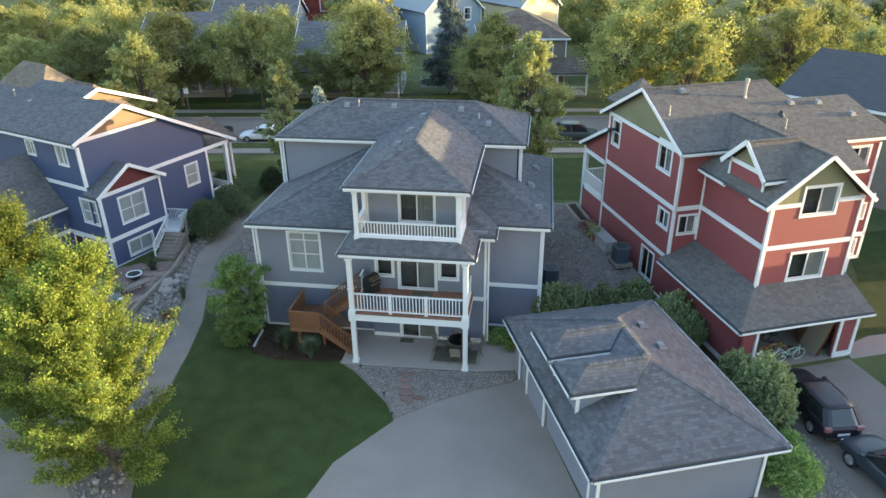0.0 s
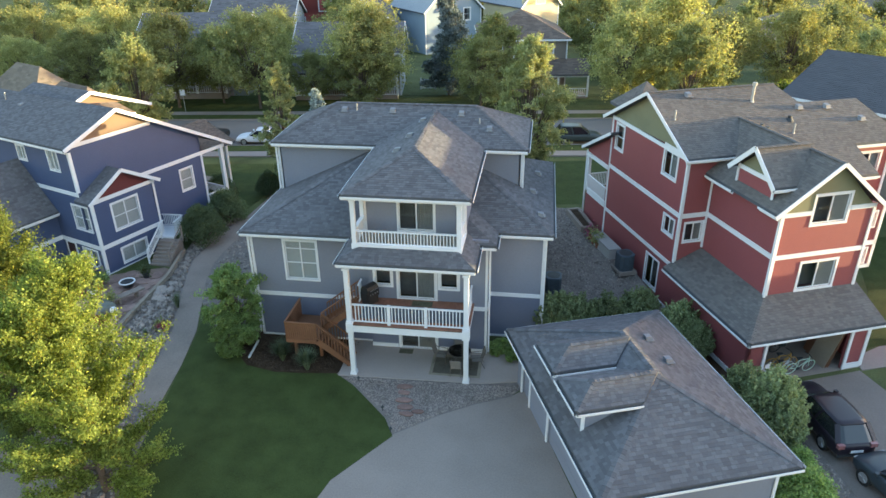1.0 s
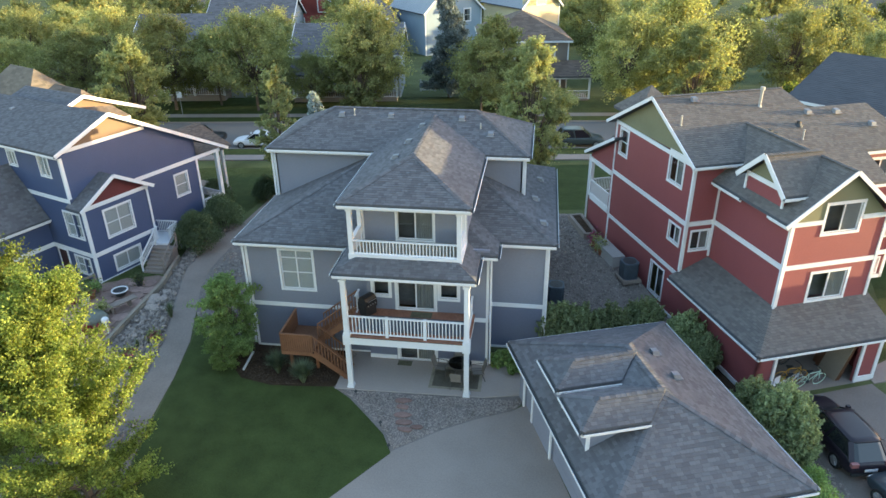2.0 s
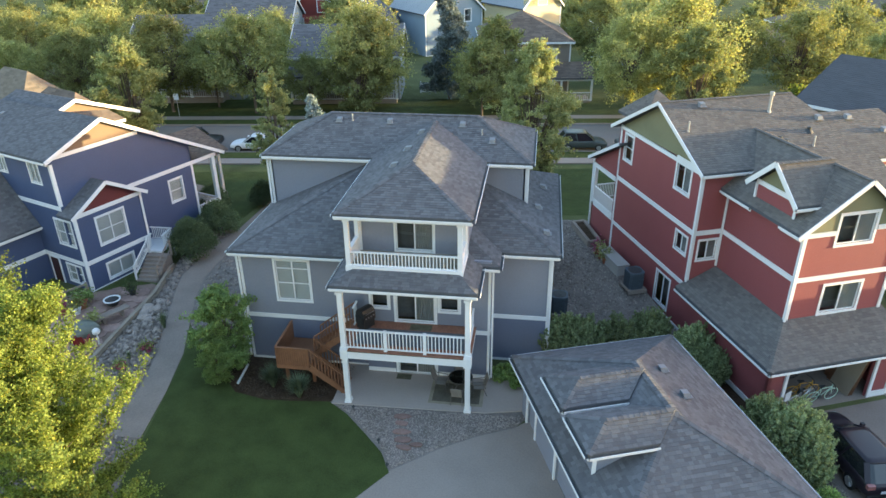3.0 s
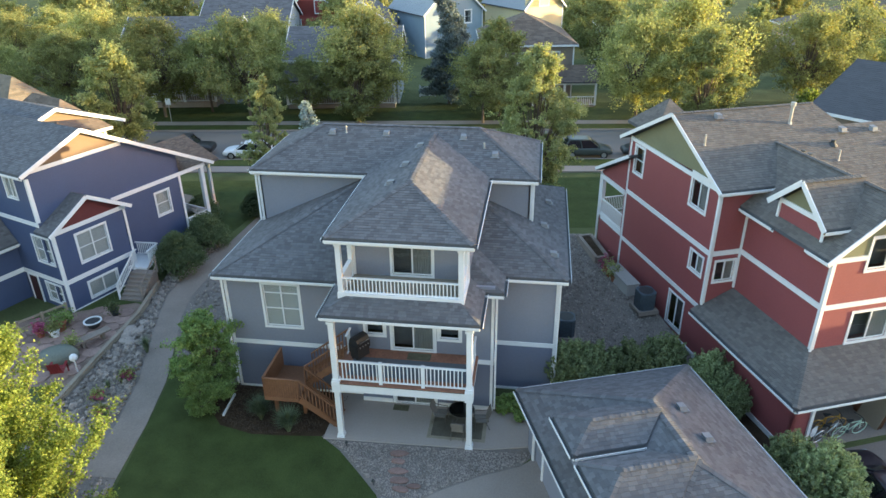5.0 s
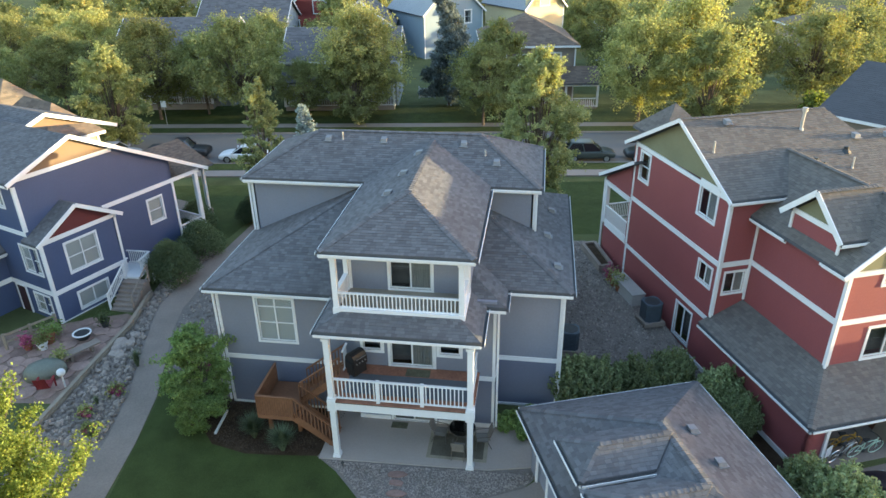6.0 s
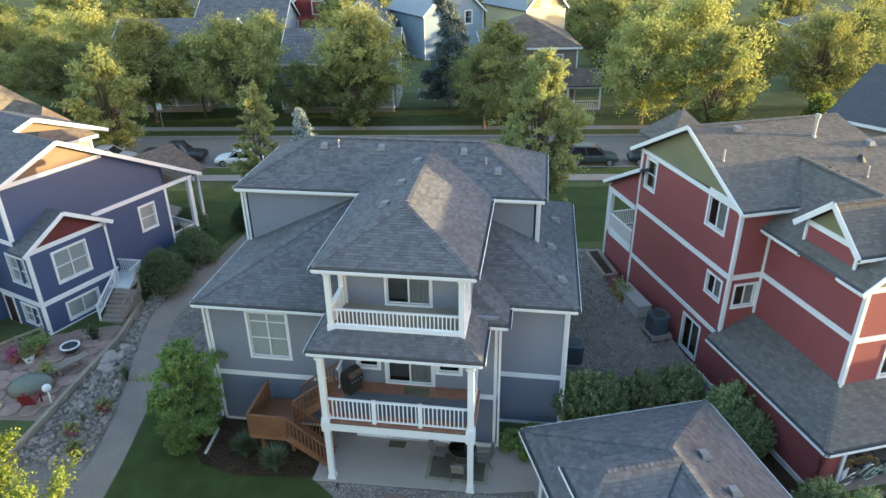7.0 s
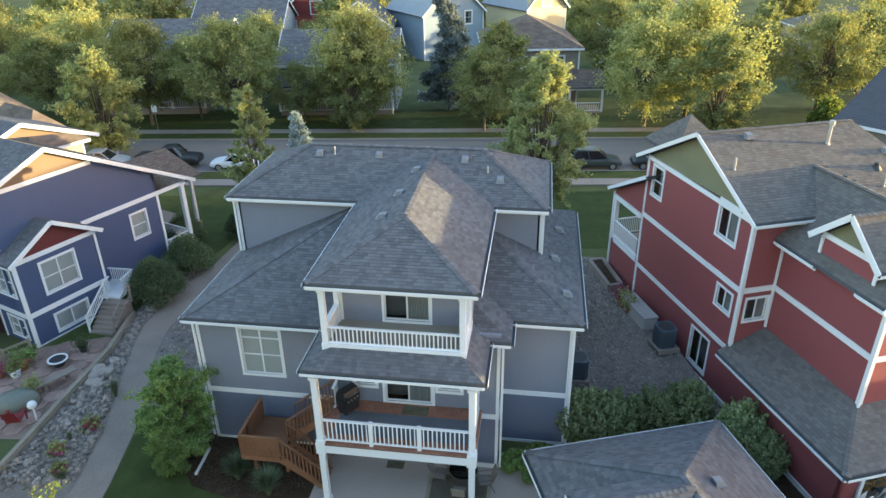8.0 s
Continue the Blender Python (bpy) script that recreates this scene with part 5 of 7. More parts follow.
NEEDLE_DARK = leaf_material("dark_spruce_needle", (0.2, 0.245, 0.26), 0.2)
BLADE = leaf_material("grey_green_blade", (0.16, 0.2, 0.13), 0.3)
FLOWER = leaf_material("pink_petal", (0.45, 0.12, 0.24), 0.3)

# the trees close to the camera
a = tree("tall young tree with bright yellow-green leaves in sunlight", 10.2, 3.3, 150000, 0.064, LEAF_LIT, 3, "spray", 0.03, 100, 0.11)
a.matrix_basis = pose(-15.2, 20.53, 0, 0, 0, 40)
a = tree("tall yellow-green tree beside the alley", 11.2, 3.0, 120000, 0.066, LEAF_LIT, 4, "spray", 0.05, 90, 0.16)
a.matrix_basis = pose(-20.6, 23.4, 0, 0, 0, 10)
# along the street: (x, y, z, turn, scale)
put(lobed_tree("slim columnar tree with a sunlit yellow top", 10.6, 1.5, 44000, 0.085, LEAF_PALE, 5, 0.05, 90, taper=0.4, rough=0.3), [(-18.6, 51.0, 0, 0, 1.0)], "")
put(tree("small blue spruce with silvery needles", 7.6, 1.6, 16000, 0.12, NEEDLE, 6, "cone", 0.05, 70, 0.12), [(-17.6, 57.0, 0, 0, 1.0)], "")
put(lobed_tree("pale leafy poplar behind the grey house", 11.9, 3.0, 72000, 0.11, LEAF_PALE, 7, 0.1, 100, taper=0.6, rough=0.35), [(-0.1, 56.0, 0, 0, 1.0)], "")
put(lobed_tree("tall conical green poplar by the pavement", 9.7, 3.3, 30000, 0.14, LEAF_MID, 8, 0.08, 80, taper=0.62, rough=0.4), [(-18.8, 76.0, 0, 0, 1.0), (-39.1, 66.0, 0, 70, 0.98), (15.8, 76.0, 0, 150, 1.03), (-4.4, 80.0, -0.1, 200, 1.05)], "poplars")
put(tree("tall blue spruce between the far houses", 13.4, 3.3, 36000, 0.17, NEEDLE_DARK, 9, "cone", 0.1, 90, 0.2), [(-10.3, 85.0, -0.3, 0, 1.0)], "")
A = lobed_tree("spreading street tree with olive-green crown", 11.4, 5.4, 34000, 0.15, LEAF_OLIVE, 10, 0.2, 120)
put(A, [(-40.6, 76.0, 0, 40, 0.92), (-18.6, 78.6, 0, 0, 1.0), (10.0, 80.0, -0.1, 120, 0.92), (14.6, 84.0, -0.2, 200, 1.08), (28.8, 88.0, -0.4, 240, 0.92), (-55.3, 88.0, -0.4, 280, 0.88), (-68.4, 90.0, -0.5, 310, 0.82), (-51.8, 92.0, -0.6, 20, 0.8), (20.8, 87.0, -0.4, 100, 0.85)], "street trees")
B = lobed_tree("broad leafy tree with dense green crown", 11.0, 5.2, 34000, 0.15, LEAF_MID, 11, 0.22, 120)
put(B, [(-31.0, 76.5, 0, 0, 0.96), (-24.6, 78.0, 0, 320, 0.56), (-36.3, 78.5, 0, 80, 0.78), (-5.8, 77.0, 0, 50, 0.74), (-52.8, 78.0, 0, 140, 0.78), (-46.5, 80.0, -0.1, 75, 0.72), (-44.2, 91.0, -0.5, 190, 0.8), (-60.5, 78.0, 0, 15, 0.66), (13.1, 100.0, -1.0, 230, 1.02), (37.6, 100.0, -1.0, 260, 0.92), (8.9, 108.0, -1.3, 290, 0.95), (-67.0, 98.0, -0.9, 330, 0.85), (39.0, 91.0, -0.6, 170, 0.72), (-26.0, 92.0, -0.6, 210, 0.85), (-34.5, 93.0, -0.7, 250, 0.86)], "green trees")
put(bush("yellow-green shrub behind the dark roof", 2.0, 1.9, 5.0, 5000, 0.2, LEAF_LIT, 14, lumps=18), [(25.5, 76.0, 0, 0, 1.0)], "")
C = lobed_tree("distant rounded tree with dark green crown", 8.6, 4.6, 13000, 0.26, LEAF_MID, 12, 0.1, 50)
far = []
rnd = random.Random(5)
for i in range(60):
    y = rnd.choice((106, 116, 128, 142, 158, 176, 196)) + rnd.uniform(-5, 5)
    x = rnd.uniform(-0.74, 0.62) * y
    if -46 < x < 6 and y < 124 or 26 < x < 42 and y < 130:
        continue
    far.append((x, y, fall(y), rnd.uniform(0, 360), rnd.uniform(0.75, 1.1)))
put(C, far[: len(far) // 2], "distant trees")
D = lobed_tree("distant tree with sunlit olive crown", 8.8, 4.7, 13000, 0.26, LEAF_OLIVE, 13, 0.1, 50)
put(D, far[len(far) // 2:] + [(-74.0, 92.0, -0.3, 0, 1.0), (-82.0, 100.0, -0.5, 30, 0.95), (-71.0, 110.0, -1.4, 60, 1.1), (-63.0, 113.0, -1.5, 90, 0.85), (-92.0, 120.0, -1.8, 10, 0.95), (-57.0, 124.0, -2.0, 50, 0.95), (42.0, 108.0, -1.3, 0, 0.9)], "distant trees")
# shrubs round the grey house
put(lobed_tree("large rounded leafy shrub at the house corner", 4.4, 1.4, 40000, 0.065, LEAF_FRESH, 21, 0.0, 90, "bush", "bush", 0.25, 0.6), [(-14.1, 30.75, 0, 0, 1.04), (-14.1, 29.7, 0, 130, 0.6)], "shrubs at the house corner")
hedge = willow_bush("willow-like grey-green bush behind the garage", 1.3, 1.15, 2.35, 230, LEAF_BUSH, 22)
put(hedge, [(2.15, 33.5, 0, 0, 1.06), (3.26, 33.85, 0, 60, 0.95), (4.73, 34.15, 0, 120, 0.95), (6.3, 34.8, 0.05, 200, 0.97), (8.3, 33.85, 0, 20, 0.95), (8.97, 32.6, 0, 250, 0.75)], "bushes behind the garage")
put(willow_bush("tall grey-green bush beside the parked cars", 1.4, 1.25, 2.75, 260, LEAF_BUSH, 23), [(11, 27.52, 0, 0, 1.02), (11.3, 26.55, 0, 60, 0.77), (10.09, 28.58, 0, 90, 0.82)], "bushes by the driveway")
put(bush("bright green shrub at the garage corner", 1.2, 1.1, 1.8, 8000, 0.08, LEAF_FRESH, 24, lumps=18), [(10.99, 23.04, 0, 0, 1.02), (11.49, 24.99, 0, 50, 0.61), (7.6, 19.75, 0, 100, 0.56)], "green shrubs")
put(bush("dark evergreen shrub beside the blue house", 1.5, 1.4, 2.3, 24000, 0.055, LEAF_DARK, 25, lumps=46), [(-21.55, 42.3, 0, 0, 1.22), (-21.44, 45.71, 0, 70, 1.13), (-23.44, 49.31, 0, 120, 1.03), (-20.22, 51.19, 0, 200, 0.87), (-16.71, 47.57, 0, 10, 0.86)], "evergreen shrubs")
put(bush("low fresh-green perennials at the foot of the wall", 0.6, 0.5, 0.75, 2200, 0.12, LEAF_FRESH, 26, "perennials", "plant", 8), [(-0.67, 31.69, 0, 0, 1.04), (0.15, 32.1, 0, 70, 1.04), (-0.04, 31.09, 0, 140, 0.93)], "perennials")
put(tuft("spiky grey-green grass clump in the mulch", 0.95, 0.6, 900, BLADE, 27), [(-11.37, 29.6, 0.02, 0, 1.3), (-9.9, 29.0, 0.02, 50, 1.3)], "grass clumps")
put(tuft("wispy green grass tuft in the rock bed", 0.9, 0.5, 160, BLADE, 28), [(-19.09, 33.75, 0.02, 0, 1.16), (-19.34, 30.76, 0.02, 50, 0.63), (-18.16, 28.64, 0.02, 90, 0.63)], "rock bed grasses")
for x, y, s in ((-18.9, 31.6, 0.9), (-19.4, 30.0, 0.8), (-18.6, 29.0, 0.7), (-15.6, 33.6, 1.0)):
    f = bush("clump of pink garden flowers in the rock bed", 0.45 * s, 0.4 * s, 0.5 * s, 700, 0.07, FLOWER, int(x * -100), "flowers", "flowers", 7)
    part("foliage", leaf_mesh("foliage", np.random.default_rng(3).normal(size=(500, 3)) * 0.2 * s + np.array([0, 0, 0.22]), 0.08, LEAF_MID, 2), LEAF_MID, f, kind="stuff")
    f.matrix_basis = pose(x, y, 0.02)


# ---- neighbouring and far houses ----
def plain_house(label, at, w, d, h, rise, wall_mat, roof_mat, kind="gable", windows=(), porch=None, base=0.0, trim=None):
    """A simple house: four walls, a solid shingled roof, windows on its camera side and perhaps a porch. at: pose of its front left corner."""
    trim = trim or WHITE
    t = thing("house", at, label, "house")
    holes = [hole(*q) for q in windows]
    g = [(0, h), (w, h), (w / 2, h + rise)] if kind == "gable_front" else None
    wall(t, face(0, 0, 0), w, -3 + base, h, wall_mat, holes, gable=g)
    for q in holes:
        window(t, face(0, 0, 0), *q, 2 if q[1] - q[0] > 1.0 else 1, (0.5,), "half", 0.12)
    wall(t, face(0, d, -90), d, -3 + base, h, wall_mat, gable=[(0, h), (d, h), (d / 2, h + rise)] if kind == "gable" else None)
    wall(t, face(w, 0, 90), d, -3 + base, h, wall_mat, gable=[(0, h), (d, h), (d / 2, h + rise)] if kind == "gable" else None)
    wall(t, face(w, d, 180), w, -3 + base, h, wall_mat, gable=[(0, h), (w, h), (w / 2, h + rise)] if g else None)
    o = 0.4
    if kind == "hip":
        pl = hip(-o, w + o, -o, d + o, h, rise / (min(w, d) / 2))
    elif kind == "gable":
        k = rise / (d / 2)
        pl = [[(-o, -o, h - o * k), (w + o, -o, h - o * k), (w + o, d / 2, h + rise), (-o, d / 2, h + rise)], [(w + o, d + o, h - o * k), (-o, d + o, h - o * k), (-o, d / 2, h + rise), (w + o, d / 2, h + rise)]]
    else:
        k = rise / (w / 2)
        pl = [[(-o, d + o, h - o * k), (-o, -o, h - o * k), (w / 2, -o, h + rise), (w / 2, d + o, h + rise)], [(w + o, -o, h - o * k), (w + o, d + o, h - o * k), (w / 2, d + o, h + rise), (w / 2, -o, h + rise)]]
    roof(t, [[(x, y, z + 0.14) for x, y, z in p] for p in pl], roof_mat, course=0.22, tab=0.5)
    if kind == "hip":
        for p, q in (((-o, -o), (w + o, -o)), ((-o, -o), (-o, d + o)), ((w + o, -o), (w + o, d + o))):
            strip("fascia", (*p, h + 0.02), (*q, h + 0.02), 0.06, 0.2, WHITE, t)
    elif kind == "gable":
        for x in (-o, w + o):
            for y in (-o, d + o):
                strip("rake", (x, y, h - o * k + 0.06), (x, d / 2, h + rise + 0.06), 0.06, 0.2, trim, t)
        strip("fascia", (-o, -o, h - o * k + 0.04), (w + o, -o, h - o * k + 0.04), 0.06, 0.2, WHITE, t)
    else:
        for x in (-o, w + o):
            strip("rake", (x, -o, h - o * k + 0.06), (w / 2, -o, h + rise + 0.06), 0.06, 0.2, trim, t)
    for x in (0, w):
        boxes("corner_board", [(x - 0.07, x + 0.07, -0.04, 0.0, base, h)], WHITE, t)
    if porch:
        x0, x1, dep, zf, ze = porch
        boxes("porch_floor", [(x0, x1, -dep, 0, base - 0.3, zf)], CONCRETE, t)
        roof(t, [[(x0 - 0.3, -dep - 0.3, ze), (x1 + 0.3, -dep - 0.3, ze), (x1 + 0.3, 0, ze + 0.45 * dep), (x0 - 0.3, 0, ze + 0.45 * dep)]], roof_mat, name="porch_roof", course=0.22, tab=0.5)
        strip("porch_beam", (x0, -dep, ze - 0.22), (x1, -dep, ze - 0.22), 0.14, 0.24, WHITE, t)
        n = max(2, round((x1 - x0) / 2.6) + 1)
        for i in range(n):
            x = x0 + (x1 - x0) * i / (n - 1)
            boxes("porch_post", [(x - 0.1, x + 0.1, -dep - 0.1, -dep + 0.1, zf, ze - 0.2)], WHITE, t)
        railing(t, (x0 + 0.1, -dep), (x1 - 0.1, -dep), zf, 0.9, 0.22)
    return t


TAUPE = siding("taupe_siding", (0.225, 0.19, 0.165))
PALE = siding("pale_blue_siding", (0.34, 0.38, 0.42))
SKY = siding("sky_blue_siding", (0.24, 0.31, 0.38))
CREAM = siding("cream_siding", (0.62, 0.53, 0.33))
BARN = siding("barn_red_siding", (0.30, 0.06, 0.055))
MOSS = siding("moss_green_siding", (0.13, 0.14, 0.09))
BUFF = siding("buff_siding", (0.36, 0.29, 0.22))
PALE_ROOF = material("pale_metal_roof", (0.27, 0.285, 0.31), 0.5, 0.1, 4, 20, 0.05)
TAN_ROOF = material("sandy_shingle", (0.17, 0.14, 0.11), 0.9, 0.15, 5, 160, 0.5, island=0.2)
plain_house("taupe two-storey house with a brown hipped roof", pose(-6.5, 85.9, -0.5, 0, 0, 8) @ Matrix.Scale(1.07, 4), 9.4, 10.5, 6.4, 2.3, TAUPE, SHINGLE_TAN, "hip", ((3.6, 4.3, 4.6, 5.6), (4.5, 5.2, 4.6, 5.6), (6.4, 7.9, 4.3, 5.7), (6.6, 7.9, 1.2, 2.6), (1.0, 2.2, 4.3, 5.6)), (5.0, 11.5, 2.6, 0.7, 3.2))
plain_house("pale blue-grey house with a railed front porch", pose(-28.8, 83.3, -0.2, 0, 0, 8) @ Matrix.Scale(1.2, 4), 10.5, 9.0, 4.4, 2.2, PALE, SHINGLE, "gable", ((2.2, 3.9, 1.1, 2.5), (6.2, 7.4, 1.1, 2.5)), (0.2, 10.3, 2.3, 0.6, 2.9))
plain_house("grey house with a white porch behind the street trees", pose(-48.15, 81.68, 0, 0, 0, 8) @ Matrix.Scale(1.17, 4), 11.0, 9.0, 5.0, 2.6, PALE, SHINGLE, "gable", ((1.5, 3.0, 1.1, 2.4), (7.0, 8.5, 1.1, 2.4)), (0.5, 9.5, 2.3, 0.6, 2.9))
plain_house("barn-red gabled house with white trim", pose(-45.6, 128.7, -2.2, 0, 0, 8) @ Matrix.Scale(1.26, 4), 8.0, 9.0, 4.6, 4.0, BARN, SHINGLE, "gable_front", ((1.0, 2.2, 2.3, 4.1), (4.4, 6.4, 5.0, 6.6)))
plain_house("moss-green gabled house with white trim", pose(-55.6, 131.57, -2.2, 0, 0, 8) @ Matrix.Scale(1.28, 4), 6.5, 9.0, 5.5, 3.0, MOSS, SHINGLE, "gable_front", ((2.5, 4.0, 5.2, 6.6),))
plain_house("sky-blue gabled house with pale roof", pose(-19.2, 121.5, -2.0, 0, 0, 38) @ Matrix.Scale(1.23, 4), 9.0, 10.0, 5.8, 4.2, SKY, PALE_ROOF, "gable_front", ((6.2, 7.2, 4.2, 5.8),))
plain_house("cream board-sided gabled house with pale roof", pose(-3.2, 126.5, -2.0, 0, 0, 38) @ Matrix.Scale(1.22, 4), 6.4, 10.0, 6.2, 3.4, CREAM, PALE_ROOF, "gable_front", ((2.4, 3.9, 6.3, 7.4),))
plain_house("white house with a dark gable roof", pose(-33.99, 118.45, -1.6, 0, 0, 8) @ Matrix.Scale(1.23, 4), 8.0, 9.0, 4.2, 3.0, PALE, SHINGLE, "gable_front")
plain_house("small blue house among the trees", pose(9.65, 113.21, -1.6, 0, 0, 8) @ Matrix.Scale(1.18, 4), 8.0, 9.0, 4.6, 2.6, SKY, SHINGLE, "hip", ((2.0, 3.4, 1.4, 2.8),))
plain_house("buff house with a sandy hipped roof", pose(39.93, 120.87, -2.6, 0, 0, 8) @ Matrix.Scale(1.17, 4), 13.0, 11.0, 4.6, 2.4, BUFF, TAN_ROOF, "hip", ((2.0, 3.4, 1.4, 2.8), (8.0, 9.4, 1.4, 2.8)))
plain_house("buff house among distant trees", pose(13.91, 141.08, -3.2, 0, 0, 8) @ Matrix.Scale(1.23, 4), 13.0, 11.0, 4.6, 2.4, BUFF, SHINGLE, "hip")
plain_house("distant buff house with a sandy roof", pose(-70.94, 141.64, -3.0, 0, 0, 8) @ Matrix.Scale(1.31, 4), 12.0, 11.0, 5.0, 2.4, BUFF, TAN_ROOF, "hip")
plain_house("distant pale house with a grey roof", pose(-54.14, 113.92, -1.4, 0, 0, 8) @ Matrix.Scale(1.24, 4), 11.0, 9.0, 4.6, 2.4, PALE, SHINGLE, "gable")
plain_house("distant buff house with a sandy roof", pose(64.34, 151.45, -4.0, 0, 0, 8) @ Matrix.Scale(1.20, 4), 13.0, 11.0, 5.0, 2.4, BUFF, TAN_ROOF, "hip")
plain_house("dark-roofed house with one great roof slope", pose(19.56, 58.76, 0, 0, 0, -44) @ Matrix.Scale(1.06, 4), 20.0, 11.6, 6.65, 2.35, TAUPE, SLATE, "gable", trim=SLATE)
plain_house("house with a sandy hipped roof behind the blue house", pose(-35.4, 51.98, 0, 0, 0, 64) @ Matrix.Scale(1.10, 4), 3.4, 7.0, 4.55, 1.7, BUFF, SHINGLE_TAN, "hip")
plain_house("house with a tan hipped roof behind the blue house", pose(-43.6, 57.48, 0, 0, 0, 64) @ Matrix.Scale(1.12, 4), 3.4, 7.0, 4.7, 1.75, BUFF, TAN_ROOF, "hip")
# unseen garage-shaped block, added on the right to keep the evening sun off the garage roof
shade_block = thing("garage", Matrix(), "unseen garage-shaped block added to keep the low sun off the roofs", "garage")
boxes("wall", [(30, 38, 16.0, 38.0, 0, 3.0)], TAUPE, shade_block)
roof(shade_block, [[(29.6, 15.6, 3.0), (29.6, 38.3, 3.0), (34, 38.3, 5.2), (34, 15.6, 5.2)], [(38.4, 38.3, 3.0), (38.4, 15.6, 3.0), (34, 15.6, 5.2), (34, 38.3, 5.2)]], SHINGLE, course=0.3, tab=0.6)
bm = bmesh.new()
prism(bm, [(30, 16, 2.95), (38, 16, 2.95), (34, 16, 5.0)], (0, 22.0, 0))
part("gable_wall", bm, TAUPE, shade_block)

# ---- cedar stairs from the deck ----
stairs = thing("stairs", Matrix(), "reddish-brown cedar stairs with a landing beside the deck", "stairs")
LX0, LX1, LY0, LY1, LZ = -10.95, -9.45, 30.15, 31.7, 1.45
boxes("landing", [(LX0, LX1, LY0, LY1, LZ - 0.18, LZ)], CEDAR, stairs)
for x, y in ((LX0 + 0.1, LY0 + 0.1), (LX1 - 0.1, LY0 + 0.1), (LX0 + 0.1, LY1 - 0.1)):
    boxes("leg", [(x - 0.07, x + 0.07, y - 0.07, y + 0.07, 0, LZ - 0.18)], CEDAR, stairs)
def flight(p, q, n, wide):
    """Treads and stringers from p (upper) to q (lower)."""
    p, q = Vector(p), Vector(q)
    for i in range(n):
        c = p.lerp(q, (i + 0.5) / n)
        z = p.z + (q.z - p.z) * (i + 1) / n
        boxes("tread", [(c.x - abs(p.x - q.x) / n / 2 - 0.02, c.x + abs(p.x - q.x) / n / 2 + 0.02, p.y, p.y + wide, z - 0.045, z)], CEDAR, stairs)
    for y in (p.y, p.y + wide):
        strip("stringer", (p.x, y, p.z - 0.12), (q.x, y, q.z + 0.05), 0.05, 0.26, CEDAR, stairs)
        strip("handrail", (p.x, y, p.z + 0.92), (q.x, y, q.z + 0.95), 0.09, 0.05, CEDAR, stairs)
        strip("lower_rail", (p.x, y, p.z + 0.12), (q.x, y, q.z + 0.18), 0.05, 0.06, CEDAR, stairs)
        m = max(6, int(abs(p.x - q.x) / 0.14))
        for i in range(m + 1):
            c = Vector((p.x, y, p.z)).lerp(Vector((q.x, y, q.z)), i / m)
            strip("baluster", c + Vector((0, 0, 0.1)), c + Vector((0, 0, 0.92)), 0.04, 0.04, CEDAR, stairs, (0, 1, 0))
flight((-7.65, 30.45, 2.9), (LX1, 30.45, LZ), 7, 1.0)
flight((LX1, 29.5, LZ), (-7.85, 29.5, 0.1), 8, 0.9)
boxes("landing", [(LX1 - 0.6, LX1, 29.45, LY0, LZ - 0.18, LZ)], CEDAR, stairs)
def slat_side(p, q):
    p, q = Vector((*p, LZ)), Vector((*q, LZ))
    n = int((q - p).length / 0.1)
    strip("handrail", p + Vector((0, 0, 0.95)), q + Vector((0, 0, 0.95)), 0.1, 0.05, CEDAR, stairs)
    strip("lower_rail", p + Vector((0, 0, -0.08)), q + Vector((0, 0, -0.08)), 0.06, 0.2, CEDAR, stairs)
    for i in range(n + 1):
        c = p.lerp(q, i / n)
        strip("slat", c + Vector((0, 0, -0.15)), c + Vector((0, 0, 0.93)), 0.075, 0.025, CEDAR, stairs, (0, 1, 0) if abs(p.x - q.x) > 0.1 else (1, 0, 0))
slat_side((LX0, LY0), (LX0, LY1))
slat_side((LX0, 29.45), (LX1 - 0.05, 29.45))
slat_side((LX0, 29.45), (LX0, LY0))
boxes("landing", [(LX0, LX1 - 0.6, 29.45, LY0, LZ - 0.18, LZ)], CEDAR, stairs)

# ---- deck and patio things ----
BLACK = material("black_enamel", (0.018, 0.018, 0.02), 0.55, 0.2, 8, 40, 0.03)
STEEL = material("stainless_steel", (0.55, 0.56, 0.58), 0.3, 0.1, 8, 40, 0.03, metal=0.9)
SLING = material("taupe_sling_fabric", (0.22, 0.20, 0.18), 0.85, 0.2, 20, 120, 0.2)
FRAME = material("bronze_metal", (0.14, 0.125, 0.11), 0.45, 0.1, 8, 40, 0.05, metal=0.5)
RUG = material("faded_rug", (0.12, 0.105, 0.08), 0.95, 0.35, 25, 120, 0.3)
RUG_EDGE = material("rug_border", (0.29, 0.25, 0.19), 0.95, 0.25, 25, 120, 0.3)
MAT = material("coir_mat", (0.11, 0.105, 0.07), 0.95, 0.4, 40, 160, 0.4)
RUBBER = material("tyre_rubber", (0.02, 0.02, 0.021), 0.8, 0.2, 10, 60, 0.1)

g = thing("grill", pose(-7.0, 30.75, 2.92, 0, 0, 58) @ Matrix.Scale(0.86, 4), "black gas grill with a domed lid on the deck", "grill")
bm = bmesh.new()
box(bm, -0.38, 0.38, -0.27, 0.27, 0.12, 0.72)
part("cabinet", bm, BLACK, g)
bm = bmesh.new()
prof = [(-0.3, 0.9), (-0.3, 1.05), (-0.2, 1.22), (0.0, 1.28), (0.2, 1.22), (0.3, 1.05), (0.3, 0.9)]
prism(bm, [(-0.4, y, z) for y, z in prof], (0.8, 0, 0))
part("lid", bm, BLACK, g)
bm = bmesh.new()
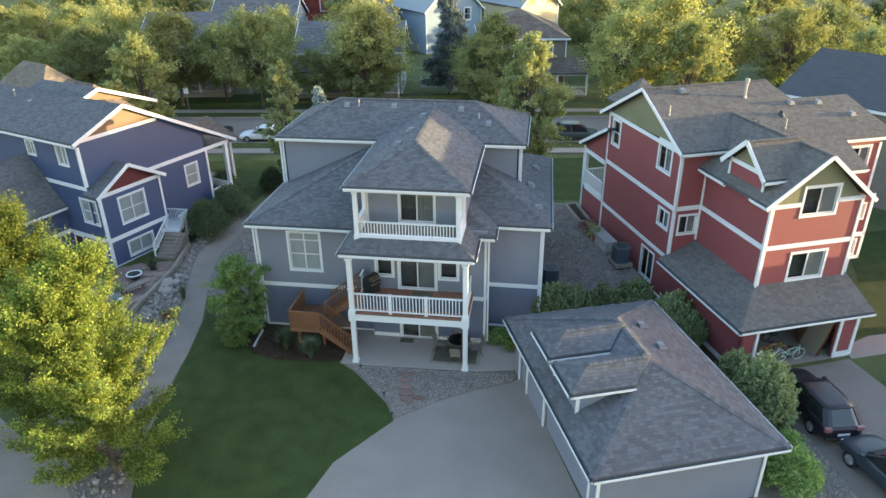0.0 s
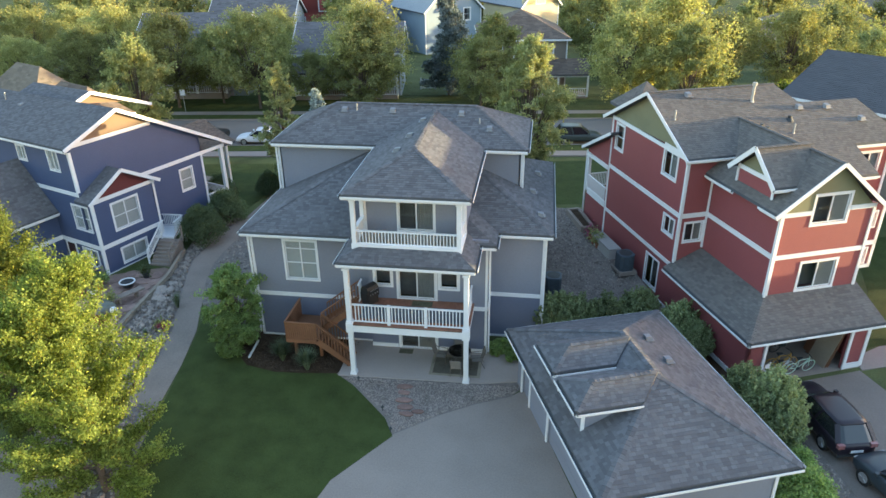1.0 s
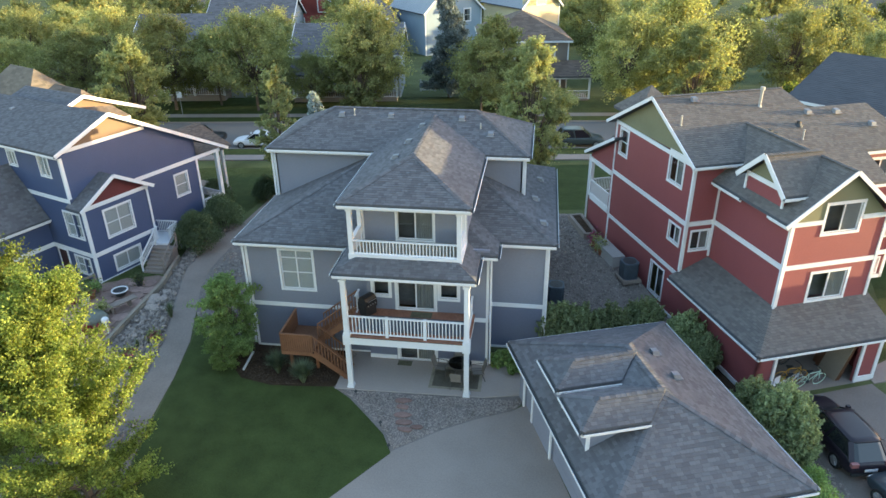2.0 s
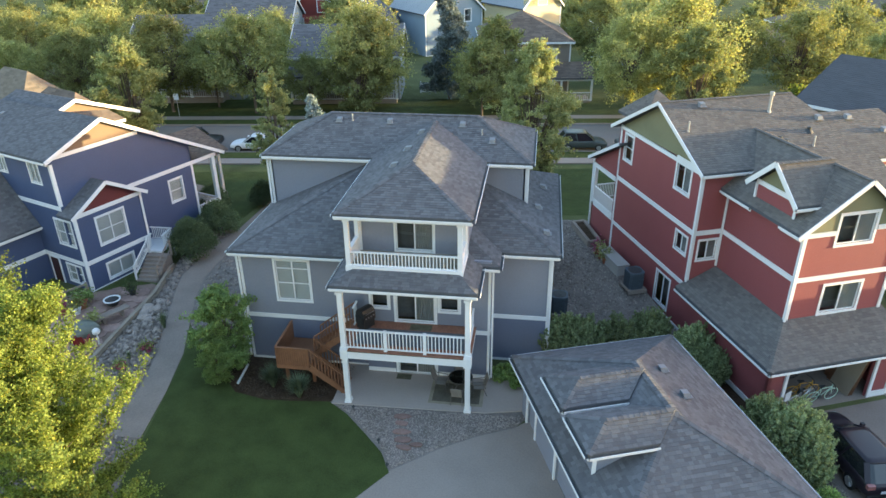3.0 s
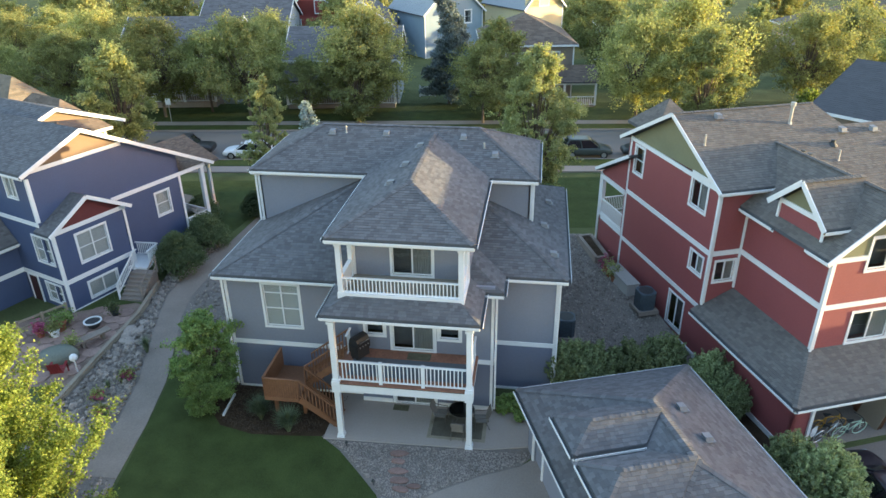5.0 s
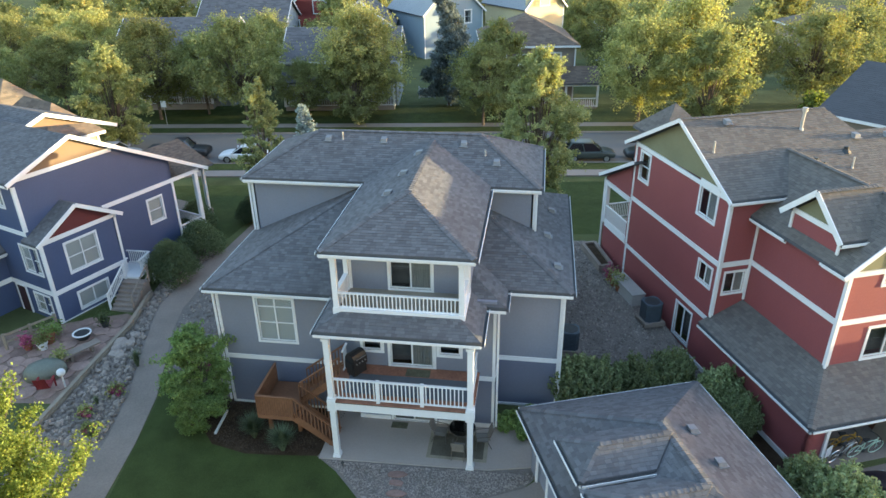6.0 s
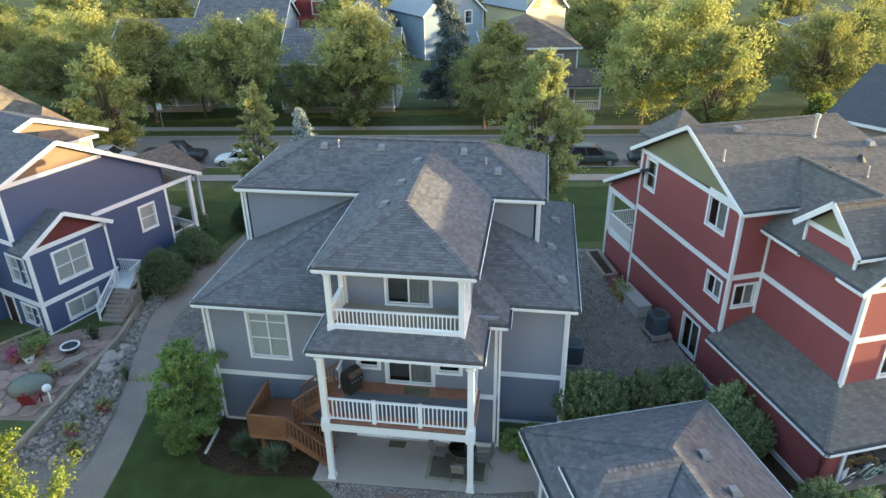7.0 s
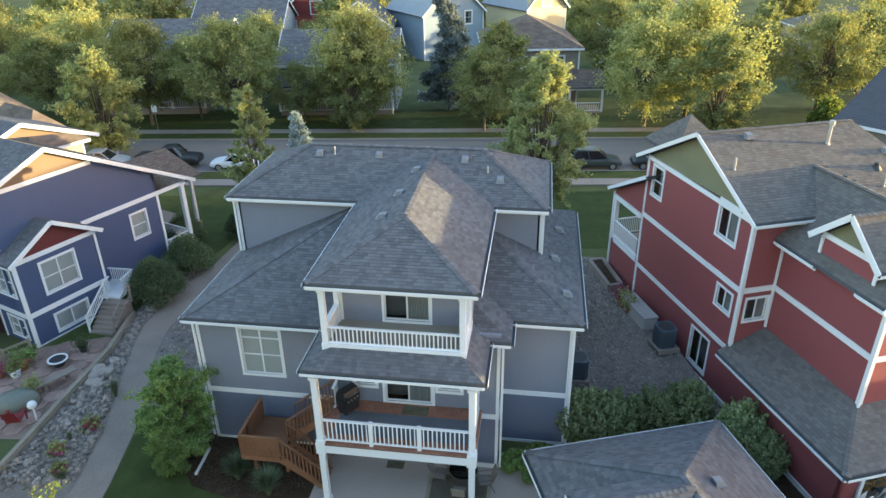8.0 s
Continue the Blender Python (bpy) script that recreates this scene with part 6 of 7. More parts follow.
box(bm, -0.42, 0.42, -0.32, 0.32, 0.72, 0.9)
part("firebox", bm, BLACK, g)
for s in (-1, 1):
    bm = bmesh.new()
    box(bm, 0.43 * s, 0.48 * s, -0.25, 0.25, 0.5, 0.88)
    part("side_shelf", bm, BLACK, g)
bm = bmesh.new()
tube(bm, (-0.3, -0.36, 1.05), (0.3, -0.36, 1.05), 0.018)
part("lid_handle", bm, STEEL, g)
for i in range(4):
    bm = bmesh.new()
    tube(bm, (-0.27 + i * 0.18, -0.32, 0.8), (-0.27 + i * 0.18, -0.37, 0.8), 0.035)
    part("knob", bm, STEEL, g)
for x in (-0.33, 0.33):
    bm = bmesh.new()
    tube(bm, (x, -0.1, 0.07), (x + 0.04, -0.1, 0.07), 0.07, n=12)
    part("wheel", bm, RUBBER, g)
    bm = bmesh.new()
    box(bm, x - 0.03, x + 0.03, 0.15, 0.21, 0.0, 0.13)
    part("leg", bm, BLACK, g)

def rug(x0, x1, y0, y1, z, label, name="rug", edge=0.16):
    t = thing(name, pose((x0 + x1) / 2, (y0 + y1) / 2, z), label, name)
    w, d = (x1 - x0) / 2, (y1 - y0) / 2
    bm = bmesh.new()
    box(bm, -w, w, -d, d, 0, 0.008)
    part("border", bm, RUG_EDGE if name == "rug" else MAT, t)
    bm = bmesh.new()
    box(bm, -w + edge, w - edge, -d + edge, d - edge, 0.006, 0.013)
    part("field", bm, RUG if name == "rug" else MAT, t)
rug(-3.97, -1.5, 29.32, 31.0, 0.05, "faded brown outdoor rug with a pale border")
rug(-5.75, -5.05, 30.9, 31.3, 0.05, "coir doormat in front of the patio door", "doormat", 0.04)
CARPET = material("slate_outdoor_carpet", (0.10, 0.115, 0.14), 0.95, 0.15, 10, 120, 0.2)
cp = thing("carpet", Matrix(), "dark slate outdoor carpet covering the deck boards", "carpet")
boxes("sheet", [(-7.25, -2.25, 29.45, 30.75, 2.916, 2.924)], CARPET, cp)
rug(-5.0, -4.0, 30.8, 31.3, 2.917, "patterned doormat on the deck", "doormat", 0.05)

tb = thing("patio_table", pose(-2.6, 30.45, 0.065), "round glass-topped patio table with bronze legs", "table")
bm = bmesh.new()
tube(bm, (0, 0, 0.70), (0, 0, 0.715), 0.55, n=28)
part("tabletop", bm, glass_material("smoky_glass", (0.25, 0.27, 0.29)), tb)
bm = bmesh.new()
for i in range(28):
    a0, a1 = 2 * math.pi * i / 28, 2 * math.pi * (i + 1) / 28
    beam(bm, (0.55 * math.cos(a0), 0.55 * math.sin(a0), 0.705), (0.55 * math.cos(a1), 0.55 * math.sin(a1), 0.705), 0.03, 0.035)
part("rim", bm, FRAME, tb)
for i in range(4):
    a = math.pi / 4 + i * math.pi / 2
    bm = bmesh.new()
    limb(bm, [Vector((0.12 * math.cos(a), 0.12 * math.sin(a), 0.69)), Vector((0.2 * math.cos(a), 0.2 * math.sin(a), 0.35)), Vector((0.45 * math.cos(a), 0.45 * math.sin(a), 0.0))], 0.02, 0.02)
    part("leg", bm, FRAME, tb)

ch = thing("patio_chair", Matrix(), "bronze metal patio chair with a taupe sling seat", "chair", "chairs round the patio table")
bm = bmesh.new()
prism(bm, [(-0.24, -0.25, 0.42), (0.24, -0.25, 0.42), (0.24, 0.22, 0.38), (-0.24, 0.22, 0.38)], (0, 0, 0.02))
part("seat", bm, SLING, ch)
bm = bmesh.new()
prism(bm, [(-0.24, 0.22, 0.4), (0.24, 0.22, 0.4), (0.24, 0.42, 0.98), (-0.24, 0.42, 0.98)], (0, 0.02, 0))
part("backrest", bm, SLING, ch)
for s in (-1, 1):
    bm = bmesh.new()
    limb(bm, [Vector((0.27 * s, -0.27, 0.0)), Vector((0.27 * s, -0.25, 0.62)), Vector((0.27 * s, 0.3, 0.66)), Vector((0.26 * s, 0.42, 0.98))], 0.016, 0.016)
    part("arm_frame", bm, FRAME, ch)
    bm = bmesh.new()
    limb(bm, [Vector((0.26 * s, 0.36, 0.0)), Vector((0.26 * s, 0.2, 0.4)), Vector((0.26 * s, -0.26, 0.42))], 0.016, 0.016)
    part("leg_frame", bm, FRAME, ch)
ch.matrix_basis = pose(-2.65, 29.6, 0.065, 0, 0, 178)
for x, y, a in ((-3.5, 30.45, 85), (-1.75, 30.3, -80), (-2.7, 31.15, 5)):
    copy_thing(ch, pose(x, y, 0.065, 0, 0, a))

STEP_STONE = material("stepping_stone", (0.24, 0.15, 0.13), 0.85, 0.25, 20, 60, 0.3, obj_rand=0.35)
for i, (x, y, w) in enumerate(((-4.94, 28.26, 0.42), (-4.88, 27.81, 0.36), (-4.79, 27.28, 0.42), (-4.63, 26.81, 0.45), (-4.0, 26.57, 0.32), (-4.5, 26.35, 0.36))):
    r = random.Random(i)
    bm = bmesh.new()
    prism(bm, [(w * 0.95 * math.cos(a * 0.785) * r.uniform(0.8, 1.1), w * 0.43 * math.sin(a * 0.785) * r.uniform(0.85, 1.1), 0.035) for a in range(8)], (0, 0, -0.06))
    ob = part("stepping_stone", bm, STEP_STONE, place=pose(x, y, 0.045, 0, 0, r.uniform(-8, 8)))
    tagged(ob, "flat reddish stepping stone set in the gravel", "stepping stone", "stepping stones")
bm = bmesh.new()
beam(bm, (-13.2, 31.0, 0.12), (-13.13, 29.57, 0.06), 0.09, 0.08)
tagged(part("drain_pipe", bm, WHITE), "white downspout extension lying across the mulch", "drain pipe")
for x, y in ((-7.2, 28.45), (-5.6, 26.5), (-4.95, 25.15)):
    t = thing("garden_light", pose(x, y, 0), "small dark path light at the lawn edge", "garden light", "garden lights")
    bm = bmesh.new()
    tube(bm, (0, 0, 0), (0, 0, 0.22), 0.02)
    part("stake", bm, DARKMETAL, t)
    bm = bmesh.new()
    tube(bm, (0, 0, 0.2), (0, 0, 0.28), 0.08, 0.03)
    part("cap", bm, DARKMETAL, t)

# ---- side yard ----
PLASTIC = material("dark_green_plastic", (0.03, 0.045, 0.042), 0.5, 0.2, 8, 40, 0.05)
ac = thing("air_conditioner", R @ pose(-0.62, 10.4, 0.98), "round-cornered dark grey air conditioner on a low stand", "air conditioner", "air conditioners")
boxes("stand", [(-0.55, 0.55, -0.55, -0.4, 0.0, 0.12), (-0.55, 0.55, 0.4, 0.55, 0.0, 0.12), (-0.55, 0.55, -0.55, 0.55, 0.12, 0.22)], CONCRETE_OLD, ac)
bm = bmesh.new()
oct8 = [(0.45, 0.3), (0.3, 0.45), (-0.3, 0.45), (-0.45, 0.3), (-0.45, -0.3), (-0.3, -0.45), (0.3, -0.45), (0.45, -0.3)]
prism(bm, [(x, y, 0.22) for x, y in oct8], (0, 0, 0.95))
part("casing", bm, material("grey_blue_metal", (0.07, 0.095, 0.125), 0.5, 0.15, 8, 40, 0.05), ac)
for i in range(11):
    bm = bmesh.new()
    prism(bm, [(x * 1.02, y * 1.02, 0.3 + i * 0.075) for x, y in oct8], (0, 0, 0.025))
    part("louvre", bm, DARKMETAL, ac)
bm = bmesh.new()
for i in range(4):
    tube(bm, (0, 0, 1.175 + i * 0.004), (0, 0, 1.185 + i * 0.004), 0.38 - i * 0.09, n=22)
part("fan_guard", bm, DARKMETAL, ac)
copy_thing(ac, pose(1.92, 37.2, 0.42, 0, 0, 0))
bx = thing("storage_box", R @ pose(-0.5, 13.1, 1.0), "long pale grey storage box against the red wall", "storage box")
boxes("body", [(-0.36, 0.36, -1.2, 1.2, 0, 0.6)], material("pale_plastic", (0.42, 0.40, 0.39), 0.7, 0.1, 8, 40, 0.05), bx)
boxes("lid", [(-0.4, 0.4, -1.24, 1.24, 0.6, 0.68)], material("grey_lid", (0.36, 0.34, 0.33), 0.7, 0.1, 8, 40, 0.05), bx)
TERRA = material("terracotta", (0.30, 0.11, 0.06), 0.8, 0.2, 10, 60, 0.1)
def planter(x, y, s, mat, leaf, label, z=0.0):
    t = thing("flower_pot", pose(x, y, z), label, "flower pot", "flower pots")
    bm = bmesh.new()
    tube(bm, (0, 0, 0), (0, 0, 0.32 * s), 0.15 * s, 0.21 * s, 14)
    tube(bm, (0, 0, 0.29 * s), (0, 0, 0.34 * s), 0.23 * s, 0.23 * s, 14)
    part("pot", bm, mat, t)
    part("plant", leaf_mesh("plant", np.random.default_rng(int(abs(x) * 100)).normal(size=(260, 3)) * 0.16 * s + np.array([0, 0, 0.5 * s]), 0.09, leaf, 5), leaf, t, kind="stuff")
for x, y, s, m, l in ((4.55, 42.9, 1.4, TERRA, LEAF_PALE), (4.35, 43.5, 1.2, TERRA, FLOWER), (4.75, 42.35, 1.2, TERRA, LEAF_PALE)):
    planter(x, y, s, m, l, "red flower pot beside the storage box", 1.0)
edge = thing("raised_bed", Matrix(), "raised garden bed framed with weathered timbers", "raised bed")
RIMS = ((2.95, 47.4), (3.85, 44.45), (4.5, 44.75), (3.7, 47.7))
for k in range(2):
    for i in range(4):
        (x0, y0), (x1, y1) = RIMS[i], RIMS[(i + 1) % 4]
        strip("timber", (x0, y0, 1.12 + k * 0.21), (x1, y1, 1.12 + k * 0.21), 0.2, 0.2, CONCRETE_OLD, edge)
flat("soil", RIMS, 1.33, MULCH, parent=edge, kind="")

# ---- roof fittings ----
FLUE = material("weathered_flue", (0.42, 0.40, 0.37), 0.6, 0.2, 8, 40, 0.05)
VENT = material("weathered_grey_vent", (0.20, 0.21, 0.23), 0.6, 0.15, 8, 40, 0.05)
def roof_vent(p, parent_turn, label="small grey roof vent"):
    t = thing("roof_vent", pose(*p, 0, 0, parent_turn), label, "roof vent", "roof vents")
    bm = bmesh.new()
    prism(bm, [(-0.16, -0.16, -0.1), (0.16, -0.16, -0.1), (0.13, -0.11, 0.08), (-0.13, -0.11, 0.08)], (0, 0.28, 0.04))
    part("hood", bm, VENT, t)
    bm = bmesh.new()
    box(bm, -0.2, 0.2, -0.22, 0.2, -0.1, -0.07)
    part("flashing", bm, VENT, t)
def roof_pipe(p, h=0.5, r=0.05, cap=False, mat=None):
    t = thing("vent_pipe", pose(*p), "upright metal vent pipe on the roof", "vent pipe", "vent pipes")
    bm = bmesh.new()
    tube(bm, (0, 0, -0.25), (0, 0, h), r, n=12)
    part("pipe", bm, mat or METAL, t)
    bm = bmesh.new()
    tube(bm, (0, 0, -0.12), (0, 0, 0.05), r * 2.4, r * 1.2, 12)
    part("collar", bm, mat or METAL, t)
    if cap:
        bm = bmesh.new()
        tube(bm, (0, 0, h), (0, 0, h + 0.18), r * 1.7, n=12)
        part("cap", bm, mat or METAL, t)
for p in ((-10.0, 39.0, 10.3), (-7.3, 39.0, 10.3), (-3.5, 38.9, 10.25)):
    roof_vent(p, 0)
for p in ((-5.65, 35.2, 10.1), (-5.4, 37.6, 10.2), (-5.9, 33.2, 9.98)):
    roof_vent(p, -90)
roof_pipe((-9.3, 39.0, 10.27), 0.35, 0.035, False, FLUE)
roof_pipe((-2.45, 38.3, 9.9), 0.3, 0.035, False, FLUE)
roof_vent((-1.9, 37.9, 9.75), 0)
for p in ((0.75, 40.1, 6.6), (0.55, 37.0, 6.7), (1.0, 34.4, 6.5)):
    roof_vent(p, 90)
for x, y in ((2.3, 10.9), (8.3, 9.5), (10.0, 9.4), (11.5, 8.4)):
    q = R @ Vector((x, y, slope_z(y) + 0.1))
    roof_vent(q, 21)
for x, y, z, h, c in ((5.85, 10.25, slope_z(10.25), 1.15, True), (0.73, 9.4, slope_z(9.4), 0.7, False), (6.9, 7.9, slope_z(7.9), 0.7, False)):
    roof_pipe(R @ Vector((x, y, z)), h * 0.72, 0.07 if c else 0.04, c, FLUE)
for x, y, z in ((4.85, 7.9, 9.68), (4.8, 7.4, 9.68), (7.25, 8.8, slope_z(8.8) + 0.05)):
    t = R @ Vector((x, y, z))
    roof_pipe(t, 0.18, 0.1, False, DARKMETAL)
for x, y in ((4.85, 6.6), (4.9, 5.0)):
    roof_vent(G @ Vector((x, y, 4.15)), 110)
for x, y in ((1.2, 5.0), (1.6, 7.0), (2.2, 9.0), (1.0, 3.2)):
    roof_vent(Bm @ Vector((x, y, 7.2 + (x + 0.35) * 0.52 + 0.1)), -26)
roof_pipe(Bm @ Vector((2.4, 11.0, 8.6)), 0.6)


# ---- blue house's garden ----
bs = thing("garden_steps", Matrix(), "weathered concrete garden steps with a white railed landing", "steps")
for i in range(7):
    y = 38.45 + i * 0.26
    boxes("step", [(-23.38 - i * 0.02, -22.08, y, y + 0.3 if i < 6 else 40.5, 0, 0.14 * (i + 1))], CONCRETE_OLD, bs)
boxes("landing", [(-24.3, -22.7, 40.5, 42.2, 0.95, 1.1)], WHITE, bs)
boxes("landing_leg", [(x, x + 0.1, y, y + 0.1, 0, 0.95) for x, y in ((-22.82, 40.52), (-22.82, 42.05))], WHITE, bs)
railing(bs, (-22.75, 40.9), (-22.75, 42.15), 1.1, 0.85, 0.13)
railing(bs, (-24.2, 42.12), (-22.8, 42.12), 1.1, 0.85, 0.13)
railing(bs, (-23.6, 40.55), (-23.6, 41.2), 1.1, 0.85, 0.13)
for x, m in ((-23.45, WHITE), (-22.02, CONCRETE_OLD)):
    strip("handrail", (x, 38.55, 1.0), (x, 40.45, 1.95), 0.06, 0.07, m, bs)
    strip("lower_rail", (x, 38.55, 0.4), (x, 40.45, 1.35), 0.05, 0.06, m, bs)
    for y, z in ((38.55, 0.0), (40.45, 0.9)):
        strip("newel", (x, y, z), (x, y, z + 1.08), 0.09, 0.09, m, bs, (0, 1, 0))
    if m == WHITE:
        for i in range(12):
            y, z = 38.7 + i * 0.145, 0.46 + i * 0.0725
            strip("baluster", (x, y, z), (x, y, z + 0.62), 0.035, 0.035, m, bs, (0, 1, 0))
rw = thing("retaining_wall", Matrix(), "low sandy timber retaining wall along the patio", "retaining wall")
line = [(-20.95, 27.6), (-21.09, 30.9), (-21.2, 32.9), (-21.27, 35.0), (-21.35, 36.95), (-21.85, 39.4), (-22.08, 40.5)]
SANDY = material("weathered_timber", (0.27, 0.225, 0.18), 0.85, 0.25, 15, 80, 0.25)
for k in range(2):
    for (x0, y0), (x1, y1) in zip(line, line[1:]):
        strip("timber", (x0 - k * 0.03, y0, 0.08 + k * 0.15), (x1 - k * 0.03, y1, 0.08 + k * 0.15), 0.2, 0.145, SANDY, rw)
flat("flag_patio", [(-21.3, 37.9), (-21.3, 35.0), (-21.22, 32.9), (-21.1, 30.6), (-24.4, 30.3), (-27.9, 31.8), (-27.9, 35.6), (-25.3, 36.8), (-24.9, 37.1), (-22.35, 38.3)], 0.012, DIRT, "earth bed under the flagstone patio")
r = random.Random(17)
for i in range(9):
    for j in range(7):
        x, y = -26.6 + j * 0.86 + (i % 2) * 0.35 + r.uniform(-0.06, 0.06), 31.1 + i * 0.76 + r.uniform(-0.06, 0.06)
        if x > -21.75 or x < -25.2 and y > 35.0 or y > 36.9 + (x + 24.9) * 0.45:
            continue
        bm = bmesh.new()
        n = r.randint(6, 8)
        prism(bm, [(0.5 * math.cos(a * 6.283 / n) * r.uniform(0.85, 1.08), 0.44 * math.sin(a * 6.283 / n) * r.uniform(0.85, 1.08), 0.03) for a in range(n)], (0, 0, -0.03))
        ob = part("flagstone", bm, FLAGSTONE, place=pose(x, y, 0.012 + 0.004 * ((i * 2 + j * 3) % 5), 0, 0, r.uniform(0, 360)))
        tagged(ob, "flat pinkish flagstone of the garden patio", "flagstone", "patio flagstones")
fp = thing("fire_pit", pose(-23.2, 35.6, 0.05), "round white-rimmed fire pit with a dark bowl", "fire pit")
bm = bmesh.new()
for i in range(24):
    a0, a1 = 6.2832 * i / 24, 6.2832 * (i + 1) / 24
    beam(bm, (0.43 * math.cos(a0), 0.43 * math.sin(a0), 0.38), (0.43 * math.cos(a1), 0.43 * math.sin(a1), 0.38), 0.08, 0.05)
part("rim", bm, WHITE, fp)
bm = bmesh.new()
tube(bm, (0, 0, 0.05), (0, 0, 0.36), 0.28, 0.42, 20)
part("bowl", bm, DARKMETAL, fp)
bn = thing("bench", pose(-22.35, 34.2, 0.05, 0, 0, 60), "low grey stone bench on the patio", "bench")
boxes("seat", [(-0.95, 0.95, -0.24, 0.24, 0.36, 0.44)], CONCRETE_OLD, bn)
boxes("leg", [(-0.6, -0.45, -0.15, 0.15, 0, 0.36), (0.45, 0.6, -0.15, 0.15, 0, 0.36)], CONCRETE_OLD, bn)
for x, y, s, m, l in ((-24.77, 35.1, 1.5, TERRA, LEAF_FRESH), (-25.45, 34.4, 1.1, TERRA, FLOWER), (-24.7, 34.5, 1.2, WHITE, LEAF_MID), (-22.9, 33.4, 1.2, CONCRETE_OLD, LEAF_MID), (-24.75, 35.75, 1.0, CONCRETE_OLD, LEAF_FRESH), (-22.75, 36.9, 1.1, DARKMETAL, LEAF_DARK)):
    planter(x, y, s, m, l, "planted pot on the flagstone patio", 0.03)
lp = thing("garden_lamp", pose(-21.6, 31.75, 0.03), "white globe garden lamp on a short post", "lamp")
bm = bmesh.new()
tube(bm, (0, 0, 0), (0, 0, 0.7), 0.04)
part("post", bm, WHITE, lp)
bm = bmesh.new()
bmesh.ops.create_icosphere(bm, subdivisions=2, radius=0.2, matrix=Matrix.Translation((0, 0, 0.85)))
part("globe", bm, WHITE, lp, smooth=True)
rc = thing("garden_chair", pose(-22.3, 31.4, 0.03, 0, 0, 200), "red wooden garden chair with a sloping back", "chair")
REDP = material("red_paint", (0.2, 0.02, 0.025), 0.5, 0.15, 10, 40, 0.05)
bm = bmesh.new()
prism(bm, [(-0.3, -0.3, 0.36), (0.3, -0.3, 0.36), (0.3, 0.25, 0.28), (-0.3, 0.25, 0.28)], (0, 0, 0.03))
part("seat", bm, REDP, rc)
for i in range(5):
    bm = bmesh.new()
    x = -0.27 + i * 0.11
    prism(bm, [(x, 0.22, 0.28), (x + 0.1, 0.22, 0.28), (x + 0.1, 0.5, 0.98), (x, 0.5, 0.98)], (0, 0.02, 0))
    part("back_slat", bm, REDP, rc)
for s in (-1, 1):
    bm = bmesh.new()
    box(bm, 0.28 * s, 0.38 * s, -0.36, 0.3, 0.55, 0.58)
    part("arm", bm, REDP, rc)
    bm = bmesh.new()
    box(bm, 0.3 * s, 0.36 * s, -0.32, -0.26, 0, 0.55)
    part("leg", bm, REDP, rc)
tp = thing("covered_table", pose(-23.1, 32.5, 0.03, 0, 0, 30), "low garden table under a grey-green cover", "covered table")
bm = bmesh.new()
rim = []
for k, (rr, z) in enumerate(((0.95, 0.02), (0.9, 0.4), (0.75, 0.62), (0.3, 0.7))):
    rim.append([bm.verts.new((rr * math.cos(a * 0.5236) * (1 + 0.06 * math.sin(a * 2.3 + k)), rr * 0.75 * math.sin(a * 0.5236), z)) for a in range(12)])
for u, v in zip(rim, rim[1:]):
    for i in range(12):
        bm.faces.new((u[i], u[(i + 1) % 12], v[(i + 1) % 12], v[i]))
bm.faces.new(rim[-1])
bm.faces.new(rim[0][::-1])
part("cover", bm, material("grey_green_tarpaulin", (0.16, 0.175, 0.15), 0.6, 0.2, 10, 40, 0.2), tp, smooth=True)
fence = thing("fence", Matrix(), "weathered grey wooden rail fence by the blue house", "fence")
for x, y in ((-26.5, 34.2), (-25.8, 35.25), (-25.15, 36.3)):
    boxes("post", [(x - 0.06, x + 0.06, y - 0.06, y + 0.06, 0, 1.0)], SANDY, fence)
for z in (0.5, 0.9):
    strip("rail", (-26.5, 34.2, z), (-25.15, 36.3, z), 0.04, 0.12, SANDY, fence)
flat("side_lawn", [(-24.9, 37.1), (-24.5, 38.4), (-23.9, 39.6), (-23.46, 39.2), (-23.46, 38.55), (-22.4, 38.3)], 0.02, GRASS, "strip of grass below the blue house")

# ---- stones of the beds ----
def stones(name, area, n, lo, hi, seed, mat, label, z=0.0):
    """Loose stones over a polygon, one joined mesh of small rounded lumps."""
    rr = random.Random(seed)
    xs, ys2 = [p[0] for p in area], [p[1] for p in area]
    ico = bmesh.new()
    bmesh.ops.create_icosphere(ico, subdivisions=1, radius=1.0)
    iv, jf = [v.co.copy() for v in ico.verts], [[v.index for v in f.verts] for f in ico.faces]
    ico.free()
    verts, faces = [], []
    def inside(x, y):
        c = False
        for i in range(len(area)):
            (x0, y0), (x1, y1) = area[i], area[i - 1]
            if (y0 > y) != (y1 > y) and x < (x1 - x0) * (y - y0) / (y1 - y0) + x0:
                c = not c
        return c
    while n > 0:
        x, y = rr.uniform(min(xs), max(xs)), rr.uniform(min(ys2), max(ys2))
        if not inside(x, y):
            continue
        n -= 1
        s = lo * (hi / lo) ** (rr.random() ** 2)
        q = Euler((rr.random() * 3, rr.random() * 3, rr.random() * 6)).to_matrix() @ Matrix.Diagonal((rr.uniform(0.7, 1.3), rr.uniform(0.7, 1.1), rr.uniform(0.5, 0.9))) * s
        k = len(verts)
        verts += [tuple(q @ (v * rr.uniform(0.85, 1.12)) + Vector((x, y, (z(x, y) if callable(z) else z) + s * 0.25))) for v in iv]
        faces += [tuple(i + k for i in f) for f in jf]
    me = bpy.data.meshes.new(name)
    me.from_pydata(verts, [], faces)
    me.materials.append(mat)
    return tagged(part(name, me, mat), label, "stones", "", "stuff")
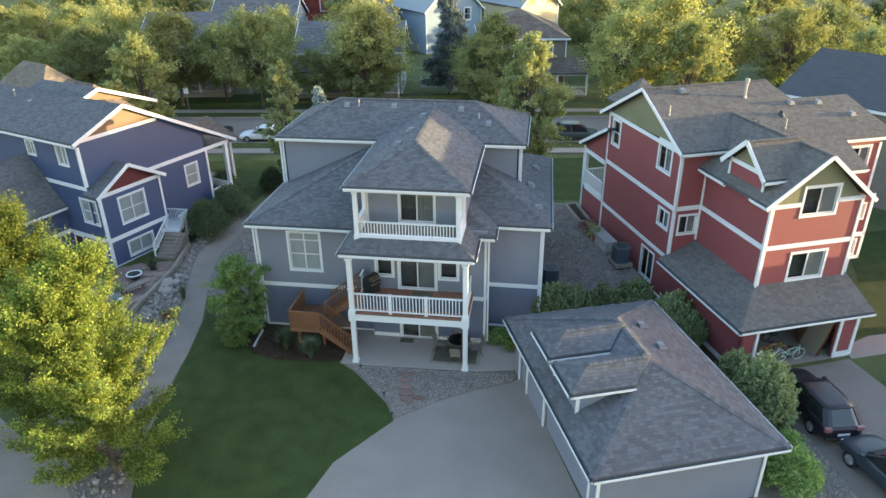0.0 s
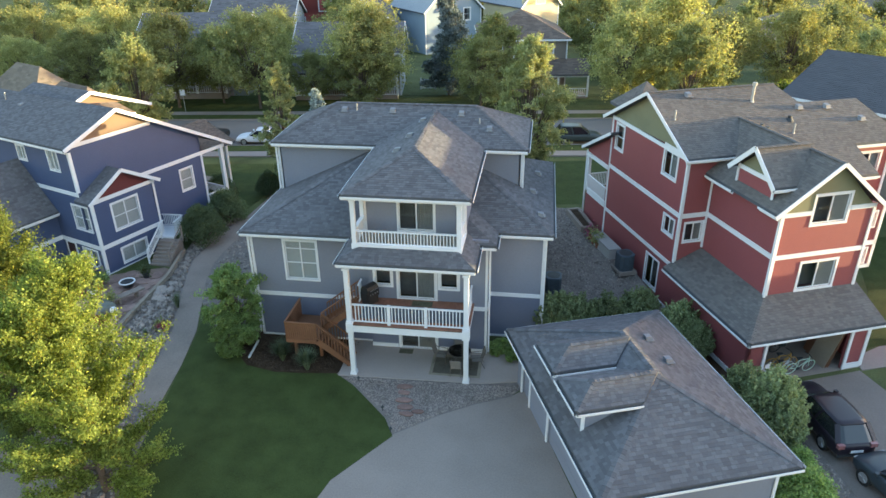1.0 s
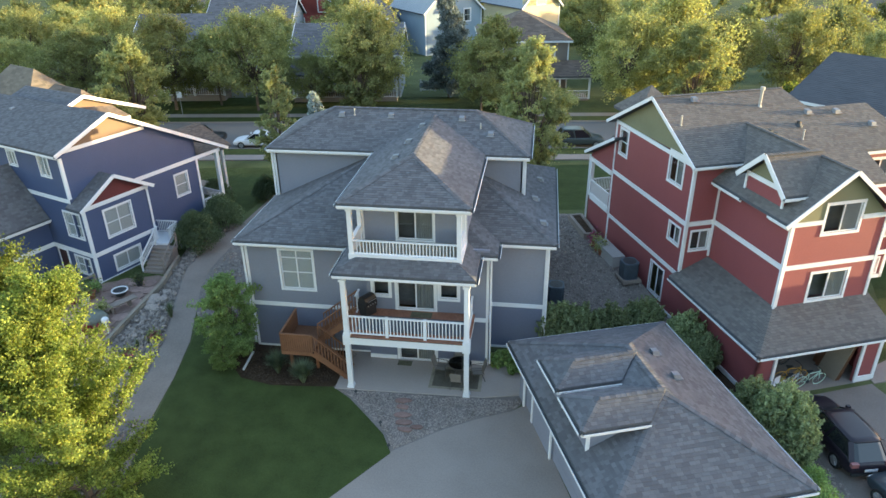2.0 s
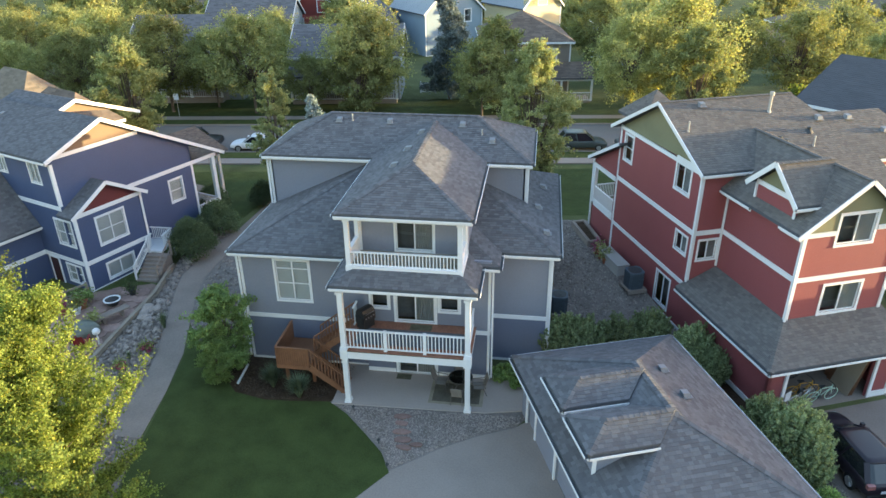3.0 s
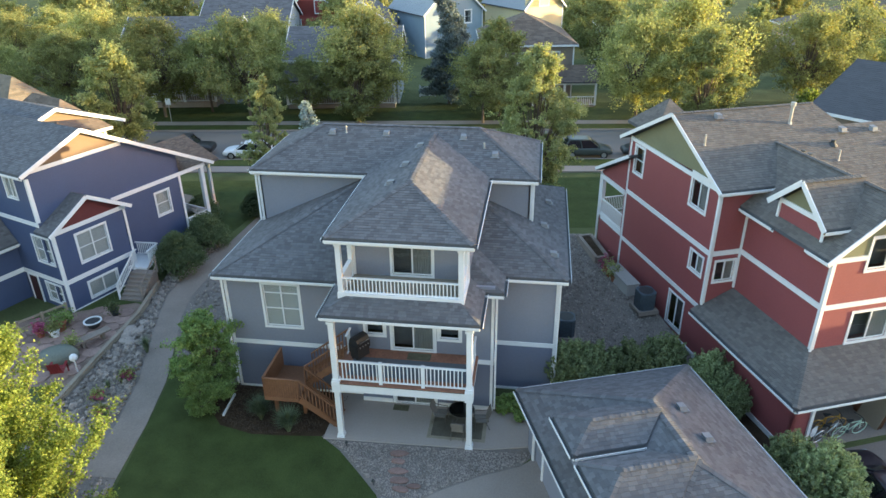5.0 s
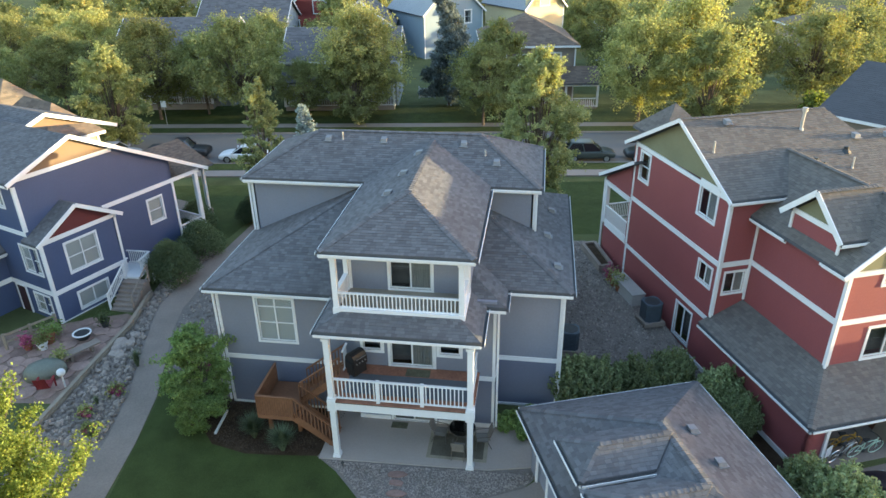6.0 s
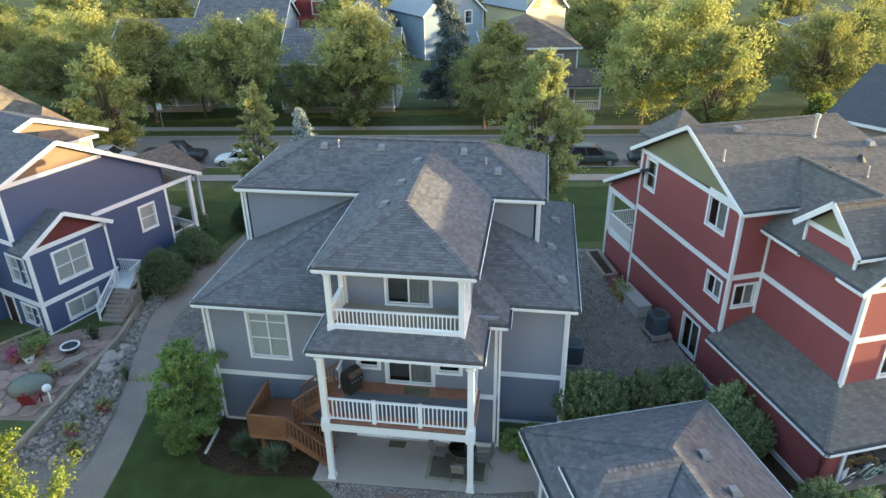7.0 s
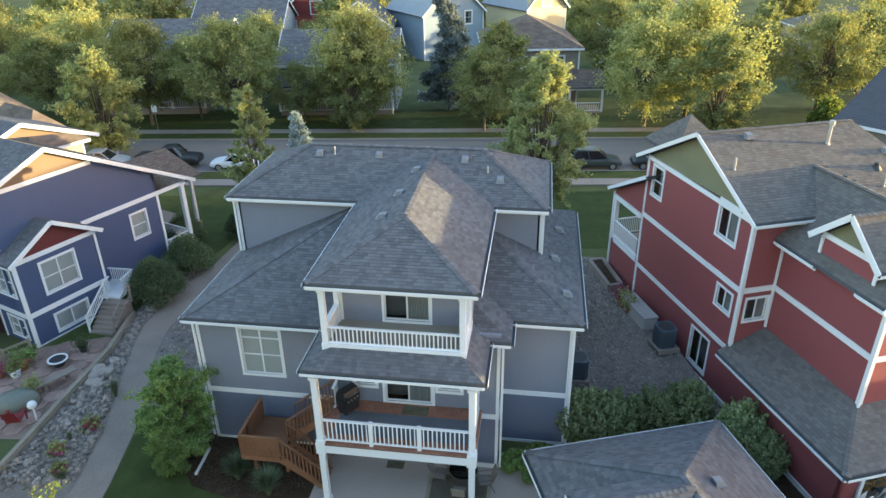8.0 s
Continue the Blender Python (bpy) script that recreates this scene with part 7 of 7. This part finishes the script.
BED_A = [(-17.74, 28.6), (-18.39, 31.44), (-19.56, 34.7), (-20.47, 37.25), (-21.1, 39.43), (-21.08, 41.65), (-21.06, 43.5), (-20.44, 46.3), (-22.3, 45.9), (-22.2, 42.5), (-21.9, 40.5), (-21.15, 36.95), (-21, 32.9), (-20.75, 27.6)]
BED_B = [(-16.91, 32.96), (-17.85, 34.5), (-18.78, 36.95), (-19.32, 39.3), (-19.39, 41), (-19.31, 43.5), (-19.06, 46), (-18.66, 47.13), (-14.5, 47.14), (-13.71, 32.9), (-14.98, 32.78)]
YARD = [(1.47, 33.13), (3.12, 33.16), (8.66, 34.56), (7.62, 37.29), (6.46, 40.06), (4.53, 45.29), (3.32, 48.48), (1.2, 48.48)]
GBED = [(-8.06, 28.68), (-7.31, 28.24), (-6.13, 26.97), (-5.27, 26.09), (-4.78, 25.16), (-3.83, 25.92), (-2.96, 26.64), (-1.5, 27.56), (0.02, 28.29), (0.52, 29), (-1.22, 28.86)]
ROCK = material("garden_rock", (0.25, 0.212, 0.19), 0.85, 0.25, 20, 60, 0.4, island=0.4)
PEBBLE_PALE = material("pale_pink_pebble", (0.31, 0.262, 0.24), 0.85, 0.2, 20, 60, 0.2, island=0.2)
PEBBLE = material("pink_grey_pebble", (0.27, 0.232, 0.21), 0.85, 0.2, 20, 60, 0.2, island=0.35)
stones("rocks", BED_A, 2600, 0.05, 0.2, 41, ROCK, "grey river rocks of the garden bed")
stones("rocks", BED_B, 2000, 0.04, 0.14, 42, PEBBLE, "pinkish stones along the wall")
stones("pebbles", YARD, 5200, 0.035, 0.09, 43, PEBBLE, "pebbles of the side yard", yard_z)
stones("pebbles", GBED, 3800, 0.025, 0.055, 44, PEBBLE_PALE, "fine pebbles between patio and driveway")
stones("rocks", [(-17.24, 25.43), (-15.98, 25.46), (-15.04, 21.52), (-14.09, 19.29), (-14.39, 17.54), (-17.81, 20.66), (-19.55, 21.8), (-20.83, 25.36)], 900, 0.05, 0.18, 46, ROCK, "rocks round the tree")
r = random.Random(9)
for i in range(26):
    x, y = (-20.55 + r.uniform(-0.45, 0.3), 35.2 + r.uniform(-1.0, 1.6)) if i < 12 else (-21.4 + r.uniform(-0.3, 0.25), 43.0 + r.uniform(-2.0, 3.0))
    s = r.uniform(0.18, 0.36)
    bm = bmesh.new()
    bmesh.ops.create_icosphere(bm, subdivisions=2, radius=s)
    for v in bm.verts:
        v.co *= 1 + 0.28 * noise.noise(v.co * (2.2 / s) + Vector((i * 7.1, 0, 0)))
        v.co.z *= 0.65
    ob = part("boulder", bm, ROCK, place=pose(x, y, s * 0.3, 0, 0, r.uniform(0, 360)))
    tagged(ob, "rounded grey boulder in the rock bed", "boulder", "boulders")
stones("pebbles", [(11.8, 27.24), (12.7, 26.09), (13.38, 22.91), (13.82, 19.34), (11.75, 19.29), (11.19, 23.14)], 1500, 0.03, 0.07, 47, PEBBLE, "pebbles beside the driveway")
MULCH_CHIP = material("bark_chip", (0.068, 0.046, 0.031), 0.95, 0.4, 20, 60, 0.3, island=0.4)
stones("bark_chips", [(-8.8, 29.07), (-10.27, 28.8), (-11.43, 28.75), (-12.95, 29.12), (-14.05, 30.35), (-14.6, 31.04), (-13.55, 31.78), (-7.96, 31.56), (-8.13, 30.65)], 4200, 0.018, 0.045, 45, MULCH_CHIP, "bark chips of the mulch bed", 0.02)


# ---- vehicles ----
CAR_GLASS = material("tinted_car_glass", (0.015, 0.018, 0.022), 0.08, 0.1, 4, 20, 0.0, spec=0.8)
RIM = material("alloy_rim", (0.5, 0.51, 0.53), 0.35, 0.1, 8, 40, 0.0, metal=0.8)
LAMP_W = material("headlight_lens", (0.3, 0.31, 0.33), 0.15, 0.05, 8, 40, 0.0, spec=0.8)
LAMP_R = material("tail_light_lens", (0.28, 0.12, 0.12), 0.2, 0.1, 8, 40, 0.0, spec=0.8)
def paint(name, c):
    m = material(name, c, 0.35, 0.04, 2, 20, 0.0, spec=0.35)
    m.node_tree.nodes["Principled BSDF"].inputs["Coat Weight"].default_value = 0.15
    return m
def car(label, mat, L=4.5, W=1.8, H=1.5, hood=0.95, belt=0.95, rear="hatch"):
    """A car along its own x, front at +x: lofted body, glass set in, lamps, wheels."""
    t = thing("car", Matrix(), label, "car")
    h = L / 2
    tail = {"hatch": -0.93, "sedan": -0.72, "truck": -0.1}[rear]
    back_z = belt + 0.04 if rear != "hatch" else belt + 0.02
    if rear == "truck":
        st = [(-1.0, 0.5, belt - 0.1, 0.93), (-0.97, 0.42, belt, 0.99), (-0.5, 0.38, belt, 1.0), (0.0, 0.36, belt, 1.0), (0.45, 0.36, belt, 1.0), (0.85, 0.36, hood, 0.99), (0.97, 0.4, hood - 0.12, 0.94), (1.0, 0.5, hood - 0.3, 0.86)]
        cab = (0.52, 0.3, -0.14, -0.1)
    elif rear == "hatch":
        st = [(-1.0, 0.45, 0.72, 0.84), (-0.97, 0.33, belt - 0.06, 0.93), (-0.85, 0.28, belt + 0.01, 0.98), (-0.4, 0.26, belt + 0.01, 1.0), (0.1, 0.26, belt, 1.0), (0.45, 0.26, belt - 0.01, 1.0), (0.72, 0.27, hood - 0.08, 0.98), (0.92, 0.3, hood - 0.2, 0.9), (1.0, 0.4, 0.6, 0.74)]
        cab = (0.5, 0.12, -0.95, -0.74)
    else:
        st = [(-1.0, 0.45, 0.72, 0.84), (-0.96, 0.33, belt - 0.08, 0.92), (-0.75, 0.28, belt, 0.98), (-0.3, 0.26, belt, 1.0), (0.1, 0.26, belt, 1.0), (0.42, 0.26, belt - 0.01, 1.0), (0.72, 0.27, hood - 0.08, 0.98), (0.92, 0.3, hood - 0.2, 0.9), (1.0, 0.4, 0.6, 0.74)]
        cab = (0.46, 0.12, -0.78, -0.45)
    rings = []
    bm = bmesh.new()
    for f, zl, zt, wf in st:
        w, t0 = W / 2 * wf, zt - zl
        pts = [(-0.84, 0), (-0.97, 0.12), (-1.0, 0.45), (-0.985, 0.72), (-0.93, 0.93), (-0.78, 1.0), (-0.4, 1.03), (0.4, 1.03), (0.78, 1.0), (0.93, 0.93), (0.985, 0.72), (1.0, 0.45), (0.97, 0.12), (0.84, 0)]
        rings.append([bm.verts.new((f * h, y * w, zl + t0 * z)) for y, z in pts])
    for a, b in zip(rings, rings[1:]):
        for i in range(len(a)):
            j = (i + 1) % len(a)
            bm.faces.new((a[i], a[j], b[j], b[i]))
    bm.faces.new(rings[0])
    bm.faces.new(rings[-1][::-1])
    body = part("body", bm, mat, t, smooth=True)
    sd = body.modifiers.new("round", "SUBSURF")
    sd.levels = sd.render_levels = 1
    # glass house, roof and pillars
    x0, x1, x2, x3 = (c * h for c in cab)
    wb, wt, zb, zt = W * 0.455, W * 0.375, belt - 0.05, H - 0.05
    def outline(xf, xr, w, z):
        m = (xf + xr) / 2
        return [Vector(p) for p in ((xf, -w * 0.55, z), (xf - 0.1, -w * 0.92, z), (m, -w, z), (xr + 0.08, -w * 0.94, z), (xr, -w * 0.6, z), (xr, w * 0.6, z), (xr + 0.08, w * 0.94, z), (m, w, z), (xf - 0.1, w * 0.92, z), (xf, w * 0.55, z))]
    lo, hi = outline(x0, x2, wb, zb), outline(x1, x3, wt, zt)
    g = bmesh.new()
    a, b = [g.verts.new(p) for p in lo], [g.verts.new(p) for p in hi]
    for i in range(10):
        g.faces.new((a[i], a[(i + 1) % 10], b[(i + 1) % 10], b[i]))
    g.faces.new(b)
    g.faces.new(a[::-1])
    part("glass", g, CAR_GLASS, t)
    g = bmesh.new()
    c0, c1, c2 = ([g.verts.new(Vector((p.x * k + (x1 + x3) / 2 * (1 - k), p.y * k, z))) for p in hi] for k, z in ((1.02, zt - 0.02), (1.0, zt + 0.035), (0.72, H)))
    for u, v in ((c0, c1), (c1, c2)):
        for i in range(10):
            g.faces.new((u[i], u[(i + 1) % 10], v[(i + 1) % 10], v[i]))
    g.faces.new(c2)
    g.faces.new(c0[::-1])
    part("roof", g, mat, t, smooth=True)
    for i in (1, 3, 6, 8):
        g = bmesh.new()
        beam(g, lo[i] * 1.004, hi[i] * 1.004, 0.09 if i in (1, 8) else 0.2, 0.05)
        part("pillar", g, mat, t)
    for i in (2, 7):
        g = bmesh.new()
        beam(g, lo[i] * 1.006, hi[i] * 1.006, 0.1, 0.04, (0, 1, 0))
        part("pillar", g, mat, t)
    if rear == "truck":
        boxes("bed", [(-h * 0.95, -h * 0.2, -W * 0.42, W * 0.42, belt - 0.02, belt + 0.05)], DARKMETAL, t)
    for s in (-1, 1):
        g = bmesh.new()
        box(g, h * 0.86, h * 0.955, W * 0.24 * s, W * 0.39 * s, 0.56, 0.68)
        part("headlight", g, LAMP_W, t)
        g = bmesh.new()
        box(g, -h * 0.995, -h * 0.93, W * 0.3 * s, W * 0.46 * s, 0.72, 0.9)
        part("tail_light", g, LAMP_R, t)
        g = bmesh.new()
        box(g, h * 0.36, h * 0.42, W * 0.5 * s, W * 0.58 * s, belt - 0.02, belt + 0.14)
        part("door_mirror", g, mat, t)
        for x in (0.62 * h, -0.60 * h):
            g = bmesh.new()
            y0, y1 = W * 0.38 * s, W * 0.495 * s
            tube(g, (x, y0, 0.33), (x, y1, 0.33), 0.33, n=24)
            wh = part("wheel", g, RUBBER, t)
            g = bmesh.new()
            tube(g, (x, y1, 0.33), (x, y1 + 0.012 * s, 0.33), 0.21, n=20)
            for i in range(5):
                a = i * 1.2566
                beam(g, (x, y1 + 0.02 * s, 0.33), (x + 0.2 * math.cos(a), y1 + 0.02 * s, 0.33 + 0.2 * math.sin(a)), 0.05, 0.03, (0, 1, 0))
            part("rim", g, RIM, wh)
    g = bmesh.new()
    box(g, -h * 1.005, -h * 0.985, -0.26, 0.26, 0.5, 0.62)
    part("licence_plate", g, WHITE, t)
    g = bmesh.new()
    box(g, -h * 1.0, -h * 0.96, -W * 0.42, W * 0.42, 0.3, 0.42)
    part("bumper", g, DARKMETAL, t)
    return t
c = car("dark plum-black hatchback parked before the open garage", paint("plum_black_paint", (0.018, 0.014, 0.022)), 4.5, 1.8, 1.5)
c.matrix_basis = pose(13.35, 27.95, 0.012, 0, 0, 103)
c = car("dark slate estate car parked on the driveway", paint("slate_paint", (0.03, 0.04, 0.05)), 4.6, 1.8, 1.5)
c.matrix_basis = pose(15.04, 23.59, 0.012, 0, 0, 112)
c = car("white saloon car parked at the kerb", paint("white_car_paint", (0.75, 0.76, 0.78)), 4.7, 1.8, 1.45, 0.92, 0.92, "sedan")
c.matrix_basis = ST @ pose(1.6, 1.0, 0.02, 0, 0, 180)
c = car("grey-green sport utility car parked at the kerb", paint("grey_green_paint", (0.06, 0.07, 0.065)), 4.6, 1.85, 1.7, 1.0, 1.0)
c.matrix_basis = ST @ pose(32.2, 1.05, 0.02, 0, 0, 0)
c = car("dark pickup truck parked at the kerb", paint("black_truck_paint", (0.02, 0.021, 0.024)), 5.6, 1.95, 1.85, 1.1, 1.1, "truck")
c.matrix_basis = ST @ pose(-4.6, 1.6, 0.02, 0, 0, 0)
c = car("silver car parked behind the pickup", paint("silver_paint", (0.4, 0.41, 0.43)), 4.5, 1.8, 1.5, 0.95, 0.95, "sedan")
c.matrix_basis = ST @ pose(-10.4, 1.5, 0.02, 0, 0, 0)
c = car("dark sport utility car on the street", paint("charcoal_paint", (0.025, 0.027, 0.03)), 4.6, 1.85, 1.7, 1.0, 1.0)
c.matrix_basis = ST @ pose(37.6, 1.1, 0.02, 0, 0, 180)

# ---- in the open garage ----
def bicycle(label, mat, m):
    t = thing("bicycle", m, label, "bicycle", "bicycles")
    for x in (-0.52, 0.52):
        g = bmesh.new()
        rings = []
        for i in range(24):
            a0 = 6.2832 * i / 24
            rings.append([g.verts.new((x + (0.33 + 0.022 * math.cos(b)) * math.cos(a0), 0.022 * math.sin(b), 0.34 + (0.33 + 0.022 * math.cos(b)) * math.sin(a0))) for b in (0, 1.05, 2.09, 3.14, 4.19, 5.24)])
        for i in range(24):
            for k in range(6):
                g.faces.new((rings[i][k], rings[i][k - 1], rings[i - 1][k - 1], rings[i - 1][k]))
        w = part("wheel", g, mat, t)
        g = bmesh.new()
        for i in range(10):
            a = 6.2832 * i / 10
            tube(g, (x, 0, 0.34), (x + 0.32 * math.cos(a), 0, 0.34 + 0.32 * math.sin(a)), 0.004, n=4)
        part("spokes", g, STEEL, w, kind="stuff")
    g = bmesh.new()
    for p, q in (((-0.52, 0.34), (-0.12, 0.3)), ((-0.52, 0.34), (-0.2, 0.82)), ((-0.12, 0.3), (-0.22, 0.9)), ((-0.12, 0.3), (0.36, 0.78)), ((-0.2, 0.8), (0.36, 0.82)), ((0.34, 0.95), (0.52, 0.34))):
        tube(g, (p[0], 0, p[1]), (q[0], 0, q[1]), 0.02, n=8)
    part("frame", g, mat, t)
    g = bmesh.new()
    limb(g, [Vector((0.2, -0.3, 1.02)), Vector((0.34, -0.1, 1.0)), Vector((0.34, 0.1, 1.0)), Vector((0.2, 0.3, 1.02))], 0.014, 0.014)
    part("handlebar", g, DARKMETAL, t)
    g = bmesh.new()
    prism(g, [(-0.36, -0.1, 0.92), (-0.36, 0.1, 0.92), (-0.08, 0.03, 0.93), (-0.08, -0.03, 0.93)], (0, 0, 0.05))
    part("saddle", g, DARKMETAL, t)
    g = bmesh.new()
    tube(g, (-0.12, -0.05, 0.3), (-0.12, 0.05, 0.3), 0.09, n=14)
    part("crank", g, DARKMETAL, t)
MINT = material("mint_paint", (0.45, 0.60, 0.50), 0.4, 0.05, 8, 40, 0.0)
ORANGE = material("orange_paint", (0.5, 0.28, 0.04), 0.4, 0.05, 8, 40, 0.0)
bicycle("mint-green bicycle standing in the garage mouth", MINT, R @ pose(3.75, 0.75, 0.03, 10, 0, 2))
bicycle("dark bicycle with orange parts in the garage", ORANGE, R @ pose(3.1, 1.25, 0.03, 10, 0, -6))
bicycle("silver bicycle leaning in the garage mouth", STEEL, R @ pose(2.7, 0.8, 0.03, 10, 0, 12))
bicycle("black bicycle at the back of the garage", DARKMETAL, R @ pose(3.2, 2.4, 0.03, 8, 0, 5))
fc = thing("folding_chair", R @ pose(1.75, 0.8, 0.03, 0, 0, 200), "pale folding chair leaning near the bicycles", "chair")
boxes("seat", [(-0.22, 0.22, -0.2, 0.2, 0.42, 0.45)], WHITE, fc)
boxes("backrest", [(-0.22, 0.22, 0.2, 0.23, 0.45, 0.9)], WHITE, fc)
boxes("leg", [(-0.22, -0.19, -0.2, -0.17, 0, 0.42), (0.19, 0.22, -0.2, -0.17, 0, 0.42), (-0.22, -0.19, 0.17, 0.2, 0, 0.42), (0.19, 0.22, 0.17, 0.2, 0, 0.42)], WHITE, fc)
ply = thing("plywood_sheet", R @ pose(5.75, 1.2, 0.03), "tan plywood sheets leaning on the garage wall", "plywood")
for k in range(3):
    bm = bmesh.new()
    prism(bm, [(-0.55 + k * 0.12, -0.5, 0), (-0.53 + k * 0.12, -0.5, 0), (0.12 + k * 0.05, -0.5, 1.9), (0.10 + k * 0.05, -0.5, 1.9)], (0, 1.1 + 0.3 * k, 0))
    part("sheet", bm, CEDAR if k else BUFF, ply)
tc = thing("trash_can", R @ pose(4.6, 3.0, 0.03), "dark dustbin inside the garage", "bin")
bm = bmesh.new()
tube(bm, (0, 0, 0), (0, 0, 0.8), 0.28, 0.33, 16)
part("body", bm, PLASTIC, tc)
bm = bmesh.new()
tube(bm, (0, 0, 0.8), (0, 0, 0.88), 0.35, 0.25, 16)
part("lid", bm, PLASTIC, tc)
rk = thing("shelf", R @ pose(3.6, 5.7, 0.03), "metal garage shelf with dark boxes", "shelf")
boxes("board", [(-2.4, 2.2, -0.25, 0.25, z, z + 0.03) for z in (0.4, 1.0, 1.6)], DARKMETAL, rk)
boxes("box", [(-2.2 + i * 0.75, -1.7 + i * 0.75, -0.2, 0.2, z, z + 0.38) for i in range(6) for z in (0.43, 1.03)], CEDAR, rk)

# ---- street things ----
sg = thing("yard_sign", pose(-38.81, 73.9, 0.1), "small white sign on a slim post by the pavement", "sign")
bm = bmesh.new()
tube(bm, (0, 0, 0), (0, 0, 2.6), 0.03)
part("post", bm, METAL, sg)
boxes("board", [(-0.28, 0.28, -0.03, 0.0, 1.9, 2.55)], WHITE, sg)
gt = thing("gate", pose(-13.56, 88.85, -0.2, 0, 0, 8), "white wooden gate with crossed braces", "gate")
boxes("post", [(-1.0, -0.85, -0.07, 0.07, 0, 1.4), (0.85, 1.0, -0.07, 0.07, 0, 1.4)], WHITE, gt)
boxes("rail", [(-0.85, 0.85, -0.03, 0.03, 0.1, 0.22), (-0.85, 0.85, -0.03, 0.03, 1.1, 1.22)], WHITE, gt)
strip("brace", (-0.85, 0, 0.2), (0.85, 0, 1.12), 0.05, 0.1, WHITE, gt)
strip("brace", (-0.85, 0, 1.12), (0.85, 0, 0.2), 0.05, 0.1, WHITE, gt)
